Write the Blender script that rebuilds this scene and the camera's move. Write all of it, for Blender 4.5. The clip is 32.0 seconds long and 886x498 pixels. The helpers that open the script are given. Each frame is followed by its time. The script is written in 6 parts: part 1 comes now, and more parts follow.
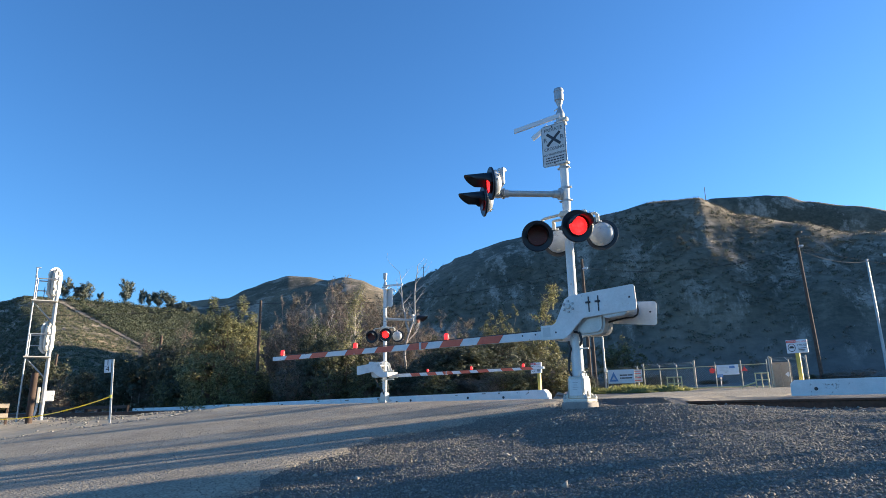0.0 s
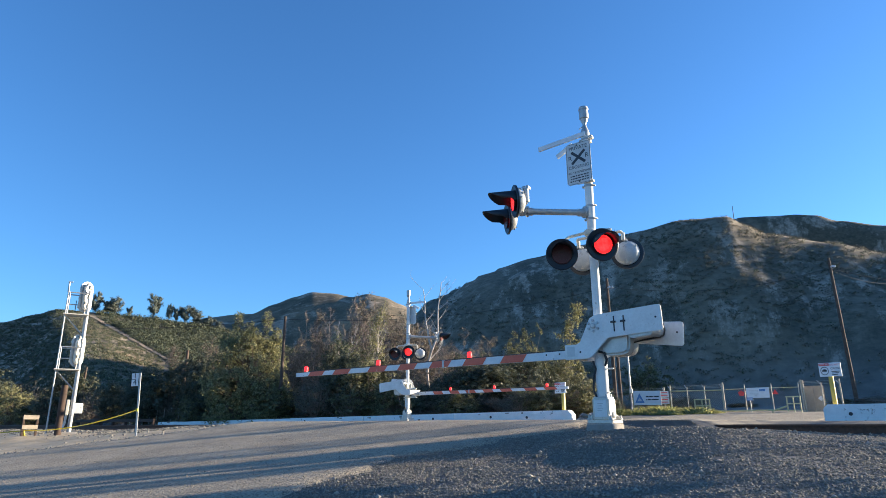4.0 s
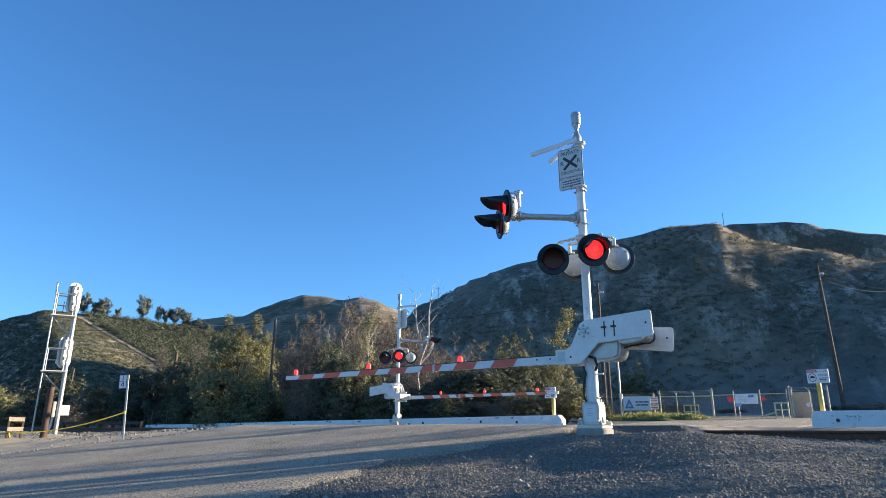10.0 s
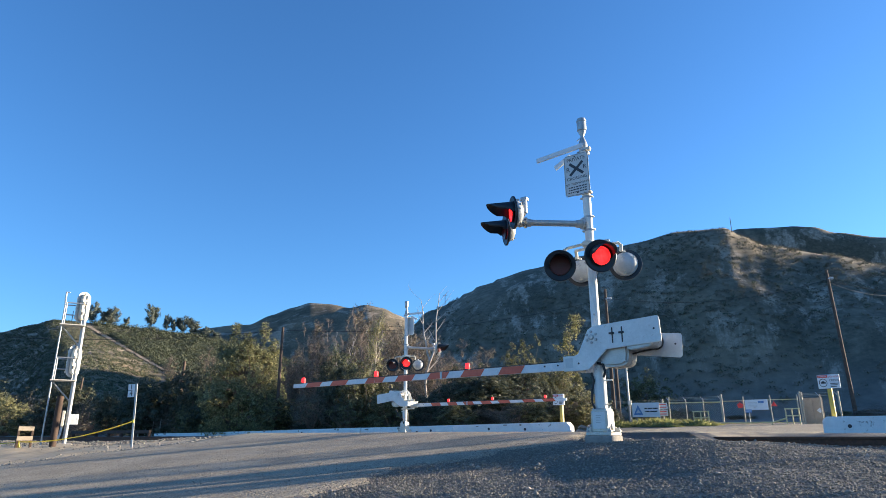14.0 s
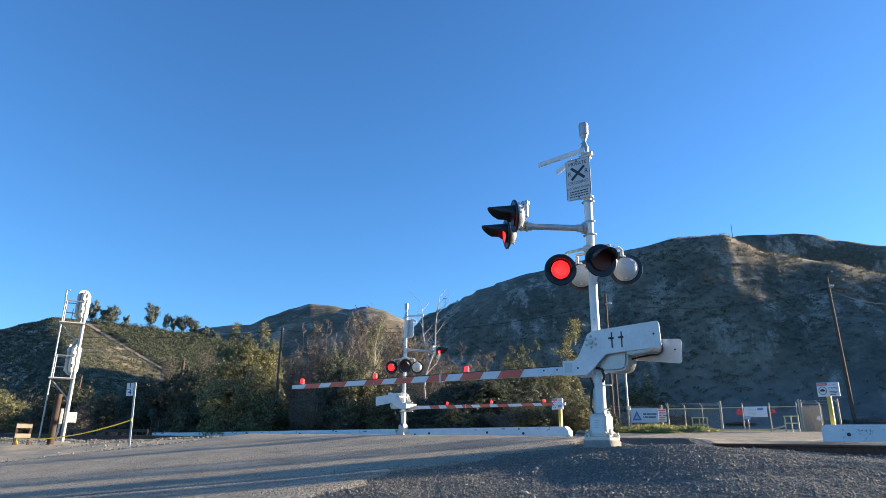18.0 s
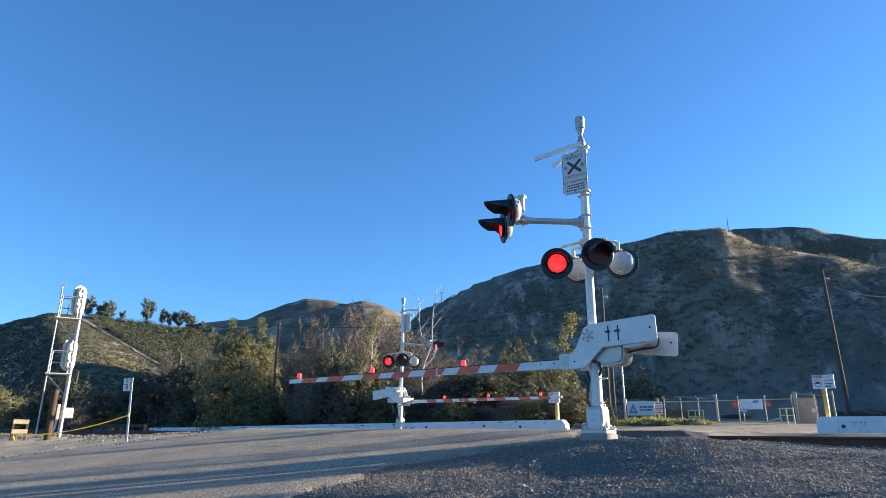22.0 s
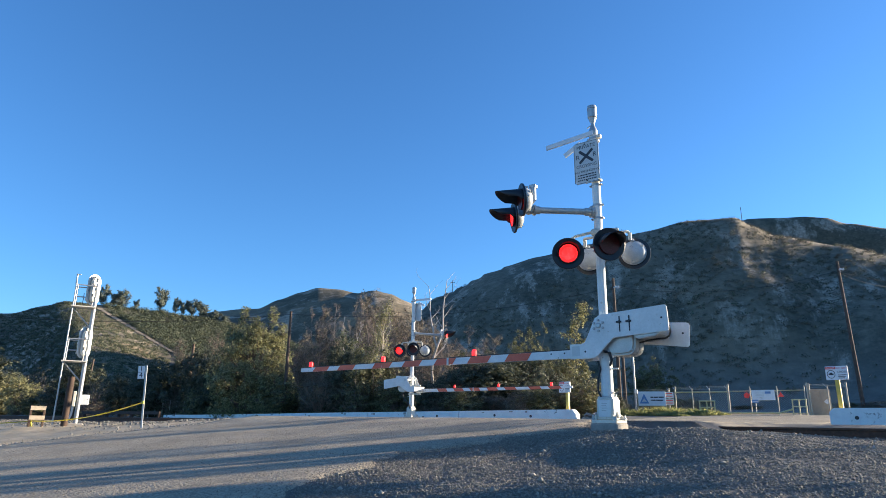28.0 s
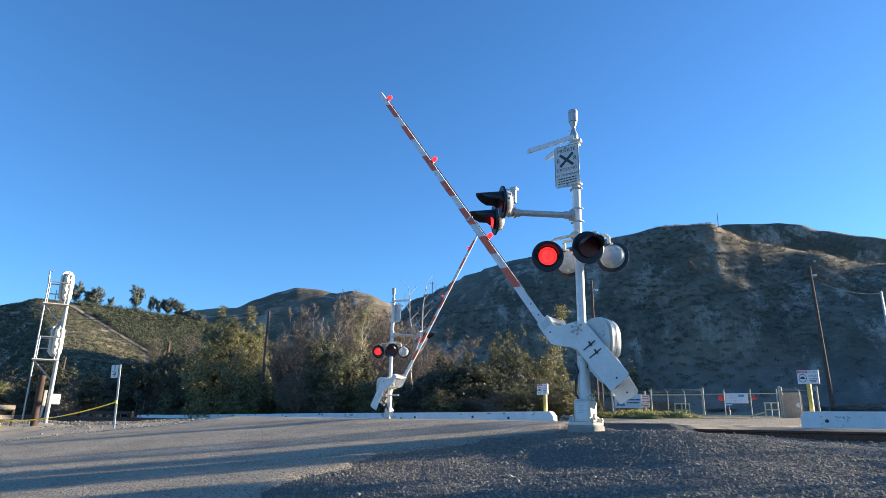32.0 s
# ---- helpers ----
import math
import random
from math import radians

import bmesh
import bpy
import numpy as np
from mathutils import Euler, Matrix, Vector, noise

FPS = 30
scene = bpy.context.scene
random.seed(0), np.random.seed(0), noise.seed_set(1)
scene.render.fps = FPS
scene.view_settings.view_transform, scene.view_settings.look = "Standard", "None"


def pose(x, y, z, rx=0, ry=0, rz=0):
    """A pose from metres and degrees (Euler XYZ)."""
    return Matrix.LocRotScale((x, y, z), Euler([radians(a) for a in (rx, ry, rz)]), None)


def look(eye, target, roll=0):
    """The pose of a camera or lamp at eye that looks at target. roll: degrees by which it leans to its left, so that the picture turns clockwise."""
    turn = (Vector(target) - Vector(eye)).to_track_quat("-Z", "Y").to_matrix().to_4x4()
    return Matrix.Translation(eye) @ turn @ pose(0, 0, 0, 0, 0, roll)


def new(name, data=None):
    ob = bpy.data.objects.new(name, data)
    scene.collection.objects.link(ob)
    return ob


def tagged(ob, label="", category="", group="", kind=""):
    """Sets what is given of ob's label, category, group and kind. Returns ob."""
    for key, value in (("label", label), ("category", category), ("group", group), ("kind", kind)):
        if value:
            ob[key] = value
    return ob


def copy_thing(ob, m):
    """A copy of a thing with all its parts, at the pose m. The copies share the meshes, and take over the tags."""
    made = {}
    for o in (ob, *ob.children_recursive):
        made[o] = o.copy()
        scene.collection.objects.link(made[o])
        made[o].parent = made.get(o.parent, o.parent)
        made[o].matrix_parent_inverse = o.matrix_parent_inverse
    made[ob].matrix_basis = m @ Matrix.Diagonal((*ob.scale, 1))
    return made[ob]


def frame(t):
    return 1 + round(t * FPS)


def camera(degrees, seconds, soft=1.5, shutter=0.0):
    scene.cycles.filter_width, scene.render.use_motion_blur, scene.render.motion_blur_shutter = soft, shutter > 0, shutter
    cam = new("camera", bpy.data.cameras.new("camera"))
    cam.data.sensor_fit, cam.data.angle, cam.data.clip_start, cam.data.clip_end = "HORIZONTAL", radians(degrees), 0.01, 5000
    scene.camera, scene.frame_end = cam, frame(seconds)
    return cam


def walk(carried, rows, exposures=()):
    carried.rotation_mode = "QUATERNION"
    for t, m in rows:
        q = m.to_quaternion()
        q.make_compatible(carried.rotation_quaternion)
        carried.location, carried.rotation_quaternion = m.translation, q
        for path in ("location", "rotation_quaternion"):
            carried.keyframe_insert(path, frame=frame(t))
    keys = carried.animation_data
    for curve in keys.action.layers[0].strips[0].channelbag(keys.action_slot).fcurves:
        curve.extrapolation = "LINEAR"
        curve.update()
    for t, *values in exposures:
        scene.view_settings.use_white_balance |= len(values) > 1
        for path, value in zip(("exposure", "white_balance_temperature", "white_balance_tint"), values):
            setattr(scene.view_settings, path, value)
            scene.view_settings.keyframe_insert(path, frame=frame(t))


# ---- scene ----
cam = camera(71.0, 32.0, soft=0.8)
EYE = 1.4
STOPS, KELVIN, TINT = 1.62, 5500, 7
# seconds, yaw, pitch, roll of the hand-held camera, which only turns
PATH = [
    (0.0, -2.00, 14.09, 1.09), (0.5, -1.78, 14.63, 0.96), (1.0, -1.37, 14.84, 0.48), (1.5, -1.11, 14.97, 0.37),
    (2.0, -0.69, 14.86, 0.35), (2.5, -0.60, 15.25, 0.49), (3.0, 0.06, 15.24, 0.37), (3.5, 0.16, 15.53, 0.11),
    (5.5, -0.52, 15.95, 0.49), (6.0, -0.30, 16.16, 0.47), (6.5, -0.61, 16.19, 0.28), (7.0, -0.69, 16.02, 0.01),
    (7.5, -0.77, 15.90, -0.06), (8.0, -0.92, 16.16, 0.27), (8.5, -0.93, 15.98, -0.50), (9.0, -0.78, 15.99, -0.41),
    (9.5, -0.63, 16.11, -0.56), (10.0, -0.89, 16.10, -0.17), (10.5, -0.66, 16.01, -0.66), (11.0, -0.52, 16.42, -0.56),
    (11.5, 0.19, 16.80, 0.09), (12.0, -0.09, 16.89, -0.06), (12.5, -0.12, 16.94, -0.27), (13.0, 0.02, 16.70, -0.06),
    (13.5, 0.94, 16.39, 0.15), (14.0, -0.19, 16.74, 0.06), (14.5, -0.39, 17.03, 0.26), (16.5, -0.17, 17.15, 0.29),
    (17.0, -0.30, 16.62, 0.03), (17.5, -0.28, 16.91, -0.63), (18.0, -0.35, 16.99, -0.67), (18.5, -0.00, 16.77, -0.75),
    (19.0, -0.00, 16.80, -0.50), (19.5, 0.12, 16.89, -0.26), (20.0, -0.18, 17.33, -0.46), (20.5, 0.02, 17.17, -0.53),
    (21.0, -0.23, 16.87, -0.53), (21.5, -0.49, 16.54, -0.33), (22.0, -0.60, 16.46, -0.41), (22.5, -0.60, 16.54, -0.07),
    (23.0, -0.66, 16.09, -0.14), (23.5, -0.69, 15.81, -0.28), (24.0, -0.64, 15.78, -0.12), (24.5, -0.45, 16.73, -1.17),
    (25.0, -0.94, 16.22, -1.89), (25.5, -0.83, 15.77, -1.53), (27.5, -0.16, 15.74, -0.54), (28.0, 0.34, 15.50, -0.77),
    (28.5, 0.37, 15.54, -0.34), (29.0, 0.14, 15.71, -0.52), (29.5, 0.23, 15.64, -0.39), (30.0, -0.31, 15.35, -0.99),
    (30.5, -0.72, 15.43, -0.60), (31.0, -0.97, 15.43, -0.65), (31.5, -1.18, 15.69, -0.88), (32.0, -1.62, 15.65, -1.02),
]
walk(cam, [(t, pose(0, 0, EYE, 90 + p, r, y)) for t, y, p, r in PATH], [(0.0, STOPS, KELVIN, TINT), (32.0, STOPS, KELVIN, TINT)])

# ---- light ----
SUN_AZ, SUN_EL = 76.0, 11.0
world = bpy.data.worlds.new("world")
scene.world = world
world.use_nodes = True
wt = world.node_tree
sky = wt.nodes.new("ShaderNodeTexSky")
sky.sky_type = "NISHITA"
sky.sun_disc = False
sky.sun_elevation, sky.sun_rotation = radians(SUN_EL), radians(SUN_AZ)
sky.altitude, sky.air_density, sky.dust_density, sky.ozone_density = 50, 1.0, 0.28, 4.7
bg = wt.nodes["Background"]
bg.inputs["Strength"].default_value = 0.085
wt.links.new(sky.outputs[0], bg.inputs["Color"])
sun = new("sun", bpy.data.lights.new("sun", "SUN"))
sun.data.energy, sun.data.angle, sun.data.color = 5.0, radians(0.55), (1.0, 0.76, 0.48)
sa, se = radians(SUN_AZ), radians(SUN_EL)
to_sun = Vector((math.sin(sa) * math.cos(se), math.cos(sa) * math.cos(se), math.sin(se)))
sun.matrix_basis = look((0, 0, 60), Vector((0, 0, 60)) - to_sun)

# ---- materials ----


def material(name, dark, light, scale=8.0, rough=0.7, metal=0.0, bump=0.0, bump_scale=60.0, spots=None, spot_amount=0.0, spot_scale=3.0, fine=None, gloss_var=0.12, object_random=0.0, coords="Object", fine_amount=0.4, bump_depth=0.02):
    """Two colours mixed by a coarse and a fine noise, with optional stains of a third colour and a fine relief."""
    m = bpy.data.materials.new(name)
    m.use_nodes = True
    nt = m.node_tree
    N, Lk = nt.nodes, nt.links
    b = N["Principled BSDF"]
    tc = N.new("ShaderNodeTexCoord")
    n1 = N.new("ShaderNodeTexNoise")
    n1.inputs["Scale"].default_value, n1.inputs["Detail"].default_value, n1.inputs["Roughness"].default_value = scale, 6, 0.62
    Lk.new(tc.outputs[coords], n1.inputs["Vector"])
    n2 = N.new("ShaderNodeTexNoise")
    n2.inputs["Scale"].default_value, n2.inputs["Detail"].default_value = (fine or scale * 11), 3
    Lk.new(tc.outputs[coords], n2.inputs["Vector"])
    add = N.new("ShaderNodeMath")
    add.operation = "MULTIPLY_ADD"
    add.inputs[1].default_value = fine_amount
    Lk.new(n2.outputs["Fac"], add.inputs[0])
    sub = N.new("ShaderNodeMath")
    sub.operation = "MULTIPLY_ADD"
    sub.inputs[1].default_value, sub.inputs[2].default_value = 0.8, 0.1 - fine_amount / 2
    Lk.new(n1.outputs["Fac"], sub.inputs[0])
    Lk.new(sub.outputs[0], add.inputs[2])
    fac = add.outputs[0]
    if object_random:
        oi = N.new("ShaderNodeObjectInfo")
        r = N.new("ShaderNodeMath")
        r.operation = "MULTIPLY_ADD"
        r.inputs[1].default_value = object_random
        Lk.new(oi.outputs["Random"], r.inputs[0])
        Lk.new(fac, r.inputs[2])
        fac = r.outputs[0]
    ramp = N.new("ShaderNodeValToRGB")
    ramp.color_ramp.elements[0].position, ramp.color_ramp.elements[1].position = 0.3, 0.72
    ramp.color_ramp.elements[0].color, ramp.color_ramp.elements[1].color = (*dark, 1), (*light, 1)
    Lk.new(fac, ramp.inputs["Fac"])
    col = ramp.outputs["Color"]
    if spots:
        n3 = N.new("ShaderNodeTexNoise")
        n3.inputs["Scale"].default_value, n3.inputs["Detail"].default_value, n3.inputs["Roughness"].default_value = spot_scale, 8, 0.7
        Lk.new(tc.outputs[coords], n3.inputs["Vector"])
        sr = N.new("ShaderNodeValToRGB")
        sr.color_ramp.elements[0].position, sr.color_ramp.elements[1].position = 0.66 - spot_amount * 0.3, 0.72 - spot_amount * 0.3
        Lk.new(n3.outputs["Fac"], sr.inputs["Fac"])
        mx = N.new("ShaderNodeMix")
        mx.data_type = "RGBA"
        Lk.new(sr.outputs["Color"], mx.inputs["Factor"])
        Lk.new(col, mx.inputs["A"])
        mx.inputs["B"].default_value = (*spots, 1)
        col = mx.outputs["Result"]
    Lk.new(col, b.inputs["Base Color"])
    b.inputs["Metallic"].default_value = metal
    rr = N.new("ShaderNodeMath")
    rr.operation = "MULTIPLY_ADD"
    rr.inputs[1].default_value, rr.inputs[2].default_value = gloss_var, rough - gloss_var / 2
    Lk.new(n2.outputs["Fac"], rr.inputs[0])
    Lk.new(rr.outputs[0], b.inputs["Roughness"])
    if bump:
        nb = N.new("ShaderNodeTexNoise")
        nb.inputs["Scale"].default_value, nb.inputs["Detail"].default_value = bump_scale, 5
        Lk.new(tc.outputs[coords], nb.inputs["Vector"])
        bp = N.new("ShaderNodeBump")
        bp.inputs["Strength"].default_value, bp.inputs["Distance"].default_value = bump, bump_depth
        Lk.new(nb.outputs["Fac"], bp.inputs["Height"])
        Lk.new(bp.outputs["Normal"], b.inputs["Normal"])
    return m


def leaf_material(name, dark, light, trans=0.35):
    """Leaves: colour by leaf, with some light passing through."""
    m = bpy.data.materials.new(name)
    m.use_nodes = True
    nt = m.node_tree
    N, Lk = nt.nodes, nt.links
    b = N["Principled BSDF"]
    g = N.new("ShaderNodeNewGeometry")
    ramp = N.new("ShaderNodeValToRGB")
    ramp.color_ramp.elements[0].color, ramp.color_ramp.elements[1].color = (*dark, 1), (*light, 1)
    Lk.new(g.outputs["Random Per Island"], ramp.inputs["Fac"])
    Lk.new(ramp.outputs["Color"], b.inputs["Base Color"])
    b.inputs["Roughness"].default_value = 0.6 if trans else 0.92
    t = N.new("ShaderNodeBsdfTranslucent")
    Lk.new(ramp.outputs["Color"], t.inputs["Color"])
    mix_s = N.new("ShaderNodeMixShader")
    mix_s.inputs[0].default_value = trans
    Lk.new(b.outputs[0], mix_s.inputs[1])
    Lk.new(t.outputs[0], mix_s.inputs[2])
    Lk.new(mix_s.outputs[0], N["Material Output"].inputs["Surface"])
    return m


def glow(name, col, strength):
    m = bpy.data.materials.new(name)
    m.use_nodes = True
    b = m.node_tree.nodes["Principled BSDF"]
    b.inputs["Base Color"].default_value = (*col, 1)
    b.inputs["Emission Color"].default_value = (*col, 1)
    b.inputs["Emission Strength"].default_value = strength
    return m


M_WHITE = material("white_paint", (0.66, 0.66, 0.63), (0.82, 0.82, 0.79), 5, 0.45, spots=(0.30, 0.24, 0.18), spot_amount=0.12, spot_scale=9, bump=0.05)
M_PLATE = material("plate_white", (0.62, 0.62, 0.60), (0.80, 0.80, 0.78), 3, 0.42, spots=(0.52, 0.49, 0.44), spot_amount=0.10, spot_scale=16)
M_CREAM = material("aged_cream_paint", (0.56, 0.52, 0.43), (0.76, 0.72, 0.62), 6, 0.55, spots=(0.28, 0.18, 0.10), spot_amount=0.15, spot_scale=11)
M_HOUSING = material("grey_white_enamel", (0.42, 0.43, 0.43), (0.60, 0.61, 0.60), 6, 0.35, spots=(0.30, 0.28, 0.25), spot_amount=0.1, spot_scale=8)
M_GALV = material("galvanised_steel", (0.36, 0.36, 0.355), (0.54, 0.54, 0.53), 12, 0.5, metal=0.6, spots=(0.30, 0.22, 0.15), spot_amount=0.1, spot_scale=9)
M_DRUM = material("grey_cast_metal", (0.38, 0.38, 0.37), (0.56, 0.56, 0.54), 7, 0.42, metal=0.35, spots=(0.20, 0.19, 0.17), spot_amount=0.15, spot_scale=5)
M_MACHINE = material("bare_machine_metal", (0.42, 0.41, 0.385), (0.58, 0.565, 0.53), 5, 0.42, metal=0.3, spots=(0.25, 0.22, 0.19), spot_amount=0.12, spot_scale=6)
M_BLACK = material("black_paint", (0.008, 0.012, 0.018), (0.018, 0.023, 0.032), 9, 0.4)
M_RUBBER = material("black_cable", (0.015, 0.015, 0.016), (0.04, 0.04, 0.042), 20, 0.6)
M_REDSTRIPE = material("red_reflective_sheet", (0.50, 0.09, 0.045), (0.66, 0.15, 0.075), 7, 0.5, spots=(0.70, 0.40, 0.32), spot_amount=0.08, spot_scale=14)
M_ARMWHITE = material("white_reflective_sheet", (0.60, 0.61, 0.62), (0.78, 0.78, 0.78), 6, 0.45, spots=(0.34, 0.32, 0.29), spot_amount=0.1, spot_scale=12)
M_REDLIT = glow("red_led_lit", (1.0, 0.014, 0.012), 1.7)
_n, _l = M_REDLIT.node_tree.nodes, M_REDLIT.node_tree.links
_v = _n.new("ShaderNodeTexVoronoi")
_v.inputs["Scale"].default_value, _v.inputs["Randomness"].default_value = 55, 0.15
_t = _n.new("ShaderNodeTexCoord")
_l.new(_t.outputs["Object"], _v.inputs["Vector"])
_r = _n.new("ShaderNodeMapRange")
_r.inputs["From Min"].default_value, _r.inputs["From Max"].default_value = 0.2, 0.55
_r.inputs["To Min"].default_value, _r.inputs["To Max"].default_value = 3.4, 0.45
_l.new(_v.outputs["Distance"], _r.inputs["Value"])
_l.new(_r.outputs[0], _n["Principled BSDF"].inputs["Emission Strength"])
M_REDLAMP = glow("red_arm_lamp", (0.95, 0.02, 0.02), 0.8)
M_LENSDARK = material("unlit_red_lens", (0.05, 0.004, 0.006), (0.10, 0.008, 0.010), 40, 0.4)
M_RUST = material("rusty_steel", (0.055, 0.03, 0.02), (0.14, 0.075, 0.045), 14, 0.75, metal=0.2, bump=0.2)
M_WOOD = material("weathered_timber", (0.035, 0.022, 0.016), (0.10, 0.06, 0.04), 5, 0.85, bump=0.3, bump_scale=30)
M_POLEWOOD = material("brown_pole_wood", (0.055, 0.038, 0.028), (0.15, 0.10, 0.072), 3, 0.85, bump=0.3, bump_scale=24)
M_PALEWOOD = material("pale_board", (0.30, 0.24, 0.17), (0.48, 0.40, 0.30), 6, 0.8, bump=0.2)
M_CONC = material("whitewashed_concrete", (0.72, 0.72, 0.70), (0.86, 0.86, 0.84), 3, 0.8, spots=(0.16, 0.14, 0.12), spot_amount=0.10, spot_scale=2.4, bump=0.3, bump_scale=25)
M_CONCRAW = material("raw_concrete", (0.22, 0.20, 0.18), (0.38, 0.35, 0.31), 5, 0.9, bump=0.4, bump_scale=25)
M_FENCE = material("weathered_fence_steel", (0.36, 0.32, 0.24), (0.56, 0.51, 0.40), 8, 0.6, metal=0.1)
M_YELLOW = material("yellow_paint", (0.50, 0.36, 0.05), (0.66, 0.50, 0.10), 6, 0.55, spots=(0.30, 0.20, 0.08), spot_amount=0.12)
M_PIPEYELLOW = material("pale_yellow_pipe", (0.55, 0.45, 0.20), (0.72, 0.62, 0.34), 6, 0.55)
M_TAPE = material("yellow_tape", (0.46, 0.39, 0.03), (0.60, 0.52, 0.06), 10, 0.4)
M_SIGNWHITE = material("sign_sheet", (0.66, 0.67, 0.68), (0.78, 0.79, 0.80), 4, 0.4, spots=(0.52, 0.50, 0.46), spot_amount=0.1)
M_SIGNGREY = material("faded_sign_sheet", (0.50, 0.51, 0.50), (0.64, 0.65, 0.64), 5, 0.45, spots=(0.40, 0.38, 0.35), spot_amount=0.12)
M_INK = material("dark_ink", (0.02, 0.022, 0.03), (0.04, 0.042, 0.05), 12, 0.5)
M_INKBLUE = material("blue_ink", (0.10, 0.20, 0.42), (0.16, 0.28, 0.52), 8, 0.5)
M_INKRED = material("red_ink", (0.55, 0.06, 0.05), (0.68, 0.10, 0.08), 8, 0.5)
M_MARKER = material("red_reflector", (0.75, 0.03, 0.02), (0.90, 0.06, 0.04), 8, 0.35)
M_ROAD = material("dusty_asphalt", (0.22, 0.182, 0.128), (0.46, 0.385, 0.272), 0.9, 0.85, fine=36, fine_amount=1.5, spots=(0.42, 0.35, 0.26), spot_amount=0.16, spot_scale=1.6, bump=1.0, bump_scale=30, bump_depth=0.05)
M_STONE = leaf_material("crushed_grey_stone", (0.12, 0.11, 0.09), (0.29, 0.264, 0.217), 0.0)
M_STONEPALE = leaf_material("pale_ballast_stone", (0.13, 0.12, 0.10), (0.36, 0.33, 0.275), 0.0)
M_BARK = material("grey_brown_bark", (0.10, 0.075, 0.055), (0.24, 0.19, 0.15), 6, 0.9, bump=0.4, bump_scale=20)
M_BARKPALE = material("pale_dead_bark", (0.34, 0.29, 0.25), (0.58, 0.52, 0.46), 6, 0.85)
M_TWIG = material("dry_twigs", (0.18, 0.13, 0.10), (0.36, 0.28, 0.23), 3, 0.9)
L_OLIVE = leaf_material("olive_leaves", (0.065, 0.073, 0.034), (0.28, 0.26, 0.125), 0.42)
L_GREEN = leaf_material("yellow_green_leaves", (0.09, 0.10, 0.045), (0.44, 0.41, 0.195), 0.45)
# leaf colour darkened, so these trees read as standing in shade
L_DARK = leaf_material("shade_darkened_leaves", (0.042, 0.053, 0.034), (0.15, 0.155, 0.095), 0.4)
L_BROWN = leaf_material("dry_brown_leaves", (0.10, 0.07, 0.05), (0.28, 0.20, 0.135))
L_GREY = leaf_material("grey_green_shrub", (0.08, 0.074, 0.052), (0.22, 0.20, 0.14), 0.4)
L_HILL = leaf_material("hill_brush_leaves", (0.09, 0.092, 0.052), (0.25, 0.235, 0.135), 0.2)
L_HILLDARK = leaf_material("dark_hill_brush_leaves", (0.045, 0.055, 0.03), (0.12, 0.13, 0.065), 0.15)
L_SAGE = leaf_material("grey_sage_brush_leaves", (0.06, 0.06, 0.04), (0.18, 0.165, 0.115), 0.15)
L_EUC = leaf_material("eucalyptus_leaves", (0.085, 0.105, 0.085), (0.21, 0.23, 0.18), 0.2)
M_TRAIL = material("tan_bare_earth", (0.26, 0.20, 0.13), (0.44, 0.35, 0.24), 0.6, 0.95, fine=9)
L_DRYTREE = leaf_material("dry_grey_olive_leaves", (0.085, 0.074, 0.054), (0.235, 0.20, 0.142), 0.3)
L_FRESH = leaf_material("fresh_green_weeds", (0.16, 0.18, 0.055), (0.44, 0.42, 0.17), 0.55)


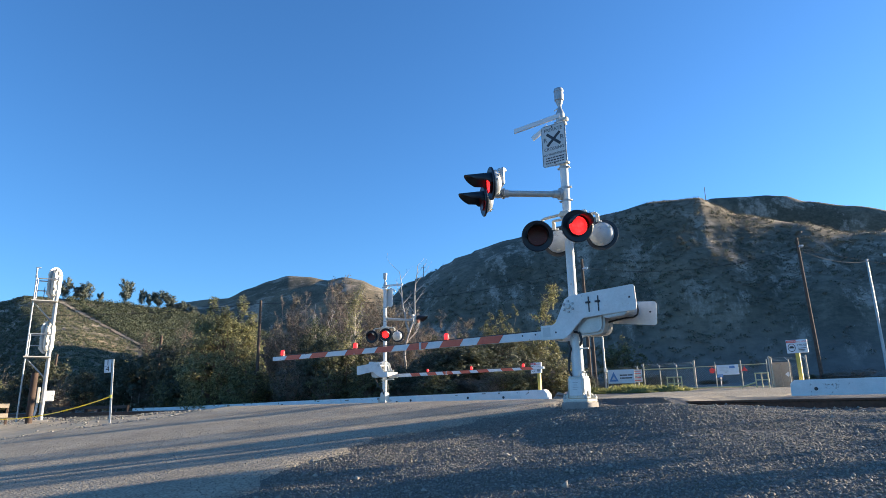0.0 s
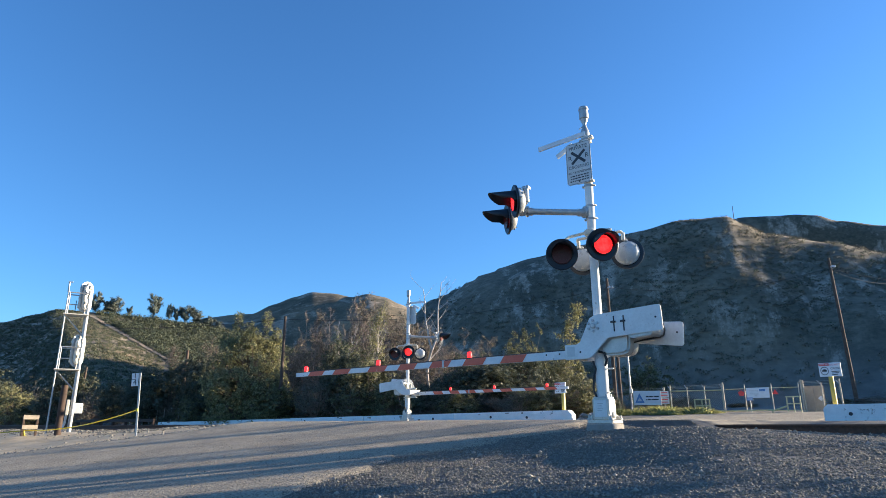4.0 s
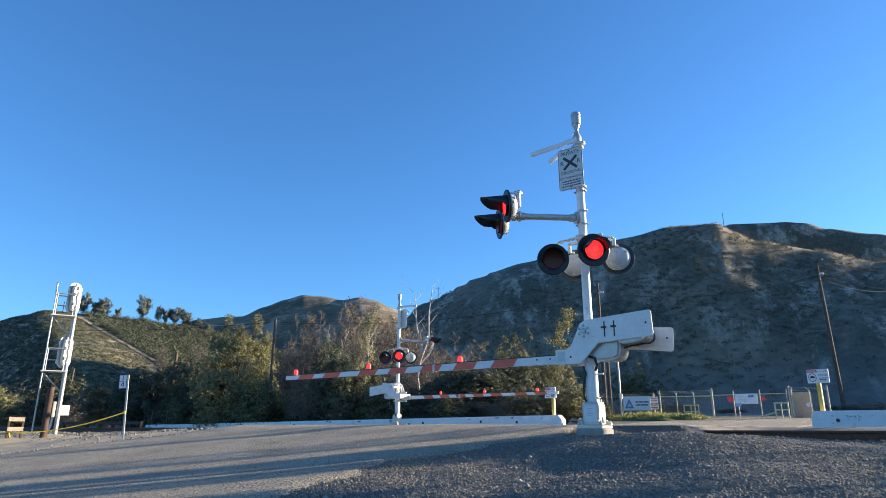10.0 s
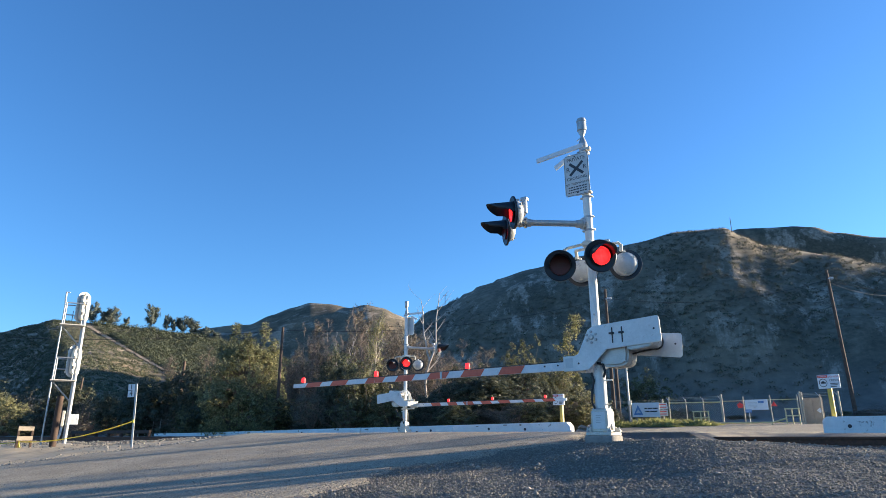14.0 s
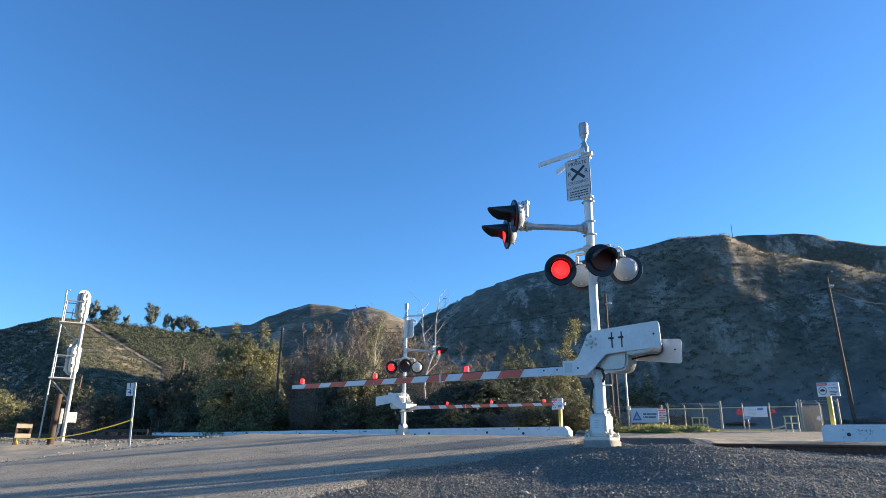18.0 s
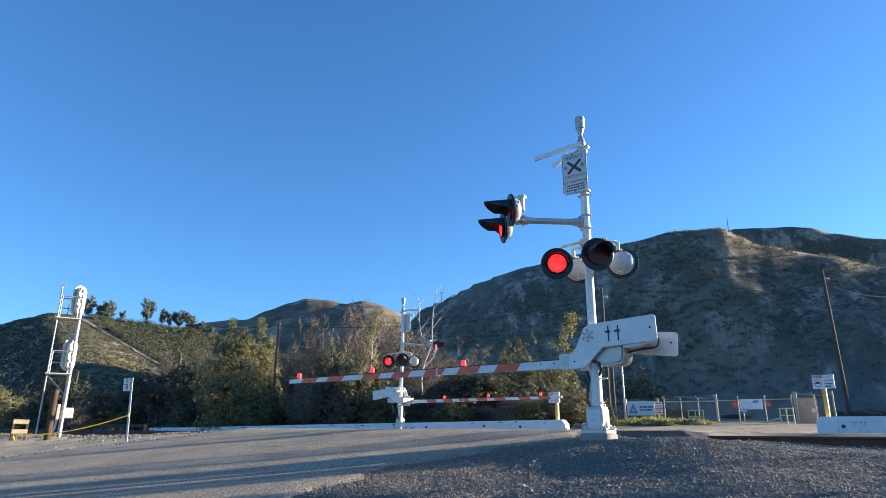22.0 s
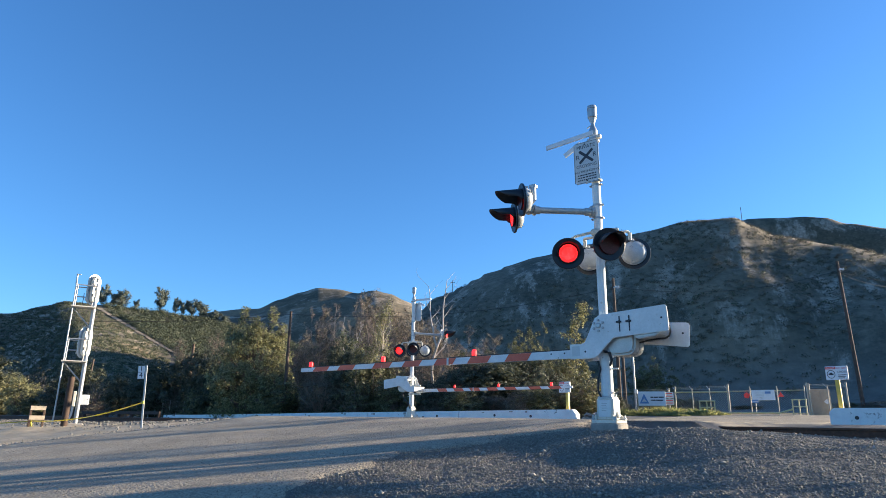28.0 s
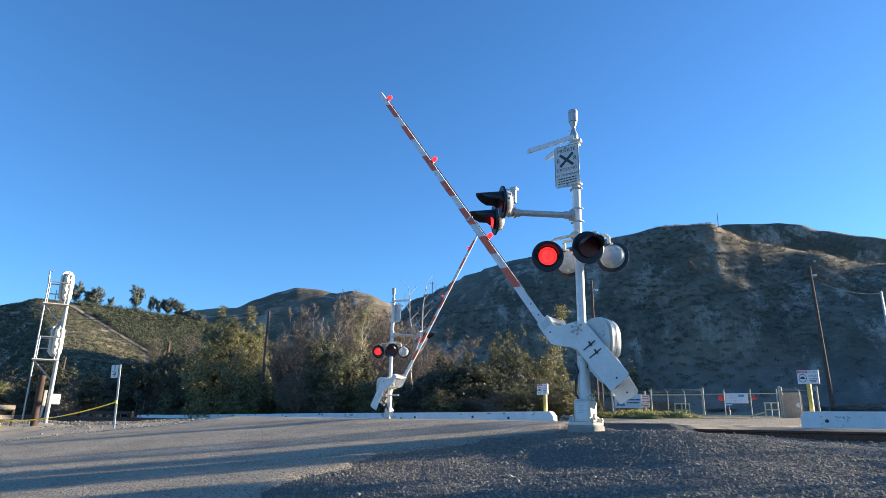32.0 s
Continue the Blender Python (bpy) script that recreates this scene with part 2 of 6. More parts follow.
def ground_material():
    """Dry earth, gravel near the crossing, and brushy, grassy slopes further off."""
    m = material("dry_ground", (0.085, 0.078, 0.068), (0.21, 0.185, 0.155), 0.35, 0.95, fine=38, bump=0.6, bump_scale=45)
    nt = m.node_tree
    N, Lk = nt.nodes, nt.links
    b = N["Principled BSDF"]
    near = b.inputs["Base Color"].links[0].from_socket
    tc = N.new("ShaderNodeTexCoord")

    def noise_at(scale, detail=8, rough=0.65):
        n = N.new("ShaderNodeTexNoise")
        n.inputs["Scale"].default_value, n.inputs["Detail"].default_value, n.inputs["Roughness"].default_value = scale, detail, rough
        Lk.new(tc.outputs["Object"], n.inputs["Vector"])
        return n.outputs["Fac"]

    def ramp(src, stops):
        r = N.new("ShaderNodeValToRGB")
        while len(r.color_ramp.elements) < len(stops):
            r.color_ramp.elements.new(0.5)
        for e, (p, c) in zip(r.color_ramp.elements, stops):
            e.position, e.color = p, (*c, 1)
        Lk.new(src, r.inputs["Fac"])
        return r.outputs["Color"]

    def mixed(f, a, c):
        x = N.new("ShaderNodeMix")
        x.data_type = "RGBA"
        Lk.new(f, x.inputs["Factor"])
        Lk.new(a, x.inputs["A"])
        Lk.new(c, x.inputs["B"])
        return x.outputs["Result"]

    brush = ramp(noise_at(0.055, 12, 0.78), [(0.34, (0.068, 0.060, 0.036)), (0.46, (0.120, 0.101, 0.065)), (0.56, (0.177, 0.144, 0.095)), (0.68, (0.308, 0.242, 0.166))])
    scrub = ramp(noise_at(0.55, 6, 0.7), [(0.40, (0.057, 0.054, 0.032)), (0.60, (0.217, 0.177, 0.119))])
    half = N.new("ShaderNodeMix")
    half.data_type = "RGBA"
    half.inputs["Factor"].default_value = 0.5
    Lk.new(brush, half.inputs["A"])
    Lk.new(scrub, half.inputs["B"])
    # pale rock and darker brush in streaks that run down the slope
    fall = N.new("ShaderNodeAttribute")
    fall.attribute_name = "downslope"

    def streaks(scale, detail, rough, stops):
        n = N.new("ShaderNodeTexNoise")
        n.inputs["Scale"].default_value, n.inputs["Detail"].default_value, n.inputs["Roughness"].default_value = scale, detail, rough
        Lk.new(fall.outputs["Vector"], n.inputs["Vector"])
        return ramp(n.outputs["Fac"], stops)

    rock = ramp(noise_at(0.9, 6, 0.7), [(0.35, (0.228, 0.183, 0.131)), (0.65, (0.524, 0.427, 0.323))])
    dark = ramp(noise_at(0.8, 6, 0.7), [(0.35, (0.040, 0.039, 0.024)), (0.65, (0.114, 0.098, 0.061))])
    brush = mixed(streaks(0.05, 10, 0.72, [(0.48, (0, 0, 0)), (0.56, (0.85, 0.85, 0.85))]), half.outputs["Result"], dark)
    brush = mixed(streaks(0.11, 12, 0.76, [(0.515, (0, 0, 0)), (0.595, (0.9, 0.9, 0.9))]), brush, rock)
    grass = ramp(noise_at(0.4, 8, 0.75), [(0.3, (0.114, 0.088, 0.048)), (0.7, (0.331, 0.242, 0.142))])
    patch = ramp(noise_at(0.012, 5, 0.6), [(0.52, (0, 0, 0)), (0.66, (1, 1, 1))])
    far = mixed(patch, brush, grass)
    dirt = ramp(noise_at(1.7, 8, 0.7), [(0.3, (0.33, 0.25, 0.15)), (0.7, (0.60, 0.47, 0.30))])
    sn = N.new("ShaderNodeAttribute")
    sn.attribute_name = "sand"
    near = mixed(sn.outputs["Fac"], near, dirt)
    at = N.new("ShaderNodeAttribute")
    at.attribute_name = "hillside"
    Lk.new(mixed(at.outputs["Fac"], near, far), b.inputs["Base Color"])
    return m


M_GROUND = ground_material()

# ---- mesh helpers ----


def mesh_of(name, bm, mats, smooth=False):
    me = bpy.data.meshes.new(name)
    bm.normal_update()
    bm.to_mesh(me)
    bm.free()
    for m in (mats if isinstance(mats, (list, tuple)) else [mats]):
        me.materials.append(m)
    if smooth:
        for p in me.polygons:
            p.use_smooth = True
    return me


def part(name, bm, mat, parent=None, label="", at=None, smooth=False):
    ob = new(name, mesh_of(name, bm, mat, smooth))
    if parent is not None:
        ob.parent = parent
    if at is not None:
        ob.matrix_basis = at
    if label:
        ob["label"] = label
    return ob


def thing(name, label, category, at=None, group="", kind=""):
    ob = new(name)
    if at is not None:
        ob.matrix_basis = at
    return tagged(ob, label, category, group, kind)


def add_box(bm, c, s, m=None, bevel=0.0):
    """A box of size s round c, its edges bevelled, turned by m if given."""
    r = bmesh.ops.create_cube(bm, size=1)
    vs = r["verts"]
    bmesh.ops.scale(bm, vec=s, verts=vs)
    if bevel:
        es = list({e for v in vs for e in v.link_edges})
        out = bmesh.ops.bevel(bm, geom=es, offset=bevel, segments=1, affect="EDGES", profile=0.5)
        vs = list({v for f in out["faces"] for v in f.verts} | {v for v in vs if v.is_valid})
    bmesh.ops.translate(bm, vec=c, verts=vs)
    if m is not None:
        bmesh.ops.transform(bm, matrix=m, verts=vs)
    return vs


def add_tube(bm, p, q, r0, r1=None, seg=12, caps=True):
    r1 = r0 if r1 is None else r1
    p, q = Vector(p), Vector(q)
    turn = (q - p).to_track_quat("Z", "Y").to_matrix()
    A, B = [], []
    for k in range(seg):
        a = 2 * math.pi * k / seg
        d = turn @ Vector((math.cos(a), math.sin(a), 0))
        A.append(bm.verts.new(p + d * r0))
        B.append(bm.verts.new(q + d * r1))
    for k in range(seg):
        f = bm.faces.new((A[k], A[(k + 1) % seg], B[(k + 1) % seg], B[k]))
        f.smooth = True
    if caps:
        for f in (bm.faces.new(A[::-1]), bm.faces.new(B)):
            for e in f.edges:
                e.smooth = False


def add_path(bm, pts, r, seg=8):
    for a, b in zip(pts, pts[1:]):
        add_tube(bm, a, b, r, r, seg)


def add_lathe(bm, prof, m=None, seg=24):
    """Profile of (radius, height) turned round z."""
    rings = []
    for r, z in prof:
        ring = []
        for k in range(seg):
            a = 2 * math.pi * k / seg
            v = Vector((r * math.cos(a), r * math.sin(a), z))
            ring.append(bm.verts.new(m @ v if m is not None else v))
        rings.append(ring)
    for A, B in zip(rings, rings[1:]):
        for k in range(seg):
            f = bm.faces.new((A[k], A[(k + 1) % seg], B[(k + 1) % seg], B[k]))
            f.smooth = True
    for f in (bm.faces.new(rings[0][::-1]), bm.faces.new(rings[-1])):
        for e in f.edges:
            e.smooth = False
    for k in range(1, len(prof) - 1):
        (a, b), (c, d), (e, f) = prof[k - 1:k + 2]
        turn = math.atan2(d - b, c - a) - math.atan2(f - d, e - c)
        if abs((turn + math.pi) % (2 * math.pi) - math.pi) > 0.6:
            for i in range(seg):
                bm.edges.get((rings[k][i], rings[k][(i + 1) % seg])).smooth = False


def add_plate(bm, poly, y0, y1, bevel=0.0):
    """A plate with the outline poly in x and z, from y0 to y1."""
    A = [bm.verts.new((x, y0, z)) for x, z in poly]
    B = [bm.verts.new((x, y1, z)) for x, z in poly]
    n = len(poly)
    bm.faces.new(A)
    bm.faces.new(B[::-1])
    for k in range(n):
        bm.faces.new((A[k], B[k], B[(k + 1) % n], A[(k + 1) % n]))
    bmesh.ops.recalc_face_normals(bm, faces=bm.faces)
    if bevel:
        bmesh.ops.bevel(bm, geom=[e for e in bm.edges if e.calc_face_angle(0) > 0.8], offset=bevel, segments=2, affect="EDGES")


def lettering(text, size, at, mat, parent, thick=0.001, name="lettering"):
    """Built-in letters as a thin mesh, centred, in the x-y plane of at."""
    cu = bpy.data.curves.new("letters", "FONT")
    cu.body, cu.size, cu.align_x, cu.align_y, cu.extrude = text, size, "CENTER", "CENTER", thick
    tmp = bpy.data.objects.new("letters", cu)
    me = bpy.data.meshes.new_from_object(tmp)
    bpy.data.objects.remove(tmp)
    bpy.data.curves.remove(cu)
    me.materials.clear()
    me.materials.append(mat)
    ob = new(name, me)
    ob.parent = parent
    ob.matrix_basis = at
    return ob


def soup(name, verts, faces, mats, parent=None, smooth=False):
    me = bpy.data.meshes.new(name)
    me.from_pydata(verts, [], faces)
    for m in (mats if isinstance(mats, (list, tuple)) else [mats]):
        me.materials.append(m)
    if smooth:
        for p in me.polygons:
            p.use_smooth = True
    ob = new(name, me)
    if parent is not None:
        ob.parent = parent
    return ob


# ---- plan: u runs left along the track, n along the road ----
UA = 142.0
UX, UY = math.cos(radians(UA)), math.sin(radians(UA))
NX, NY = UY, -UX


def xy(u, n):
    return (u * UX + n * NX, u * UY + n * NY)


def local(u, n, z, turn=0.0):
    """A pose at plan place u, n: its x along u and its y back down the road, turned further by turn degrees."""
    x, y = xy(u, n)
    return pose(x, y, z, 0, 0, UA + turn)


def sstep(a, b, v):
    t = min(1.0, max(0.0, (v - a) / (b - a)))
    return t * t * (3 - 2 * t)


def mix(a, b, t):
    return a + (b - a) * t


def table(tab, v):
    if v <= tab[0][0]:
        return tab[0][1]
    for (a, p), (b, q) in zip(tab, tab[1:]):
        if v <= b:
            return mix(p, q, sstep(a, b, v) * 0.5 + 0.5 * (v - a) / (b - a))
    return tab[-1][1]

# ---- ground ----
# slope of the skyline seen from the crossing, by bearing: the near hills and those behind them
# past bearing 37 the near ridge is unseen, kept high to shade the hill
RIDGE_NEAR = [(-80, .09), (-50, .10), (-42, .112), (-35.5, .131), (-33.5, .145), (-32, .155), (-30, .154), (-26, .152), (-22, .147), (-19, .138), (-12, .105), (-5, .13), (-0.9, .199), (5, .246), (8.5, .263), (13, .281), (18.3, .297), (21.7, .309), (25.8, .307), (27.0, .291), (28.7, .271), (33.3, .246), (36.6, .222), (42, .21), (50, .205), (58, .19), (64, .16), (69, .10), (74, .06), (85, .04)]
RIDGE_FAR = [(-40, .06), (-24, .135), (-20.9, .156), (-18.5, .163), (-17.2, .165), (-15.5, .181), (-13.6, .195), (-12.1, .204), (-10.1, .203), (-8.5, .198), (-7.0, .204), (-5.4, .199), (-4.0, .188), (0, .15), (8, .12), (20, .25), (26.7, .300), (30.8, .293), (32.4, .287), (33.8, .274), (36.9, .257), (45, .19), (60, .08)]
FOOT = 95.0
# distances of the two skylines, by bearing
DIST_NEAR = [(-90, 420), (-14, 420), (-3, 205), (5, 185), (90, 180)]
DIST_FAR = [(-90, 900), (-2, 900), (14, 262), (90, 255)]
CREST = 1.40


def road_edge(n):
    """Where the gravel shoulder meets the road, as u, for a place n along it."""
    return 5.35 + 0.45 * math.sin(n * 0.9 - 4.2) + 0.16 * math.sin(n * 3.1) + 0.08 * math.sin(n * 7.7)


def road_left(n):
    return 15.4 + 0.25 * math.sin(n * 1.3) + 0.1 * math.sin(n * 4.1)


def road_height(u, n):
    z = 0.107 * (n + 2.5)
    top = CREST + 0.05
    if n > 9.0:
        z = mix(z, top, sstep(9.0, 12.5, n)) if n < 12.5 else top
    z = max(z, -0.45)
    if n > 25:
        z += (n - 25) * 0.033
    return z


def near_height(x, y):
    u, n = x * UX + y * UY, x * NX + y * NY
    z = road_height(u, n)
    e = road_edge(n)
    if n < 12.3:
        # gravel bank beside the road
        k = 1.0 - min(1.0, max(0.0, (u - (e - 1.3)) / 1.6))
        k = k * k * (3 - 2 * k)
        bank = CREST - 0.092 - 0.15 * (1.0 - sstep(0.0, 3.2, u)) - 0.165 * max(0.0, 8.7 - n) - 0.03 * max(0.0, u - 2.4) - 0.022 * max(0.0, 8.7 - n) ** 2 * 0.4
        bank = max(bank, z - 0.05) if n < 8 else bank
        bank += 0.07 * math.exp(-((u - 2.6) / 1.6) ** 2 - ((n - 8.0) / 1.4) ** 2)
        bank -= 0.10 * math.exp(-((u - 0.2) / 0.9) ** 2 - ((n - 8.2) / 1.8) ** 2)
        bank += 0.08 * math.exp(-((u + 1.2) / 0.8) ** 2 - ((n - 7.6) / 1.5) ** 2)
        z = mix(z, bank, k)
        bumpy = 0.034 * noise.fractal(Vector((x * 0.9, y * 0.9, 0.3)), 1.0, 2.1, 4)
        z += bumpy * k
    # ballast bed under the track, off the road
    off = 1.0 - min(1.0, max(0.0, (u - 3.3) / 0.5)) + min(1.0, max(0.0, (u - 16.5) / 2.0))
    if 11.5 < n < 18.5:
        bed = CREST - 0.225 + 0.02 * noise.noise(Vector((x * 1.3, y * 1.3, 2)))
        z = mix(z, bed, off * sstep(11.5, 12.6, n) * (1 - sstep(16.4, 18.5, n)))
    # low sandy mound under the barricade
    z += 0.20 * math.exp(-((x + 14.3) / 1.5) ** 2 - ((y - 21.6) / 1.1) ** 2)
    # shoulder left of the road
    if u > 15:
        k = sstep(15.2, 16.5, u)
        fall = (0.05 + 0.22 * sstep(17, 25, u)) * (1 - sstep(11, 13, n)) + 0.25 * sstep(15, 45, u) * sstep(18.5, 22, n)
        z += k * (0.035 * noise.fractal(Vector((x * 0.8, y * 0.8, 1.7)), 1.0, 2.1, 4) - 0.06 - fall)
    return z


def hill_height(x, y, r, az):
    base = near_height(x * 80 / r, y * 80 / r) if r > 80 else near_height(x, y)
    if r < FOOT or abs(az) > 88:
        return base, 0.0
    t1, t2 = table(RIDGE_NEAR, az), table(RIDGE_FAR, az)
    r_near, r_far = table(DIST_NEAR, az), table(DIST_FAR, az)
    rough = noise.fractal(Vector((x * 0.011, y * 0.011, 0.0)), 1.0, 2.1, 6)
    gully = abs(noise.noise(Vector((az * 0.16, r * 0.0035, 4.0)))) - 0.18
    h1, h2 = EYE + t1 * r_near, EYE + t2 * r_far
    if r < r_near:
        s = (r - FOOT) / (r_near - FOOT)
        left = 1.0 - sstep(-16, -8, az)
        p = mix(0.62 * s + 0.38 * s * s * (3 - 2 * s), s ** 2.0, left)
        mid = math.sin(math.pi * s)
        z = mix(base, h1, p) + mid * (4.0 * rough + 6.0 * gully * min(1.0, h1 / 90)) * 0.9 * (1 - 0.75 * left)
        # a spur running down the left-hand hill: a long slope on one side, a steep one on the other
        crest = -31.2 + 2.6 * (1 - s)
        side = az - crest
        z += left * mid * (6.5 * math.exp(-(max(0.0, side) / 5.5) ** 2) * (1.0 if side > 0 else math.exp(-(side / 2.2) ** 2)) - 13.0 * sstep(0.3, 5.0, -side))
        z = min(z, EYE + t1 * r * 0.985)
        fine = noise.fractal(Vector((x * 0.07, y * 0.07, 7.0)), 1.0, 2.0, 4)
        z += fine * mix(0.9, 0.8, left) * sstep(FOOT, FOOT + 60, r) * (1 - sstep(r_near - 30, r_near, r))
        return z, sstep(FOOT - 2, FOOT + 25, r)
    if r < r_far:
        s = (r - r_near) / (r_far - r_near)
        low = min(h1, h2) * mix(0.72, 0.5, sstep(-8, 4, az))
        z = mix(h1, low, sstep(0, 0.4, s)) if s < 0.4 else mix(low, h2, sstep(0.4, 1.0, s))
        z += math.sin(math.pi * s) * 3 * rough
        return min(z, max(EYE + t2 * r, EYE + t1 * r * mix(1.0, 0.5, sstep(0, 0.2, s)))), 1.0
    s = (r - r_far) / 1500.0
    return mix(h2 + 4 * rough * sstep(0, 0.1, s), 0.0, sstep(0, 1, s)), 1.0


def full_height(x, y):
    r = math.hypot(x, y)
    if r < 80:
        return near_height(x, y)
    return hill_height(x, y, r, math.degrees(math.atan2(x, y)))[0]


def build_ground():
    radii = [0.5]
    while radii[-1] < 4600:
        r = radii[-1]
        step = 0.13 if r < 14 else 0.3 if r < 32 else 0.9 if r < FOOT else 3.6 if r < 440 else 11 if r < 920 else 120
        radii.append(r + step)
    az = []
    a = -180.0
    while a < 180.0 - 1e-6:
        az.append(a)
        a += 0.32 if -52 <= a < 52 else 4.0
    verts, hill, sand, fall = [], [], [], []
    for r in radii:
        for d in az:
            x, y = r * math.sin(radians(d)), r * math.cos(radians(d))
            if r < 80:
                z, h = near_height(x, y), 0.0
            else:
                z, h = hill_height(x, y, r, d)
            verts.append((x, y, z))
            hill.append(h)
            fall.extend((radians(d) * 190, r * 0.42, 0.0))
            u, m = x * UX + y * UY, x * NX + y * NY
            sand.append(sstep(15.2, 16.6, u) * (1 - sstep(10.4, 11.8, m)) if r < 60 else 0.0)
    n = len(az)
    faces = []
    for i in range(len(radii) - 1):
        for k in range(n):
            faces.append((i * n + k, (i + 1) * n + k, (i + 1) * n + (k + 1) % n, i * n + (k + 1) % n))
    faces.append(tuple(range(n)))
    ob = soup("ground", verts, faces, M_GROUND, smooth=True)
    at = ob.data.attributes.new("hillside", "FLOAT", "POINT")
    at.data.foreach_set("value", hill)
    at = ob.data.attributes.new("downslope", "FLOAT_VECTOR", "POINT")
    at.data.foreach_set("vector", fall)
    at = ob.data.attributes.new("sand", "FLOAT", "POINT")
    at.data.foreach_set("value", sand)
    tagged(ob, "dry earth and gravel ground rising to brushy hills", "ground", kind="structure")


build_ground()


def build_road():
    """The worn asphalt road: one sheet a little above the ground, with thickness, up to and over the track."""
    bm = bmesh.new()
    rows = []
    n = -14.0
    while n < 43.0:
        a, b = road_edge(n), road_left(n)
        if n > 24:
            a, b = 3.6, 12.0
        elif n > 12:
            a, b = mix(a, 3.9, sstep(12, 13, n)), mix(b, 15.2, sstep(12, 13, n))
        row = []
        for k in range(41):
            u = mix(a - 0.2, b, k / 40)
            x, y = xy(u, n)
            z = road_height(u, n) + 0.022 + 0.012 * noise.noise(Vector((x * 0.5, y * 0.5, 9)))
            if k == 0 or k == 40:
                z -= 0.09
            row.append(bm.verts.new((x, y, z)))
        rows.append(row)
        n += 0.35
    for A, B in zip(rows, rows[1:]):
        for k in range(40):
            bm.faces.new((A[k], A[k + 1], B[k + 1], B[k]))
    bmesh.ops.recalc_face_normals(bm, faces=bm.faces)
    ob = part("road", bm, M_ROAD, smooth=True)
    tagged(ob, "worn dusty asphalt road climbing to the rail crossing", "road", kind="structure")


build_road()


def build_track():
    """Two rails on timber sleepers."""
    track = thing("railway_track", "rusty steel rails on dark timber sleepers in ballast", "railway track", local(10, 14.2, 0), kind="structure")
    prof = [(-0.065, 0), (0.065, 0), (0.065, 0.012), (0.012, 0.03), (0.012, 0.125), (0.036, 0.135), (0.036, 0.172), (-0.036, 0.172), (-0.036, 0.135), (-0.012, 0.125), (-0.012, 0.03), (-0.065, 0.012)]
    for s in (-0.75, 0.75):
        bm = bmesh.new()
        A = [bm.verts.new((-62, s + px, CREST - 0.195 + pz)) for px, pz in prof]
        B = [bm.verts.new((62, s + px, CREST - 0.195 + pz)) for px, pz in prof]
        for k in range(len(prof)):
            bm.faces.new((A[k], A[(k + 1) % len(prof)], B[(k + 1) % len(prof)], B[k]))
        bm.faces.new(A[::-1])
        bm.faces.new(B)
        bmesh.ops.recalc_face_normals(bm, faces=bm.faces)
        part("rail", bm, M_RUST, track)
    bm = bmesh.new()
    add_box(bm, (0, 0, 0), (0.22, 2.6, 0.16), bevel=0.012)
    me = mesh_of("sleeper", bm, M_WOOD)
    for k in range(200):
        x = -60 + k * 0.6
        if -7.4 < x < 6.4:
            continue
        s = new("sleeper", me)
        s.parent = track
        s.matrix_basis = pose(x, random.uniform(-.03, .03), CREST - 0.265, 0, 0, random.uniform(-1, 1))


build_track()


def barrier(name, u0, u1, n0, z, h, label, flip_cap=False, fall=0.0):
    """A run of low whitewashed concrete barrier blocks with sloped ends."""
    run = thing(name, label, "barrier", local(u0, n0, z) @ pose(0, 0, 0, 0, math.degrees(math.atan2(fall, u1 - u0)), 0), group="white roadside barriers")
    x, i = 0.0, 0
    total = u1 - u0
    while x < total - 0.3:
        w = min(6.1, total - x)
        bm = bmesh.new()
        a, b = x + 0.012, x + w - 0.012
        ca = 0.16 if i == 0 and not flip_cap else 0.02
        cb = 0.14 if flip_cap and x + w > total - 0.3 else 0.03
        add_plate(bm, [(a, -0.25), (b, -0.25), (b, h - cb * 0.9), (b - cb, h), (a + ca, h), (a, h - ca * 1.2)], -0.2, 0.2, 0.015)
        block = part("block", bm, M_CONC, run, at=pose(0, random.uniform(-.02, .02), random.uniform(-.012, .012)))
        for k in range(1 if flip_cap else random.choice((1, 2))):
            bm = bmesh.new()
            px = mix(a + 0.6, b - 0.6, random.random())
            if flip_cap and b > total - 0.1:
                px = b - 0.75
            # a flat dark disc stands in for the shade of an open hole
            add_lathe(bm, [(0.06, 0), (0.06, 0.012)], pose(px, 0.2, h * random.uniform(0.35, 0.6) if not flip_cap else h * 0.42, -90, 0, 0), 10)
            part("drain_hole", bm, M_INK, block)
        for k in range(3):
            bm = bmesh.new()
            px, w2 = mix(a + 0.3, b - 0.3, random.random()), random.uniform(0.05, 0.22)
            add_box(bm, (px, 0.199, h - random.uniform(0.01, 0.10)), (w2, 0.008, random.uniform(0.03, 0.12)), bevel=0.003)
            part("chipped_patch", bm, M_CONCRAW, block)
        x += w
        i += 1
    return run


barrier("concrete_barrier", 12.25, 45.6, 24.6, 1.50, 0.46, "long low whitewashed concrete barrier, chipped, beside the track", fall=0.40)
barrier("concrete_barrier", -21.25, 3.15, 24.6, 1.47, 0.53, "low whitewashed concrete barrier with a drain hole", True)


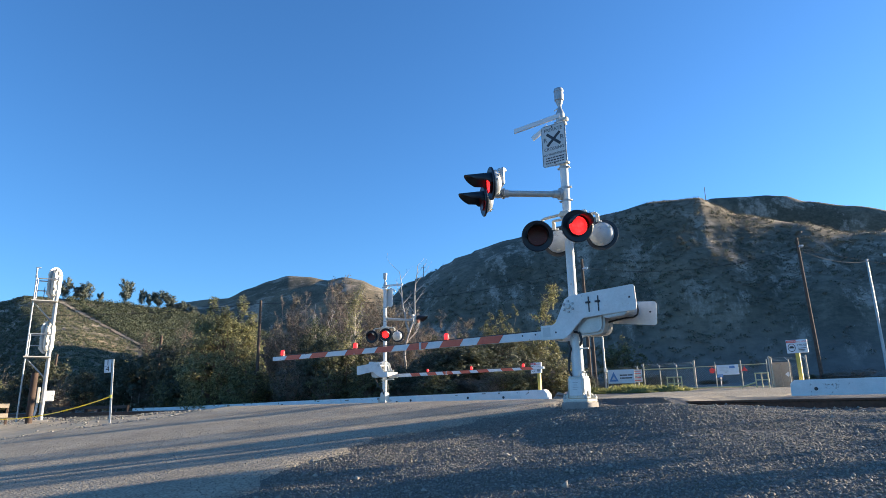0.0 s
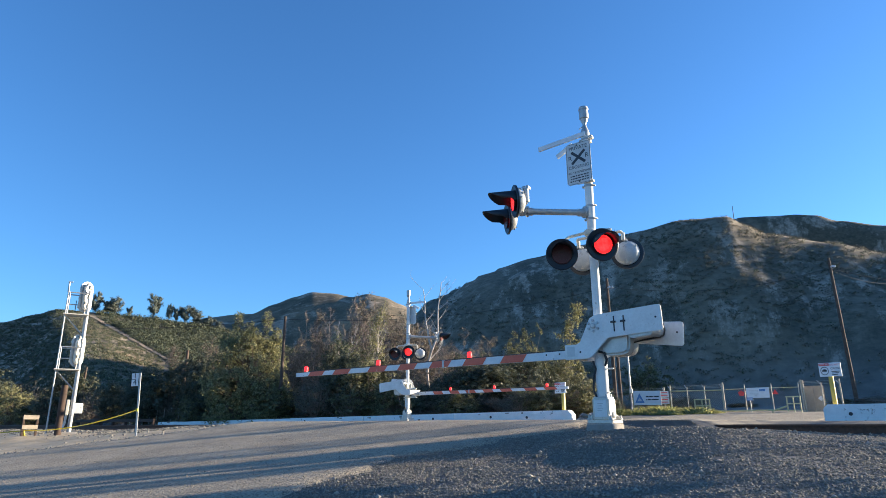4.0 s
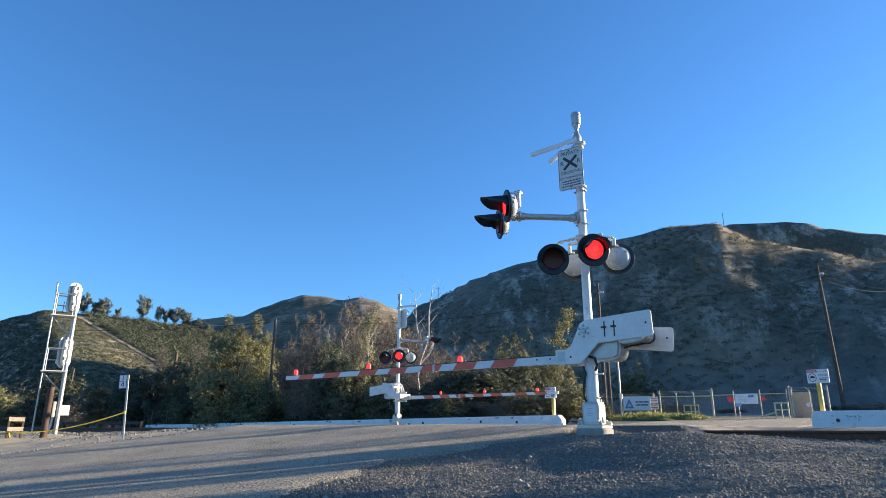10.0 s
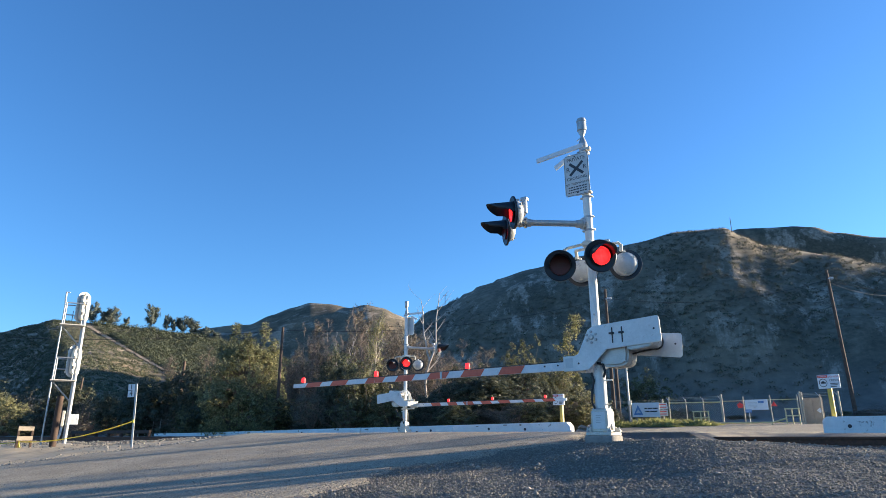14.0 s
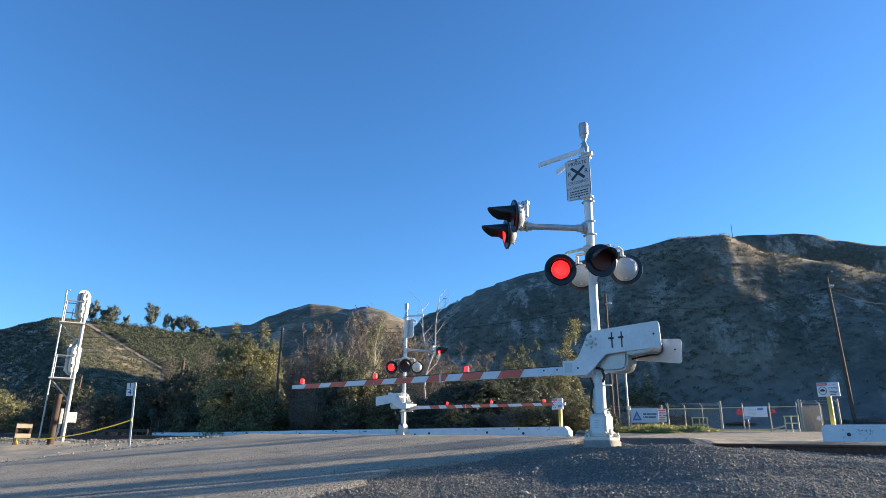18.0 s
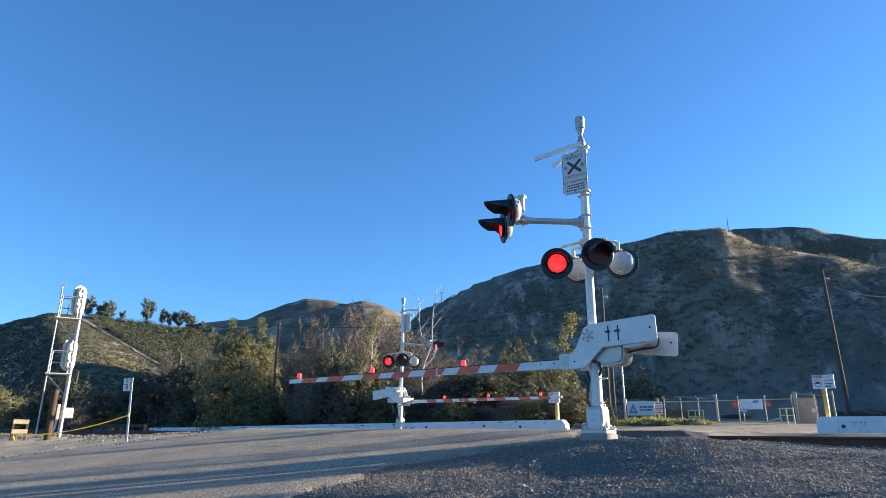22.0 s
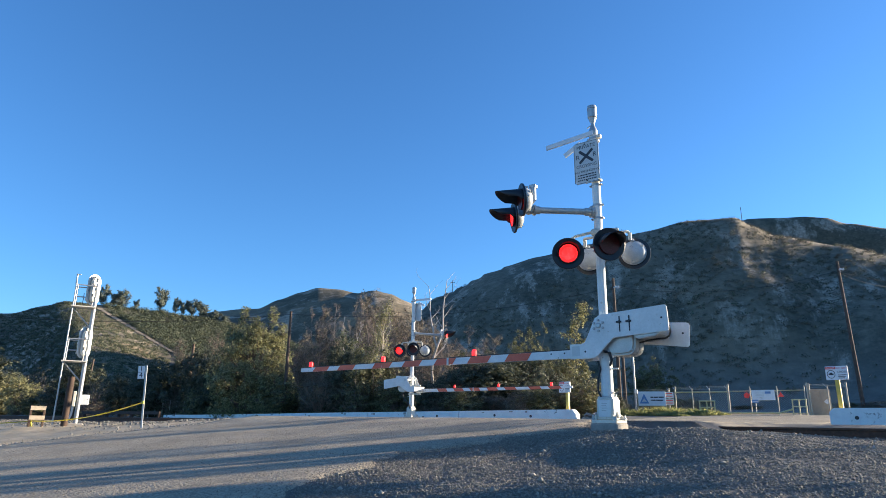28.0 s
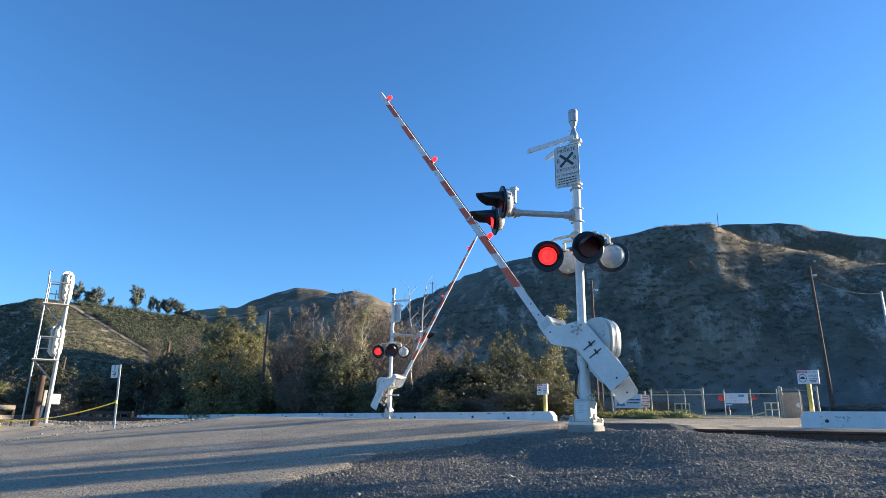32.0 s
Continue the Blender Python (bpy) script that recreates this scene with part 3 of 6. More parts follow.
def rubble():
    """Broken lumps of concrete at the barrier's end."""
    r = thing("concrete_rubble", "pile of broken grey concrete lumps", "rubble", local(11.5, 24.5, 1.48))
    rnd = random.Random(3)
    for k in range(13):
        bm = bmesh.new()
        add_box(bm, (0, 0, 0), (rnd.uniform(0.15, 0.5), rnd.uniform(0.15, 0.35), rnd.uniform(0.10, 0.25)), bevel=0.02)
        for v in bm.verts:
            v.co += Vector((rnd.gauss(0, .025), rnd.gauss(0, .025), rnd.gauss(0, .02)))
        part("lump", bm, M_CONCRAW, r, at=pose(rnd.uniform(-1.1, 0.6), rnd.uniform(-.3, .3), rnd.uniform(0.02, 0.22), rnd.uniform(-25, 25), rnd.uniform(-25, 25), rnd.uniform(0, 180)))


rubble()

# ---- the two crossing signals ----
LENSES = []
ARMS = []


def signal_lamp(parent, name, at, lit_when):
    """A round flasher: black backplate, white housing behind, hooded visor, and a lens that turns its lit or its dark face outward.
    Local z is the way that it faces."""
    m = at
    bm = bmesh.new()
    add_lathe(bm, [(0.262, -0.012), (0.262, 0.012), (0.25, 0.02), (0.165, 0.004)], None, 32)
    lamp = part(name, bm, M_BLACK, parent, "black round flasher backplate", m)
    bm = bmesh.new()
    add_lathe(bm, [(0.188, -0.012), (0.192, -0.045), (0.182, -0.085), (0.15, -0.125), (0.095, -0.15), (0.02, -0.16)], None, 28)
    add_lathe(bm, [(0.203, -0.03), (0.203, -0.05)], None, 28)
    add_box(bm, (0.0, 0.2, -0.07), (0.05, 0.05, 0.09), bevel=0.008)
    add_box(bm, (0.19, 0.0, -0.06), (0.05, 0.03, 0.04), bevel=0.006)
    part("housing", bm, M_HOUSING, lamp, "pale grey domed lamp housing")
    for a in (-90, 30, 150):
        bm = bmesh.new()
        q = radians(a)
        add_box(bm, (0.165 * math.cos(q), 0.165 * math.sin(q), -0.105), (0.05, 0.05, 0.014), bevel=0.004)
        add_tube(bm, (0.150 * math.cos(q), 0.150 * math.sin(q), -0.10), (0.150 * math.cos(q), 0.150 * math.sin(q), -0.15), 0.008, seg=6)
        part("latch", bm, M_CREAM, lamp)
    # hood: open half tube, longer above, drooping at the tip
    bm = bmesh.new()
    A, B, C = [], [], []
    for k in range(17):
        a = radians(-12 + 204 * k / 16)
        ln = 0.06 + 0.36 * max(0.0, math.sin(a)) ** 0.5
        for row, r, z in ((A, 0.178, 0.005), (B, 0.182, ln), (C, 0.176, 0.005)):
            row.append(bm.verts.new((r * math.cos(a), r * math.sin(a) - (0.03 if z > 0.2 else 0), z)))
    D = [bm.verts.new(v.co * 1.0 - Vector((v.co.x * 0.035, v.co.y * 0.035, 0.0))) for v in B]
    for k in range(16):
        bm.faces.new((A[k], A[k + 1], B[k + 1], B[k]))
        bm.faces.new((C[k + 1], C[k], D[k], D[k + 1]))
        bm.faces.new((B[k], B[k + 1], D[k + 1], D[k]))
    part("visor", bm, M_BLACK, lamp, smooth=True)
    bm = bmesh.new()
    add_lathe(bm, [(0.163, 0.002), (0.163, 0.007)], None, 28)
    part("lens_bed", bm, M_LENSDARK, lamp, "dark red unlit lens")
    # the lens: one disc, a lit face and a dark one, turned over in place of switching
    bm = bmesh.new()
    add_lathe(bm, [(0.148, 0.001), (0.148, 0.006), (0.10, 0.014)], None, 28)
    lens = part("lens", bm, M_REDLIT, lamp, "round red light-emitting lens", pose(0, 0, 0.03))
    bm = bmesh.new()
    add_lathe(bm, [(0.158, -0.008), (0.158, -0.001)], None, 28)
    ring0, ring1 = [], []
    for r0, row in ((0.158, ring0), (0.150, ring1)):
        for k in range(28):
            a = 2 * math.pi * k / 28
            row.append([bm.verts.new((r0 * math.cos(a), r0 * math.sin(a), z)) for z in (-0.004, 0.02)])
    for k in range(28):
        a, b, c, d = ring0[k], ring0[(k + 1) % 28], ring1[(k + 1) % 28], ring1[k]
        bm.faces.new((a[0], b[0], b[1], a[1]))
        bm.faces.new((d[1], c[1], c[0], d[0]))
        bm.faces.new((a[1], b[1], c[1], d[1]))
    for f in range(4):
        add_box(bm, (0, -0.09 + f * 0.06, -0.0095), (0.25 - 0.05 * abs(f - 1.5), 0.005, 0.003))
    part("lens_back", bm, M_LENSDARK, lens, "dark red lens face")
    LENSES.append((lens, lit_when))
    return lamp


def facing(x, y, z, yaw, tilt=0.0):
    """A pose whose z faces along the local ground direction yaw (0 is local +y, positive towards -x) and whose y is up."""
    d = Vector((-math.sin(radians(yaw)), math.cos(radians(yaw)), -math.tan(radians(tilt)))).normalized()
    side = Vector((0, 0, 1)).cross(d).normalized()
    up = d.cross(side)
    m = Matrix((side, up, d)).transposed().to_4x4()
    m.translation = (x, y, z)
    return m


def clamp_ring(parent, z, r=0.082):
    bm = bmesh.new()
    add_tube(bm, (0, 0, z - 0.016), (0, 0, z + 0.016), r - 0.004, r - 0.004, 20)
    for s in (-1, 1):
        add_box(bm, (s * 0.092, 0.011, z), (0.040, 0.008, 0.030), bevel=0.003)
        add_box(bm, (s * 0.092, -0.011, z), (0.040, 0.008, 0.030), bevel=0.003)
        add_tube(bm, (s * 0.098, -0.045, z), (s * 0.098, 0.045, z), 0.007, seg=6)
        add_tube(bm, (s * 0.098, 0.016, z), (s * 0.098, 0.026, z), 0.013, seg=6)
    part("clamp", bm, M_GALV, parent)


def crossing_signal(at, label, flip):
    sig = thing("crossing_signal", label, "railroad crossing signal", at, group="crossing signals with gate arms")
    side = -70 if flip else -47
    # base
    bm = bmesh.new()
    add_box(bm, (0, 0, -0.03), (0.43, 0.43, 0.14), bevel=0.015)
    part("foundation", bm, M_CONCRAW, sig, "rough concrete foundation block")
    bm = bmesh.new()
    add_box(bm, (0, 0, 0.065), (0.40, 0.40, 0.045), bevel=0.008)
    for sx in (-1, 1):
        for sy in (-1, 1):
            A = [(sx * 0.21, 0.09), (sx * 0.13, 0.09), (sx * 0.13, 0.17)]
            bm2 = bmesh.new()
            add_plate(bm2, A, sy * 0.16 - 0.02, sy * 0.16 + 0.02)
            me = bpy.data.meshes.new("t")
            bm2.to_mesh(me)
            bm2.free()
            bm.from_mesh(me)
            bpy.data.meshes.remove(me)
    part("base_plate", bm, M_CREAM, sig, "stained cream cast base plate")
    for sx in (-1, 1):
        for sy in (-1, 1):
            bm = bmesh.new()
            add_tube(bm, (sx * 0.178, sy * 0.178, 0.03), (sx * 0.178, sy * 0.178, 0.16), 0.014, seg=8)
            add_tube(bm, (sx * 0.178, sy * 0.178, 0.095), (sx * 0.178, sy * 0.178, 0.125), 0.03, seg=6)
            part("anchor_bolt", bm, M_GALV, sig)
    bm = bmesh.new()
    add_box(bm, (0, 0, 0.25), (0.27, 0.27, 0.32), bevel=0.018)
    box_ = part("junction_box", bm, M_CREAM, sig, "stained cream junction box with a white cover")
    bm = bmesh.new()
    add_box(bm, (0, 0.138, 0.26), (0.20, 0.012, 0.25), bevel=0.005)
    part("cover", bm, M_PLATE, box_)
    bm = bmesh.new()
    for k in range(4):
        add_box(bm, (0.01 * (k % 2), 0.1455, 0.335 - k * 0.035), (0.09 - 0.015 * (k % 2), 0.002, 0.008))
    part("label_bars", bm, M_GALV, box_)
    bm = bmesh.new()
    add_lathe(bm, [(0.05, 0), (0.05, 0.02), (0.03, 0.03)], pose(-0.135, -0.02, 0.17, 0, -90, 0), 14)
    part("conduit_knockout", bm, M_DRUM, box_)
    bm = bmesh.new()
    add_box(bm, (0, 0, 0.42), (0.24, 0.24, 0.035), bevel=0.01)
    for sx in (-1, 1):
        for sy in (-1, 1):
            add_tube(bm, (sx * 0.085, sy * 0.085, 0.43), (sx * 0.085, sy * 0.085, 0.475), 0.018, seg=6)
    part("mast_flange", bm, M_DRUM, sig)
    # mast
    bm = bmesh.new()
    add_tube(bm, (0, 0, 0.43), (0, 0, 4.86), 0.071, 0.069, 24)
    part("mast", bm, M_WHITE, sig, "tall white painted steel mast")
    bm = bmesh.new()
    add_tube(bm, (0, 0, 0.44), (0, 0, 1.12), 0.094, 0.094, 24)
    add_tube(bm, (0, 0, 1.12), (0, 0, 1.18), 0.094, 0.074, 24)
    part("mast_sleeve", bm, M_WHITE, sig)
    for z in (0.50, 2.78, 3.33, 3.56, 3.92, 4.78):
        clamp_ring(sig, z)
    # bell on top
    bm = bmesh.new()
    add_lathe(bm, [(0.071, 4.84), (0.074, 4.845), (0.074, 4.92), (0.07, 4.94), (0.035, 5.03), (0.030, 5.07), (0.062, 5.145), (0.066, 5.17), (0.080, 5.18), (0.080, 5.34), (0.086, 5.343), (0.086, 5.365), (0.080, 5.37), (0.076, 5.40), (0.02, 5.408)], None, 24)
    part("bell", bm, M_GALV, sig, "grey cylindrical warning bell")
    bm = bmesh.new()
    add_tube(bm, (0, 0, 5.06), (0.10, 0.02, 5.0), 0.008, seg=6)
    part("bell_stay", bm, M_CREAM, sig)
    bm = bmesh.new()
    add_box(bm, (-0.09, 0.0, 4.80), (0.09, 0.08, 0.07), bevel=0.01)
    part("bell_bracket", bm, M_CREAM, sig)
    # crossbuck seen edge on
    for (p, q) in (((-0.03, 0.07, 4.865), (0.88, 0.07, 4.815)), ((0.22, 0.06, 4.73), (0.53, 0.06, 4.575))):
        p, q = Vector(p), Vector(q)
        d = (q - p).normalized()
        w = d.cross(Vector((0.0, 1.0, 0))).normalized()
        t = d.cross(w)
        bm = bmesh.new()
        m = Matrix((d, w, t)).transposed().to_4x4()
        m.translation = (p + q) / 2
        add_box(bm, (0, 0, 0), ((q - p).length, 0.085, 0.03), m, bevel=0.003)
        part("crossbuck_blade", bm, M_SIGNWHITE, sig, "white crossbuck blade, edge-on and scuffed")
    # private crossing sign
    bm = bmesh.new()
    bmesh.ops.create_cube(bm, size=1)
    bmesh.ops.scale(bm, vec=(0.457, 0.004, 0.762), verts=bm.verts)
    bmesh.ops.bevel(bm, geom=[e for e in bm.edges if abs((e.verts[0].co - e.verts[1].co).normalized().y) > 0.9], offset=0.035, segments=4, affect="EDGES")
    board = part("sign_board", bm, M_SIGNGREY, sig, "grey-white private crossing sign with dark lettering", pose(0.10, 0.115, 4.335))
    bm = bmesh.new()
    for s, c in (((0.425, 0.0015, 0.006), (0, 0.003, 0.368)), ((0.425, 0.0015, 0.006), (0, 0.003, -0.368)), ((0.006, 0.0015, 0.72), (0.215, 0.003, 0)), ((0.006, 0.0015, 0.72), (-0.215, 0.003, 0))):
        add_box(bm, c, s)
    part("sign_border", bm, M_INK, board)
    face = lambda z, x=0.0: pose(x, 0.0035, z, 90, 0, 180)
    lettering("PRIVATE", 0.092, face(0.285), M_INK, board)
    lettering("R", 0.115, face(0.11, 0.155), M_INK, board)
    lettering("R", 0.115, face(0.11, -0.155), M_INK, board)
    bm = bmesh.new()
    add_box(bm, (0, 0.0035, 0.11), (0.33, 0.002, 0.048), Matrix.Translation((0, 0, 0.11)) @ pose(0, 0, 0, 0, 42, 0) @ Matrix.Translation((0, 0, -0.11)))
    part("cross_mark", bm, M_INK, board)
    bm = bmesh.new()
    add_box(bm, (0, 0.0052, 0.11), (0.33, 0.002, 0.048), Matrix.Translation((0, 0, 0.11)) @ pose(0, 0, 0, 0, -42, 0) @ Matrix.Translation((0, 0, -0.11)))
    part("cross_mark", bm, M_INK, board)
    lettering("CROSSING", 0.078, face(-0.065), M_INK, board)
    lettering("NO TRESPASSING", 0.055, face(-0.165), M_INK, board)
    for r in range(3):
        bm = bmesh.new()
        x = -0.17
        while x < 0.16:
            w = random.uniform(0.02, 0.05)
            add_box(bm, (x + w / 2, 0.0035, -0.225 - r * 0.045), (w, 0.002, 0.02))
            x += w + 0.012
        tagged(part("small_print", bm, M_INK, board), kind="stuff")
    bm = bmesh.new()
    add_lathe(bm, [(0.014, 0), (0.014, 0.008), (0.008, 0.012)], pose(0.02, 0.002, 0.335, -90, 0, 0), 10)
    part("sign_bolt", bm, M_INK, board)
    bm = bmesh.new()
    add_lathe(bm, [(0.014, 0), (0.014, 0.008), (0.008, 0.012)], pose(0.0, 0.002, -0.335, -90, 0, 0), 10)
    part("sign_bolt", bm, M_INK, board)
    for z in (4.70, 3.98):
        bm = bmesh.new()
        add_box(bm, (0.03, 0.09, z), (0.24, 0.035, 0.045), bevel=0.006)
        add_box(bm, (-0.10, 0.05, z), (0.05, 0.08, 0.04), bevel=0.006)
        part("sign_bracket", bm, M_CREAM, sig)
    # side arm with two flashers looking along the track side
    bm = bmesh.new()
    add_tube(bm, (0.05, 0.06, 3.44), (0.79, 0.87, 3.40), 0.052, seg=18)
    add_tube(bm, (0.05, 0.055, 3.44), (0.085, 0.095, 3.437), 0.095, seg=16)
    add_tube(bm, (0.085, 0.095, 3.437), (0.15, 0.165, 3.435), 0.066, seg=16)
    add_tube(bm, (0.68, 0.75, 3.405), (0.73, 0.805, 3.402), 0.066, seg=16)
    add_tube(bm, (0.73, 0.805, 3.402), (0.75, 0.827, 3.401), 0.09, seg=16)
    part("side_arm", bm, M_DRUM, sig, "grey painted side arm of pipe")
    bm = bmesh.new()
    add_tube(bm, (0.52, 1.20, 3.42), (1.12, 0.60, 3.40), 0.028, seg=10)
    add_box(bm, (0.80, 0.88, 3.40), (0.14, 0.14, 0.13), bevel=0.02)
    add_tube(bm, (0.54, 1.18, 3.42), (0.54, 1.18, 3.66), 0.045, seg=10)
    add_box(bm, (0.55, 1.16, 3.66), (0.12, 0.10, 0.06), bevel=0.012)
    add_tube(bm, (0.66, 1.02, 3.50), (0.70, 1.0, 3.52), 0.03, seg=8)
    part("lamp_crossbar", bm, M_GALV, sig)
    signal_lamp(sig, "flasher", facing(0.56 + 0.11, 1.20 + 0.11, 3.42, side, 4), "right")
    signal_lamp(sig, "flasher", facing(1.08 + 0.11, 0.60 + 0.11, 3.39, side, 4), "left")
    # crossarm with two flashers each way
    bm = bmesh.new()
    add_path(bm, [(0.40, 0.14, 3.02), (0.38, 0.10, 3.06), (0.04, 0.10, 3.08), (-0.36, 0.10, 3.06), (-0.38, 0.14, 3.02)], 0.024, 10)
    add_path(bm, [(0.34, -0.16, 3.02), (0.32, -0.12, 3.06), (-0.44, -0.12, 3.06), (-0.46, -0.16, 3.02)], 0.024, 10)
    add_box(bm, (0, 0, 3.07), (0.18, 0.30, 0.12), bevel=0.03)
    add_tube(bm, (0.40, 0.14, 2.92), (0.40, 0.14, 3.04), 0.03, seg=8)
    add_tube(bm, (-0.34, 0.14, 2.92), (-0.34, 0.14, 3.04), 0.03, seg=8)
    add_tube(bm, (0.33, -0.16, 2.92), (0.33, -0.16, 3.04), 0.03, seg=8)
    add_tube(bm, (-0.46, -0.16, 2.92), (-0.46, -0.16, 3.04), 0.03, seg=8)
    part("crossarm", bm, M_CREAM, sig, "cream pipe crossarm with junction hub")
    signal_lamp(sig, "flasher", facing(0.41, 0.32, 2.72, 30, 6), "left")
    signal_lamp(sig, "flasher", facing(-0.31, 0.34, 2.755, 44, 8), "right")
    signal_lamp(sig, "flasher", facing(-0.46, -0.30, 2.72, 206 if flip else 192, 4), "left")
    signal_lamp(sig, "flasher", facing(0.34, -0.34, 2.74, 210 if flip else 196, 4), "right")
    # gate machine: a rounded housing beside the mast, flatter below, with a lid seam and a round end cap
    bm = bmesh.new()
    out = []
    for k in range(24):
        a = 2 * math.pi * k / 24
        cx, cz = math.cos(a), math.sin(a)
        p = 0.5 if cz < 0 else 0.8
        out.append((-0.30 + 0.245 * math.copysign(abs(cx) ** p, cx), 1.38 + (0.30 if cz > 0 else 0.335) * math.copysign(abs(cz) ** p, cz)))
    add_plate(bm, out, -0.26, 0.14, 0.035)
    gear = part("gate_machine", bm, M_MACHINE, sig, "rounded bare metal gate machine housing")
    bm = bmesh.new()
    add_plate(bm, [(-0.30 + (x + 0.30) * 1.025, 1.37 + (z - 1.37) * 1.02) for x, z in out], -0.065, -0.045, 0.004)
    part("lid_seam", bm, M_DRUM, gear)
    for x, z in ((-0.50, 1.12), (-0.12, 1.12), (-0.51, 1.42)):
        bm = bmesh.new()
        add_lathe(bm, [(0.016, 0), (0.016, 0.014), (0.009, 0.018)], pose(x, 0.14, z, -90, 0, 0), 8)
        part("cover_bolt", bm, M_GALV, gear)
    bm = bmesh.new()
    add_tube(bm, (-0.02, 0.02, 1.10), (-0.02, 0.02, 1.30), 0.10, 0.14, 14)
    add_box(bm, (-0.05, 0, 1.28), (0.26, 0.30, 0.10), bevel=0.02)
    part("machine_bracket", bm, M_DRUM, sig)
    bm = bmesh.new()
    add_path(bm, [(0.06, 0.10, 0.42), (0.10, 0.11, 0.52), (0.10, 0.10, 0.70), (0.05, 0.10, 0.86), (0.09, 0.10, 0.98)], 0.016, 8)
    part("conduit", bm, M_RUBBER, sig)
    bm = bmesh.new()
    add_path(bm, [(-0.03, 0.12, 1.12), (-0.12, 0.13, 1.10), (-0.15, 0.12, 0.98), (-0.11, 0.10, 0.90)], 0.02, 8)
    part("conduit", bm, M_RUBBER, sig)
    bm = bmesh.new()
    add_tube(bm, (-0.09, 0, 0.86), (-0.20, 0, 0.86), 0.012, seg=8)
    part("mast_stub", bm, M_WHITE, sig)
    if flip:
        # cream support bars and bent conduits on the side towards the road
        for z in (1.27, 0.95):
            bm = bmesh.new()
            add_box(bm, (0.30, -0.17, z), (0.66, 0.05, 0.055), bevel=0.008)
            part("support_bar", bm, M_CREAM, sig, "cream steel support bar")
        for x in (0.06, 0.26):
            bm = bmesh.new()
            add_path(bm, [(x + 0.12, -0.19, 1.27), (x + 0.08, -0.19, 1.5), (x, -0.17, 1.66), (x - 0.08, -0.15, 1.68)], 0.022, 8)
            part("bent_conduit", bm, M_CREAM, sig)
        bm = bmesh.new()
        add_path(bm, [(-0.34, -0.16, 0.95), (-0.2, -0.18, 0.72), (0.02, -0.15, 0.55), (0.05, -0.12, 0.36)], 0.022, 8)
        part("hanging_cable", bm, M_RUBBER, sig)
    # the gate arm turns on its pivot
    PX, PZ = -0.009, 1.512
    bm = bmesh.new()
    plate = [(-0.03, 0.17), (-1.03, 0.228), (-1.062, 0.222), (-1.077, 0.195), (-1.087, -0.125), (-1.075, -0.15), (-1.05, -0.16), (-0.60, -0.185), (-0.235, -0.205), (-0.10, -0.33), (0.0, -0.43), (0.08, -0.492), (0.16, -0.50), (0.505, -0.50), (0.505, -0.265), (0.40, -0.265), (0.31, -0.27), (0.245, -0.24), (0.19, -0.14), (0.11, 0.02), (0.06, 0.12)]
    add_plate(bm, plate, 0.205, 0.228, 0.006)
    arm = part("gate_arm", bm, M_PLATE, sig, "white counterweighted gate arm with red stripes", pose(PX, 0, PZ))
    bm = bmesh.new()
    plate2 = [(-0.02, 0.13), (-0.55, 0.08), (-1.15, 0.03), (-1.18, 0.02), (-1.195, -0.01), (-1.175, -0.31), (-1.16, -0.335), (-1.13, -0.34), (-0.62, -0.275), (-0.3, -0.24), (0.0, -0.42), (0.16, -0.48), (0.50, -0.48), (0.50, -0.27), (0.31, -0.27), (0.18, -0.12), (0.06, 0.10)]
    add_plate(bm, plate2, -0.40, -0.377, 0.006)
    part("rear_plate", bm, M_PLATE, arm, "white rear counterweight plate")
    for x in (-0.345, -0.50):
        bm = bmesh.new()
        add_box(bm, (x, 0.231, 0.0), (0.020, 0.008, 0.24), bevel=0.003)
        add_box(bm, (x + 0.01, 0.238, 0.03), (0.085, 0.012, 0.028), bevel=0.003)
        add_tube(bm, (x, 0.225, 0.03), (x, 0.262, 0.03), 0.016, seg=8)
        part("slot_bolt", bm, M_INK, arm, "black slotted weight bolt")
    bm = bmesh.new()
    add_lathe(bm, [(0.042, 0), (0.042, 0.022), (0.026, 0.03)], pose(0, 0.227, 0.0, -90, 0, 0), 16)
    part("pivot_nut", bm, M_DRUM, arm)
    for k in range(6):
        a = radians(60 * k + 30)
        bm = bmesh.new()
        add_lathe(bm, [(0.021, 0), (0.021, 0.016), (0.014, 0.02)], pose(0.085 * math.cos(a), 0.227, 0.085 * math.sin(a), -90, 0, 0), 8)
        part("plate_bolt", bm, M_GALV, arm)
    # flat dark discs in place of shaded open holes
    for (hx, hz) in ((-0.99, 0.04), (0.24, -0.39)):
        bm = bmesh.new()
        add_lathe(bm, [(0.016, 0), (0.016, 0.003)], pose(hx, 0.2275, hz, -90, 0, 0), 10)
        part("bolt_hole", bm, M_INK, arm)
    bm = bmesh.new()
    rim = [(-0.62 - 0.10 * math.sin(a), -0.13 - 0.11 * math.cos(a)) for a in [math.pi + math.pi * k / 8 for k in range(9)]] + [(-0.84 - 0.11 * math.sin(a), -0.10 - 0.12 * math.cos(a)) for a in [math.pi * k / 8 for k in range(9)]]
    add_plate(bm, rim, -0.30, 0.20, 0.012)
    part("counterweight", bm, M_DRUM, arm, "grey cast counterweight with rounded ends between the plates")
    bm = bmesh.new()
    add_path(bm, [(-0.44, -0.05, -0.33), (-0.52, -0.05, -0.275), (-0.66, -0.05, -0.25), (-0.82, -0.04, -0.235), (-0.94, -0.03, -0.232), (-1.0, -0.03, -0.20), (-1.02, -0.03, -0.13), (-1.0, -0.03, -0.02)], 0.013, 8)
    part("cable", bm, M_RUBBER, arm, "black cable slung between the plates")
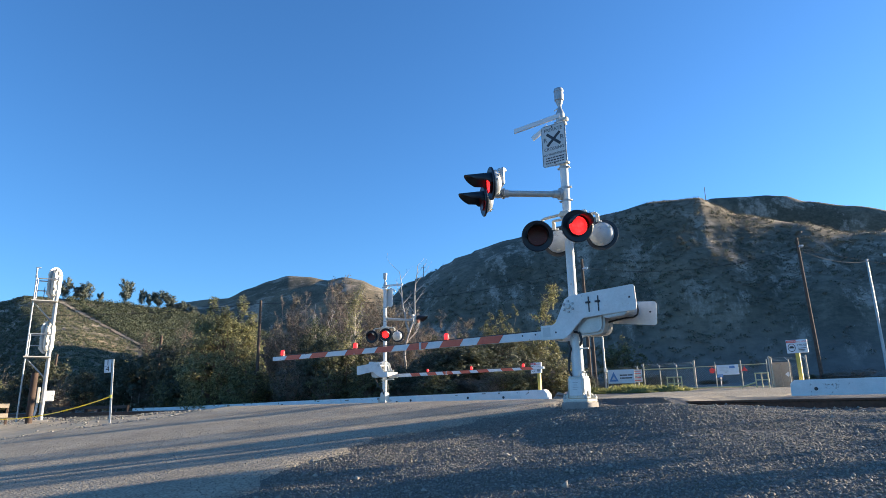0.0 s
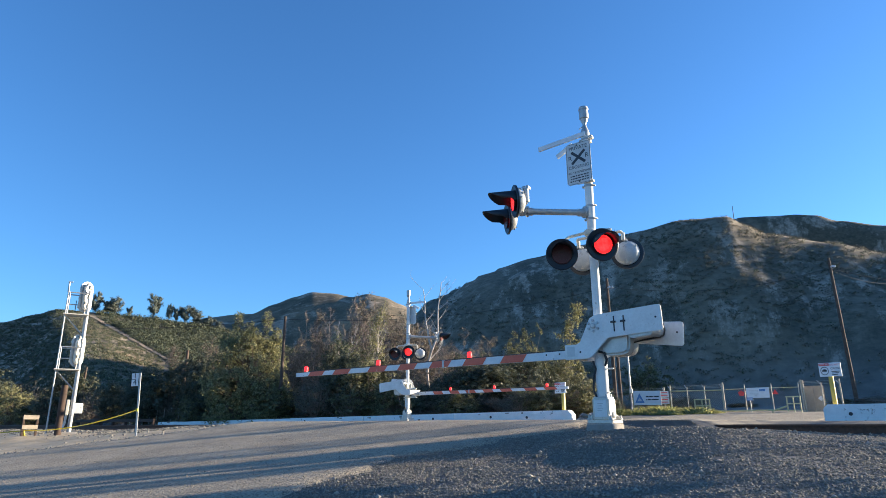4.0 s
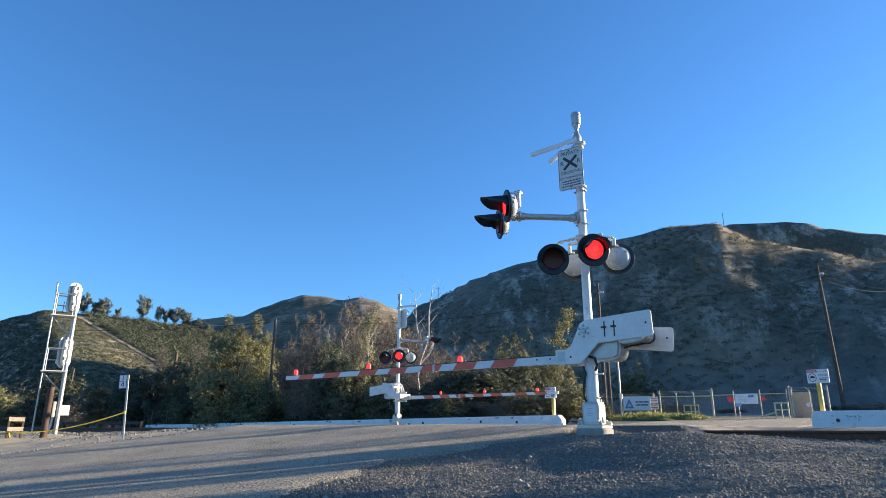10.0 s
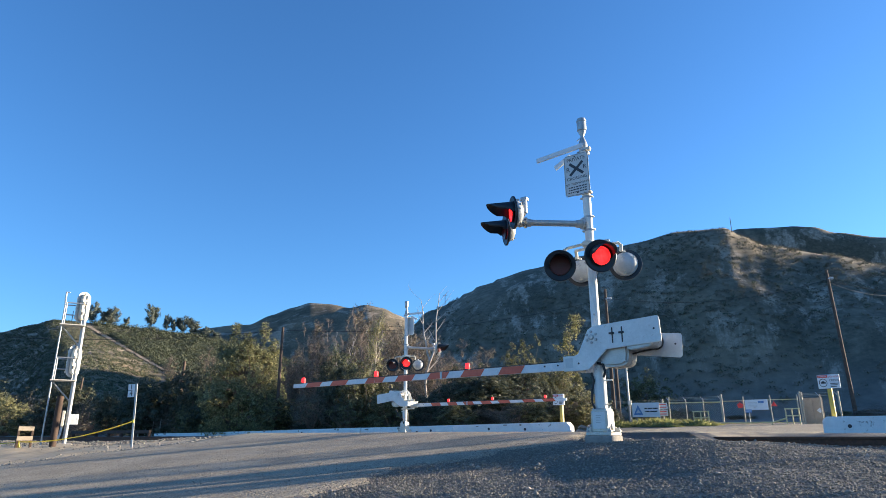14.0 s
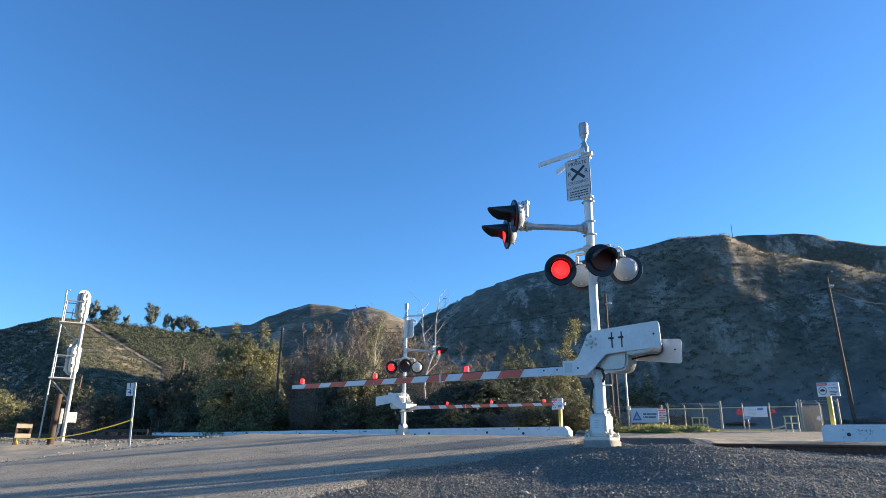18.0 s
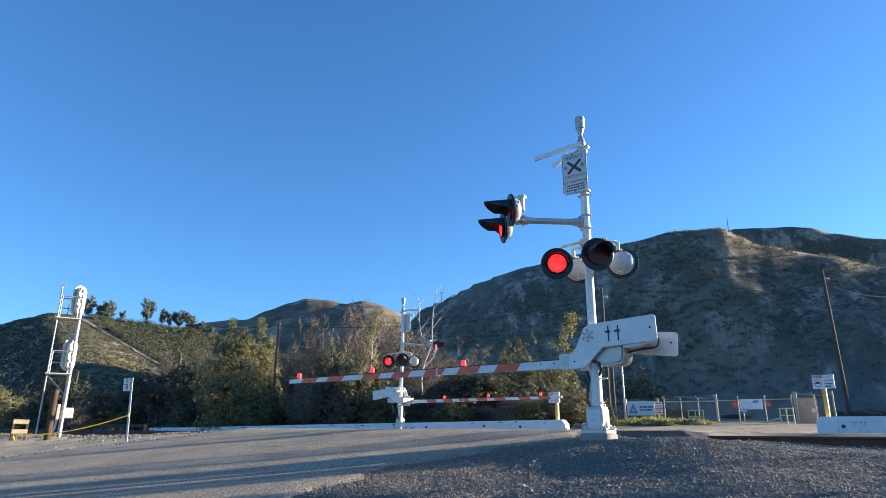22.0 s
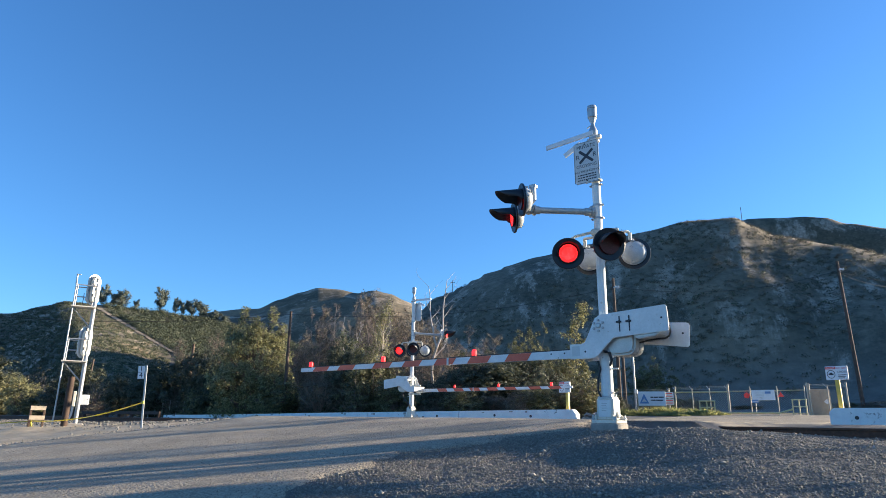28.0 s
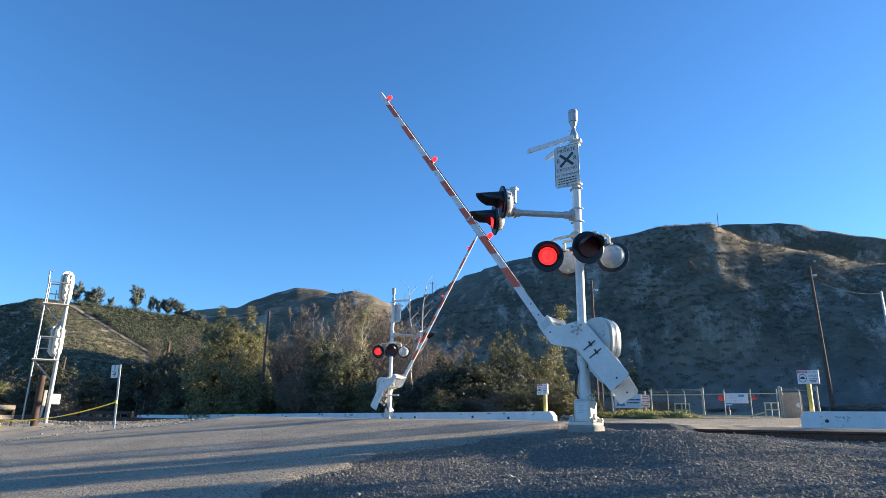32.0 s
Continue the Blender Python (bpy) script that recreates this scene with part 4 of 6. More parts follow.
    # another dark disc that imitates a shaded hole
    bm = bmesh.new()
    add_lathe(bm, [(0.016, 0), (0.016, 0.003)], pose(-1.09, -0.3775, -0.13, -90, 0, 0), 10)
    part("bolt_hole", bm, M_INK, arm)
    bm = bmesh.new()
    add_box(bm, (0.455, -0.08, -0.375), (0.10, 0.60, 0.19), bevel=0.01)
    part("yoke", bm, M_CREAM, arm, "cream cast arm yoke")
    bm = bmesh.new()
    add_box(bm, (0.40, 0.2305, -0.375), (0.13, 0.004, 0.15), bevel=0.002)
    part("yoke_label", bm, M_SIGNGREY, arm)
    bm = bmesh.new()
    add_tube(bm, (0, -0.40, 0), (0, 0.21, 0), 0.05, seg=14)
    part("pivot_shaft", bm, M_DRUM, arm)
    # boom in three sections, lower towards the tip
    TIP = 7.16
    BZ = -0.414
    hs = lambda x: mix(0.066, 0.045, (x - 0.5) / (TIP - 0.5))
    bm = bmesh.new()
    for a, b in ((0.42, 3.02), (2.9, TIP)):
        v = []
        for x in (a, b):
            for yy, zz in ((0.150, -1), (0.192, -1), (0.192, 1), (0.150, 1)):
                v.append(bm.verts.new((x, yy + (0.004 if a > 2 else 0), BZ + zz * (hs(x) - (0.004 if a > 2 else 0)))))
        for q in ((0, 1, 2, 3), (7, 6, 5, 4), (0, 4, 5, 1), (1, 5, 6, 2), (2, 6, 7, 3), (3, 7, 4, 0)):
            bm.faces.new([v[i] for i in q])
    bmesh.ops.recalc_face_normals(bm, faces=bm.faces)
    boom = part("boom", bm, M_ARMWHITE, arm, "long tapering aluminium boom with red and white bands")
    for (b, a) in ((6.72, 6.26), (5.93, 5.46), (4.90, 4.43), (4.09, 3.66), (3.29, 2.85), (2.52, 2.08), (1.72, 1.27)):
        for yy, nm in ((0.1975, 1), (0.1475, -1)):
            bm = bmesh.new()
            hh = hs((a + b) / 2) - 0.0015
            sl = 0.045
            v = [bm.verts.new((x, yy + d, BZ + z)) for d in (0, 0.002 * nm) for x, z in ((a - sl, hh), (b - sl, hh), (b + sl, -hh), (a + sl, -hh))]
            for q in ((0, 1, 2, 3), (7, 6, 5, 4), (0, 4, 5, 1), (1, 5, 6, 2), (2, 6, 7, 3), (3, 7, 4, 0)):
                bm.faces.new([v[i] for i in q])
            bmesh.ops.recalc_face_normals(bm, faces=bm.faces)
            part("red_stripe", bm, M_REDSTRIPE, boom)
    bm = bmesh.new()
    add_box(bm, (3.0, 0.172, BZ), (0.05, 0.062, 2 * hs(3.0) + 0.02), bevel=0.004)
    add_tube(bm, (3.0, 0.13, BZ + 0.02), (3.0, 0.215, BZ + 0.02), 0.012, seg=8)
    part("splice_clamp", bm, M_GALV, boom)
    for x in (0.62, 0.86):
        bm = bmesh.new()
        add_tube(bm, (x, 0.14, BZ + 0.02), (x, 0.20, BZ + 0.02), 0.014, seg=8)
        part("boom_bolt", bm, M_INK, boom)
    bm = bmesh.new()
    add_path(bm, [(0.5, 0.17, BZ + hs(0.5) + 0.012)] + [(x, 0.17, BZ + hs(x) + 0.010 + 0.005 * (i % 2)) for i, x in enumerate((1.2, 2.0, 2.9, 3.8, 4.7, 5.6, 6.74))], 0.008, 6)
    part("lamp_cable", bm, M_RUBBER, boom)
    for x in ((6.35, 4.15, 2.10) if flip else (6.86, 4.66, 2.42)):
        bm = bmesh.new()
        z0 = BZ + hs(x)
        add_box(bm, (x, 0.171, z0 + 0.012), (0.09, 0.06, 0.02), bevel=0.004)
        lamp = part("arm_lamp", bm, M_BLACK, boom)
        bm = bmesh.new()
        add_lathe(bm, [(0.040, 0.0), (0.044, 0.01), (0.044, 0.08), (0.034, 0.102), (0.012, 0.108)], pose(x, 0.171, z0 + 0.02), 14)
        part("red_lens", bm, M_REDLAMP, lamp, "glowing red arm lamp")
    ARMS.append(arm)
    return sig


crossing_signal(local(4.115, 9.297, 1.36), "white railroad crossing signal mast on a gravel bank", False)
crossing_signal(local(17.16, 19.6, 1.49, 180), "white railroad crossing signal mast beyond the track", True)

# ---- things beside the track ----


def stand(x, y):
    return full_height(x, y)


def signal_tower():
    """A slim railway signal: post, ladder, two platforms and two hooded signal heads."""
    x0, y0 = -13.88, 24.0
    z0 = stand(x0, y0) - 0.02
    tw = thing("railway_signal", "white railway block signal with ladder and two signal heads", "railway signal", pose(x0, y0, z0, 0, 0, 30))
    H = 6.46 - z0
    bm = bmesh.new()
    add_box(bm, (0, 0, 0.03), (0.5, 0.5, 0.14), bevel=0.02)
    part("footing", bm, M_CONCRAW, tw)
    bm = bmesh.new()
    add_tube(bm, (0, 0, 0.05), (0, 0, H), 0.075, 0.07, 16)
    part("post", bm, M_GALV, tw, "silver painted post")
    lx = -0.72
    for s in (-0.17, 0.17):
        bm = bmesh.new()
        add_tube(bm, (lx, s, 0.05), (lx, s, H), 0.024, seg=8)
        part("ladder_rail", bm, M_GALV, tw)
    for k in range(17):
        bm = bmesh.new()
        z = 0.3 + k * 0.3
        add_tube(bm, (lx, -0.17, z), (lx, 0.17, z), 0.013, seg=6)
        part("rung", bm, M_GALV, tw)
    for zp in (3.40 - z0, 5.48 - z0):
        bm = bmesh.new()
        add_box(bm, (-0.36, 0, zp), (0.86, 0.62, 0.04), bevel=0.008)
        part("platform", bm, M_CREAM, tw, "cream steel platform")
        for (p, q) in (((-0.66, 0.28, zp), (-0.66, 0.28, zp + 0.85)), ((-0.1, 0.28, zp), (-0.1, 0.28, zp + 0.85)), ((-0.66, -0.28, zp), (-0.66, -0.28, zp + 0.85)), ((-0.68, 0.28, zp + 0.83), (0.0, 0.28, zp + 0.83)), ((-0.68, -0.28, zp + 0.83), (0.0, -0.28, zp + 0.83)), ((-0.68, 0.28, zp + 0.45), (-0.1, 0.28, zp + 0.45))):
            bm = bmesh.new()
            add_tube(bm, p, q, 0.022, seg=8)
            part("guard_rail", bm, M_GALV, tw)
        bm = bmesh.new()
        add_tube(bm, (-0.70, 0.1, zp - 0.04), (-0.04, 0.1, zp - 0.75), 0.026, seg=8)
        part("brace", bm, M_GALV, tw)
        # head: a long rounded back board with three hooded lamps
        zb = zp + 0.12
        bm = bmesh.new()
        out = [(0.26 * math.cos(a), zb + 0.98 + 0.26 * math.sin(a)) for a in [math.pi * k / 10 for k in range(11)]] + [(0.26 * math.cos(a), zb + 0.27 + 0.26 * math.sin(a)) for a in [math.pi + math.pi * k / 10 for k in range(11)]]
        add_plate(bm, out, -0.02, 0.02, 0.008)
        head = part("signal_head", bm, M_DRUM, tw, "pale oval signal head with three lamp units", pose(-0.12, 0.10, 0, 0, 0, 30))
        bm = bmesh.new()
        add_plate(bm, [(x * 0.62, zb + 0.625 + (z - zb - 0.625) * 0.86) for x, z in out], -0.18, -0.021, 0.03)
        part("housing", bm, M_CREAM, head)
        for k in range(3):
            zc = zb + 0.25 + k * 0.375
            bm = bmesh.new()
            A, B = [], []
            for i in range(13):
                a = radians(-20 + 220 * i / 12)
                A.append((0.13 * math.cos(a), zc + 0.13 * math.sin(a)))
            for sgn, r in ((0, 1.0), (1, 0.93)):
                row0 = [bm.verts.new((px * r, 0.02, zc + (pz - zc) * r)) for px, pz in A]
                row1 = [bm.verts.new((px * r, 0.28, zc + (pz - zc) * r - 0.02)) for px, pz in A]
                for i in range(12):
                    q = (row0[i], row0[i + 1], row1[i + 1], row1[i])
                    bm.faces.new(q if sgn else q[::-1])
            part("hood", bm, M_CREAM, head, smooth=True)
            bm = bmesh.new()
            add_lathe(bm, [(0.10, 0), (0.10, 0.012), (0.05, 0.025)], pose(0, 0.02, zc, -90, 0, 0), 16)
            part("lens", bm, M_LENSDARK, head)
            bm = bmesh.new()
            add_box(bm, (0.05, -0.20, zc), (0.14, 0.06, 0.16), bevel=0.02)
            part("lamp_cap", bm, M_CREAM, head)
            # dark block standing in for a shaded gap beside the lamp unit
            bm = bmesh.new()
            add_box(bm, (-0.10, -0.19, zc + 0.12), (0.05, 0.03, 0.12), bevel=0.01)
            part("latch", bm, M_INK, head)
    bm = bmesh.new()
    add_tube(bm, (-0.74, 0, H - 0.1), (-0.74, 0, H + 0.28), 0.03, seg=8)
    add_box(bm, (-0.70, 0, H + 0.30), (0.16, 0.06, 0.03), bevel=0.006)
    part("antenna", bm, M_GALV, tw)
    bm = bmesh.new()
    add_box(bm, (0.14, 0.10, 0.95), (0.40, 0.22, 0.38), bevel=0.02)
    box_ = part("case", bm, M_WHITE, tw, "white instrument case")
    bm = bmesh.new()
    add_box(bm, (0.14, 0.22, 0.95), (0.34, 0.02, 0.32), bevel=0.006)
    part("door", bm, M_PLATE, box_)
    bm = bmesh.new()
    add_box(bm, (-0.16, 0.02, 0.98), (0.10, 0.22, 0.56), bevel=0.015)
    part("case_back", bm, M_CREAM, tw)
    bm = bmesh.new()
    add_path(bm, [(-0.16, 0.05, 0.74), (-0.18, 0.06, 0.4), (-0.30, 0.06, 0.02)], 0.04, 10)
    part("conduit", bm, M_WHITE, tw)


signal_tower()


def timber_post(x, y, h, r, label):
    z = stand(x, y)
    bm = bmesh.new()
    add_tube(bm, (0, 0, -0.2), (0, 0, h), r, r * 0.94, 12)
    tagged(part("timber_post", bm, M_WOOD, at=pose(x, y, z)), label, "post")


timber_post(-14.05, 23.6, 1.80, 0.115, "short thick brown timber post beside the signal")


def number_post():
    x, y = -8.53, 18.0
    z = stand(x, y)
    p = thing("number_post", "thin steel post with a small number sign", "post sign", pose(x, y, z, 0, -3.0, 0))
    H = 2.83 - z
    bm = bmesh.new()
    add_box(bm, (0, 0, H / 2 - 0.15), (0.055, 0.03, H + 0.3), bevel=0.006)
    part("post", bm, M_GALV, p)
    bm = bmesh.new()
    add_box(bm, (-0.13, -0.02, H - 0.19), (0.19, 0.006, 0.36), bevel=0.002)
    b = part("sign_board", bm, M_SIGNWHITE, p, "small white number board")
    lettering("1", 0.2, pose(-0.13, -0.0245, H - 0.095, 90, 0, 0), M_INK, b)
    lettering("4", 0.2, pose(-0.13, -0.0245, H - 0.275, 90, 0, 0), M_INK, b)
    bm = bmesh.new()
    add_box(bm, (-0.16, -0.024, H - 0.187), (0.11, 0.002, 0.012))
    part("number_bar", bm, M_INK, b)


number_post()


def barricade():
    """A short two-board barricade with pale boards, tied with tape."""
    x, y = -14.08, 22.0
    z = stand(x, y)
    s = thing("barricade", "small dark-framed barricade with two pale boards", "barricade", pose(x, y, z, 0, 0, 42))
    for sx in (-0.2, 0.2):
        bm = bmesh.new()
        add_box(bm, (sx, 0, 0.33), (0.07, 0.07, 0.76), bevel=0.008)
        part("leg", bm, M_WOOD, s)
    for zz in (0.62, 0.30):
        bm = bmesh.new()
        add_box(bm, (0.0, -0.05, zz), (0.46, 0.025, 0.14), bevel=0.005)
        part("board", bm, M_PALEWOOD, s)


barricade()


def caution_tape():
    """Yellow tape sagging from the number post to the barricade and on out of sight."""
    P = [Vector((-8.57, 17.97, 1.80)), Vector((-14.12, 21.93, 1.22)), Vector((-19.5, 21.2, 1.10))]
    bm = bmesh.new()
    prev = None
    for a, b, sag in ((P[0], P[1], 0.16), (P[1], P[2], 0.1)):
        for k in range(25):
            t = k / 24
            c = a.lerp(b, t) - Vector((0, 0, sag * 4 * t * (1 - t)))
            tw = 0.5 * math.sin(t * 17) * t * (1 - t) * 4
            h = Vector((0.009 * math.sin(tw), 0.014 * math.sin(tw), 0.017 * math.cos(tw)))
            row = (bm.verts.new(c + h), bm.verts.new(c - h))
            if prev:
                bm.faces.new((prev[0], prev[1], row[1], row[0]))
            prev = row
    bmesh.ops.solidify(bm, geom=bm.faces[:], thickness=0.002)
    tape = part("caution_tape", bm, M_TAPE)
    tagged(tape, "yellow caution tape strung from post to barricade", "tape")
    bm = bmesh.new()
    for k in range(4):
        add_tube(bm, (-14.22 + 0.02 * k, 21.93, 1.34 - k * 0.1), (-14.28 + 0.06 * k, 21.93, 1.02), 0.03, 0.02, 6)
    part("knot", bm, M_TAPE, tape)
    bm = bmesh.new()
    add_tube(bm, (-8.57, 17.97, 1.76), (-8.57, 17.97, 1.84), 0.04, seg=8)
    part("loop", bm, M_TAPE, tape)


caution_tape()


def timber_rail():
    """A low dark timber guard rail on short posts."""
    r = thing("guard_rail", "low dark timber guard rail beside the track", "guard rail", local(33.2, 17.5, 1.18))
    for k in range(7):
        bm = bmesh.new()
        add_box(bm, (k * 1.5, 0, 0.22), (0.14, 0.14, 0.6), bevel=0.01)
        part("post", bm, M_WOOD, r)
    bm = bmesh.new()
    add_box(bm, (4.5, 0.09, 0.44), (9.4, 0.05, 0.16), bevel=0.008)
    part("beam", bm, M_WOOD, r)


timber_rail()


def danger_sign(u, n, z, h, label, w=0.66, c=-0.02):
    """White danger sign on a yellow post."""
    s = thing("danger_sign", label, "warning sign", local(u, n, z, -6), group="danger signs at the barrier ends")
    bm = bmesh.new()
    add_box(bm, (0, -0.06, h / 2 - 0.15), (0.13, 0.13, h + 0.3), bevel=0.012)
    part("post", bm, M_YELLOW, s, "yellow square post")
    bm = bmesh.new()
    add_box(bm, (c, 0.02, h + 0.02), (w, 0.05, 0.46), bevel=0.008)
    board = part("sign_board", bm, M_SIGNWHITE, s, "white danger sign board")
    q = w / 0.9
    bm = bmesh.new()
    add_box(bm, (c + 0.225 * q, 0.047, h + 0.19), (0.42 * q, 0.003, 0.085), bevel=0.001)
    part("red_header", bm, M_INKRED, board)
    lettering("DANGER", 0.085 * q, pose(c + 0.225 * q, 0.0495, h + 0.19, 90, 0, 180), M_SIGNWHITE, board)
    lettering("DO NOT", 0.105 * q, pose(c - 0.22 * q, 0.048, h + 0.17, 90, 0, 180), M_INKRED, board)
    lettering("CROSS", 0.13 * q, pose(c - 0.22 * q, 0.048, h + 0.05, 90, 0, 180), M_INK, board)
    bm = bmesh.new()
    for k in range(3):
        add_box(bm, (c + (-0.22 + 0.02 * k) * q, 0.048, h - 0.05 - 0.05 * k), ((0.34 - 0.05 * k) * q, 0.003, 0.022))
    part("print_bars", bm, M_INK, board)
    bm = bmesh.new()
    rng = []
    for k in range(20):
        a = 2 * math.pi * k / 20
        rng.append([bm.verts.new((c + 0.225 * q + r * 1.2 * q * math.cos(a), 0.0485, h - 0.02 + r * math.sin(a))) for r in (0.12, 0.14)])
    for k in range(20):
        A, B = rng[k], rng[(k + 1) % 20]
        bm.faces.new((A[0], A[1], B[1], B[0]))
    bmesh.ops.solidify(bm, geom=bm.faces[:], thickness=0.002)
    add_box(bm, (c + 0.225 * q, 0.0485, h - 0.02), (0.20 * q, 0.003, 0.05))
    add_box(bm, (c + 0.225 * q, 0.0485, h + 0.015), (0.11 * q, 0.003, 0.04))
    part("vehicle_mark", bm, M_INK, board)


danger_sign(12.92, 24.95, 1.5, 1.38, "white danger sign on a yellow post behind the barrier", 0.56, 0.08)
danger_sign(2.85, 25.0, 1.47, 1.66, "weathered danger sign on a yellow post behind the barrier", 0.66, -0.03)

# ---- fence, gate and clutter across the road ----
FENCE_A = Vector((15.0, 42.0, 0))
FENCE_D = Vector((-UX, -UY, 0))


def along(s, z=None, back=0.0):
    p = FENCE_A + FENCE_D * s + Vector((NX, NY, 0)) * back
    p.z = stand(p.x, p.y) if z is None else z
    return p


def fence_run(s0, s1, n, label, rail=True):
    a = along(s0)
    f = thing("chain_link_fence", label, "fence", pose(a.x, a.y, a.z, 0, 0, UA + 180) @ Matrix.Diagonal((1, 1, 0.82, 1)))
    L = s1 - s0
    for k in range(n):
        x = L * k / (n - 1)
        bm = bmesh.new()
        add_tube(bm, (x, 0, -0.2), (x, 0, 2.0 if k not in (0, n - 1) else 2.2), 0.03 if k not in (0, n - 1) else 0.045, seg=10)
        part("post", bm, M_FENCE, f)
        bm = bmesh.new()
        add_tube(bm, (x, 0, 1.86), (x - 0.22, 0.26, 2.18), 0.018, seg=6)
        part("outrigger", bm, M_GALV, f)
    if rail:
        bm = bmesh.new()
        add_tube(bm, (0, 0.0, 1.74), (L, 0.0, 1.70), 0.045, seg=10)
        part("top_rail", bm, M_PIPEYELLOW, f, "pale top rail")
    verts, faces = [], []

    def wire(p, q, r=0.0032):
        d = (Vector(q) - Vector(p)).normalized()
        s = d.cross(Vector((0, 1, 0))).normalized() * r
        i = len(verts)
        verts.extend([tuple(Vector(p) + s), tuple(Vector(p) - s), tuple(Vector(q) - s), tuple(Vector(q) + s)])
        faces.append((i, i + 1, i + 2, i + 3))

    x = -1.7
    while x < L:
        wire((max(x, 0), 0.01, max(0.0, -x)), (min(x + 1.7, L), 0.01, min(1.7, L - x)))
        wire((max(x, 0), 0.02, 1.7 - max(0.0, -x)), (min(x + 1.7, L), 0.02, 1.7 - min(1.7, L - x)))
        x += 0.13
    for k in range(3):
        wire((0, 0.08 * k, 1.92 + 0.1 * k), (L, 0.08 * k, 1.92 + 0.1 * k), 0.008)
    tagged(soup("wire_mesh", verts, faces, M_FENCE, f), kind="stuff")
    return f


fence_run(0.0, 3.25, 4, "galvanised chain-link fence with barbed wire outriggers and pale rail")
fence_run(-9.0, -0.4, 5, "galvanised chain-link fence behind the weeds", rail=False)
fence_run(7.75, 9.6, 3, "short galvanised chain-link fence beside the plywood", rail=False)


def field_fence():
    """Old field fence: leaning posts and three sagging wires."""
    a = local(45.0, 25.6, 0.0)
    x0, y0 = a.translation.x, a.translation.y
    f = thing("field_fence", "old grey field fence of thin posts and wires below dark trees", "fence", pose(x0, y0, stand(x0, y0), 0, 0, UA))
    rnd = random.Random(12)
    for k in range(8):
        bm = bmesh.new()
        lean = rnd.uniform(-0.06, 0.06)
        add_tube(bm, (k * 1.05, 0, -0.6), (k * 1.05 + lean, 0, 1.5 + rnd.uniform(-.1, .2)), 0.035, 0.03, 8)
        part("post", bm, M_GALV, f)
    for z in (0.5, 0.95, 1.38):
        bm = bmesh.new()
        add_path(bm, [(k * 0.525, 0, z - 0.03 * (k % 2)) for k in range(15)], 0.006, 4)
        part("wire", bm, M_GALV, f)


field_fence()


def yard_gate():
    a = along(3.3)
    g = thing("yard_gate", "closed chain-link double gate with signs and red reflectors", "gate", pose(a.x, a.y, a.z, 0, 0, UA + 180) @ Matrix.Diagonal((1, 1, 0.82, 1)))
    for x in (0.0, 1.25, 2.75, 4.2, 4.35):
        bm = bmesh.new()
        add_tube(bm, (x, 0, -0.1), (x, 0, 2.05 if x not in (0.0, 4.35) else 2.25), 0.032 if x not in (0.0, 4.35) else 0.048, seg=10)
        part("upright", bm, M_FENCE, g)
    for z in (0.14, 1.74):
        bm = bmesh.new()
        add_tube(bm, (0.1, 0, z), (4.2, 0, z), 0.028, seg=8)
        part("gate_rail", bm, M_PIPEYELLOW, g)
    verts, faces = [], []
    x = -1.6
    while x < 4.2:
        for (p, q) in (((max(x, 0), max(0.0, -x)), (min(x + 1.6, 4.2), min(1.6, 4.2 - x))), ((max(x, 0), 1.6 - max(0.0, -x)), (min(x + 1.6, 4.2), 1.6 - min(1.6, 4.2 - x)))):
            i = len(verts)
            for (px, pz), s in ((p, 0.0025), (p, -0.0025), (q, -0.0025), (q, 0.0025)):
                verts.append((px + s, 0.01, pz + 0.14 + s))
            faces.append((i, i + 1, i + 2, i + 3))
        x += 0.15
    tagged(soup("wire_mesh", verts, faces, M_FENCE, g), kind="stuff")
    bm = bmesh.new()
    add_box(bm, (1.98, -0.05, 1.42), (1.28, 0.02, 0.74), bevel=0.004)
    board = part("notice_board", bm, M_SIGNWHITE, g, "white notice board with a blue block")
    bm = bmesh.new()
    add_box(bm, (2.25, -0.063, 1.60), (0.32, 0.004, 0.16))
    part("blue_block", bm, M_INKBLUE, board)
    for k in range(4):
        bm = bmesh.new()
        add_box(bm, (1.78 + 0.04 * (k % 2), -0.063, 1.58 - k * 0.1), (0.5 - 0.1 * (k % 2), 0.004, 0.03))
        part("print_bar", bm, M_SIGNGREY, board)
    for x, sides, rot in ((1.06, 5, 90), (2.95, 3, 90)):
        bm = bmesh.new()
        out = [(x + 0.19 * math.cos(2 * math.pi * k / sides + radians(rot)), 1.40 + 0.23 * math.sin(2 * math.pi * k / sides + radians(rot))) for k in range(sides)]
        add_plate(bm, out, -0.075, -0.06, 0.003)
        part("reflector", bm, M_MARKER, g, "red reflector plate")
    bm = bmesh.new()
    add_box(bm, (1.50, -0.07, 0.98), (0.36, 0.015, 0.22), bevel=0.003)
    s = part("small_notice", bm, M_INKBLUE, g, "small blue and white notice")
    bm = bmesh.new()
    add_box(bm, (1.50, -0.08, 0.98), (0.28, 0.004, 0.05))
    part("print_bar", bm, M_SIGNWHITE, s)
    bm = bmesh.new()
    add_tube(bm, (1.52, -0.06, -0.05), (1.52, -0.06, 0.90), 0.02, seg=8)
    part("notice_stake", bm, M_GALV, g)


yard_gate()


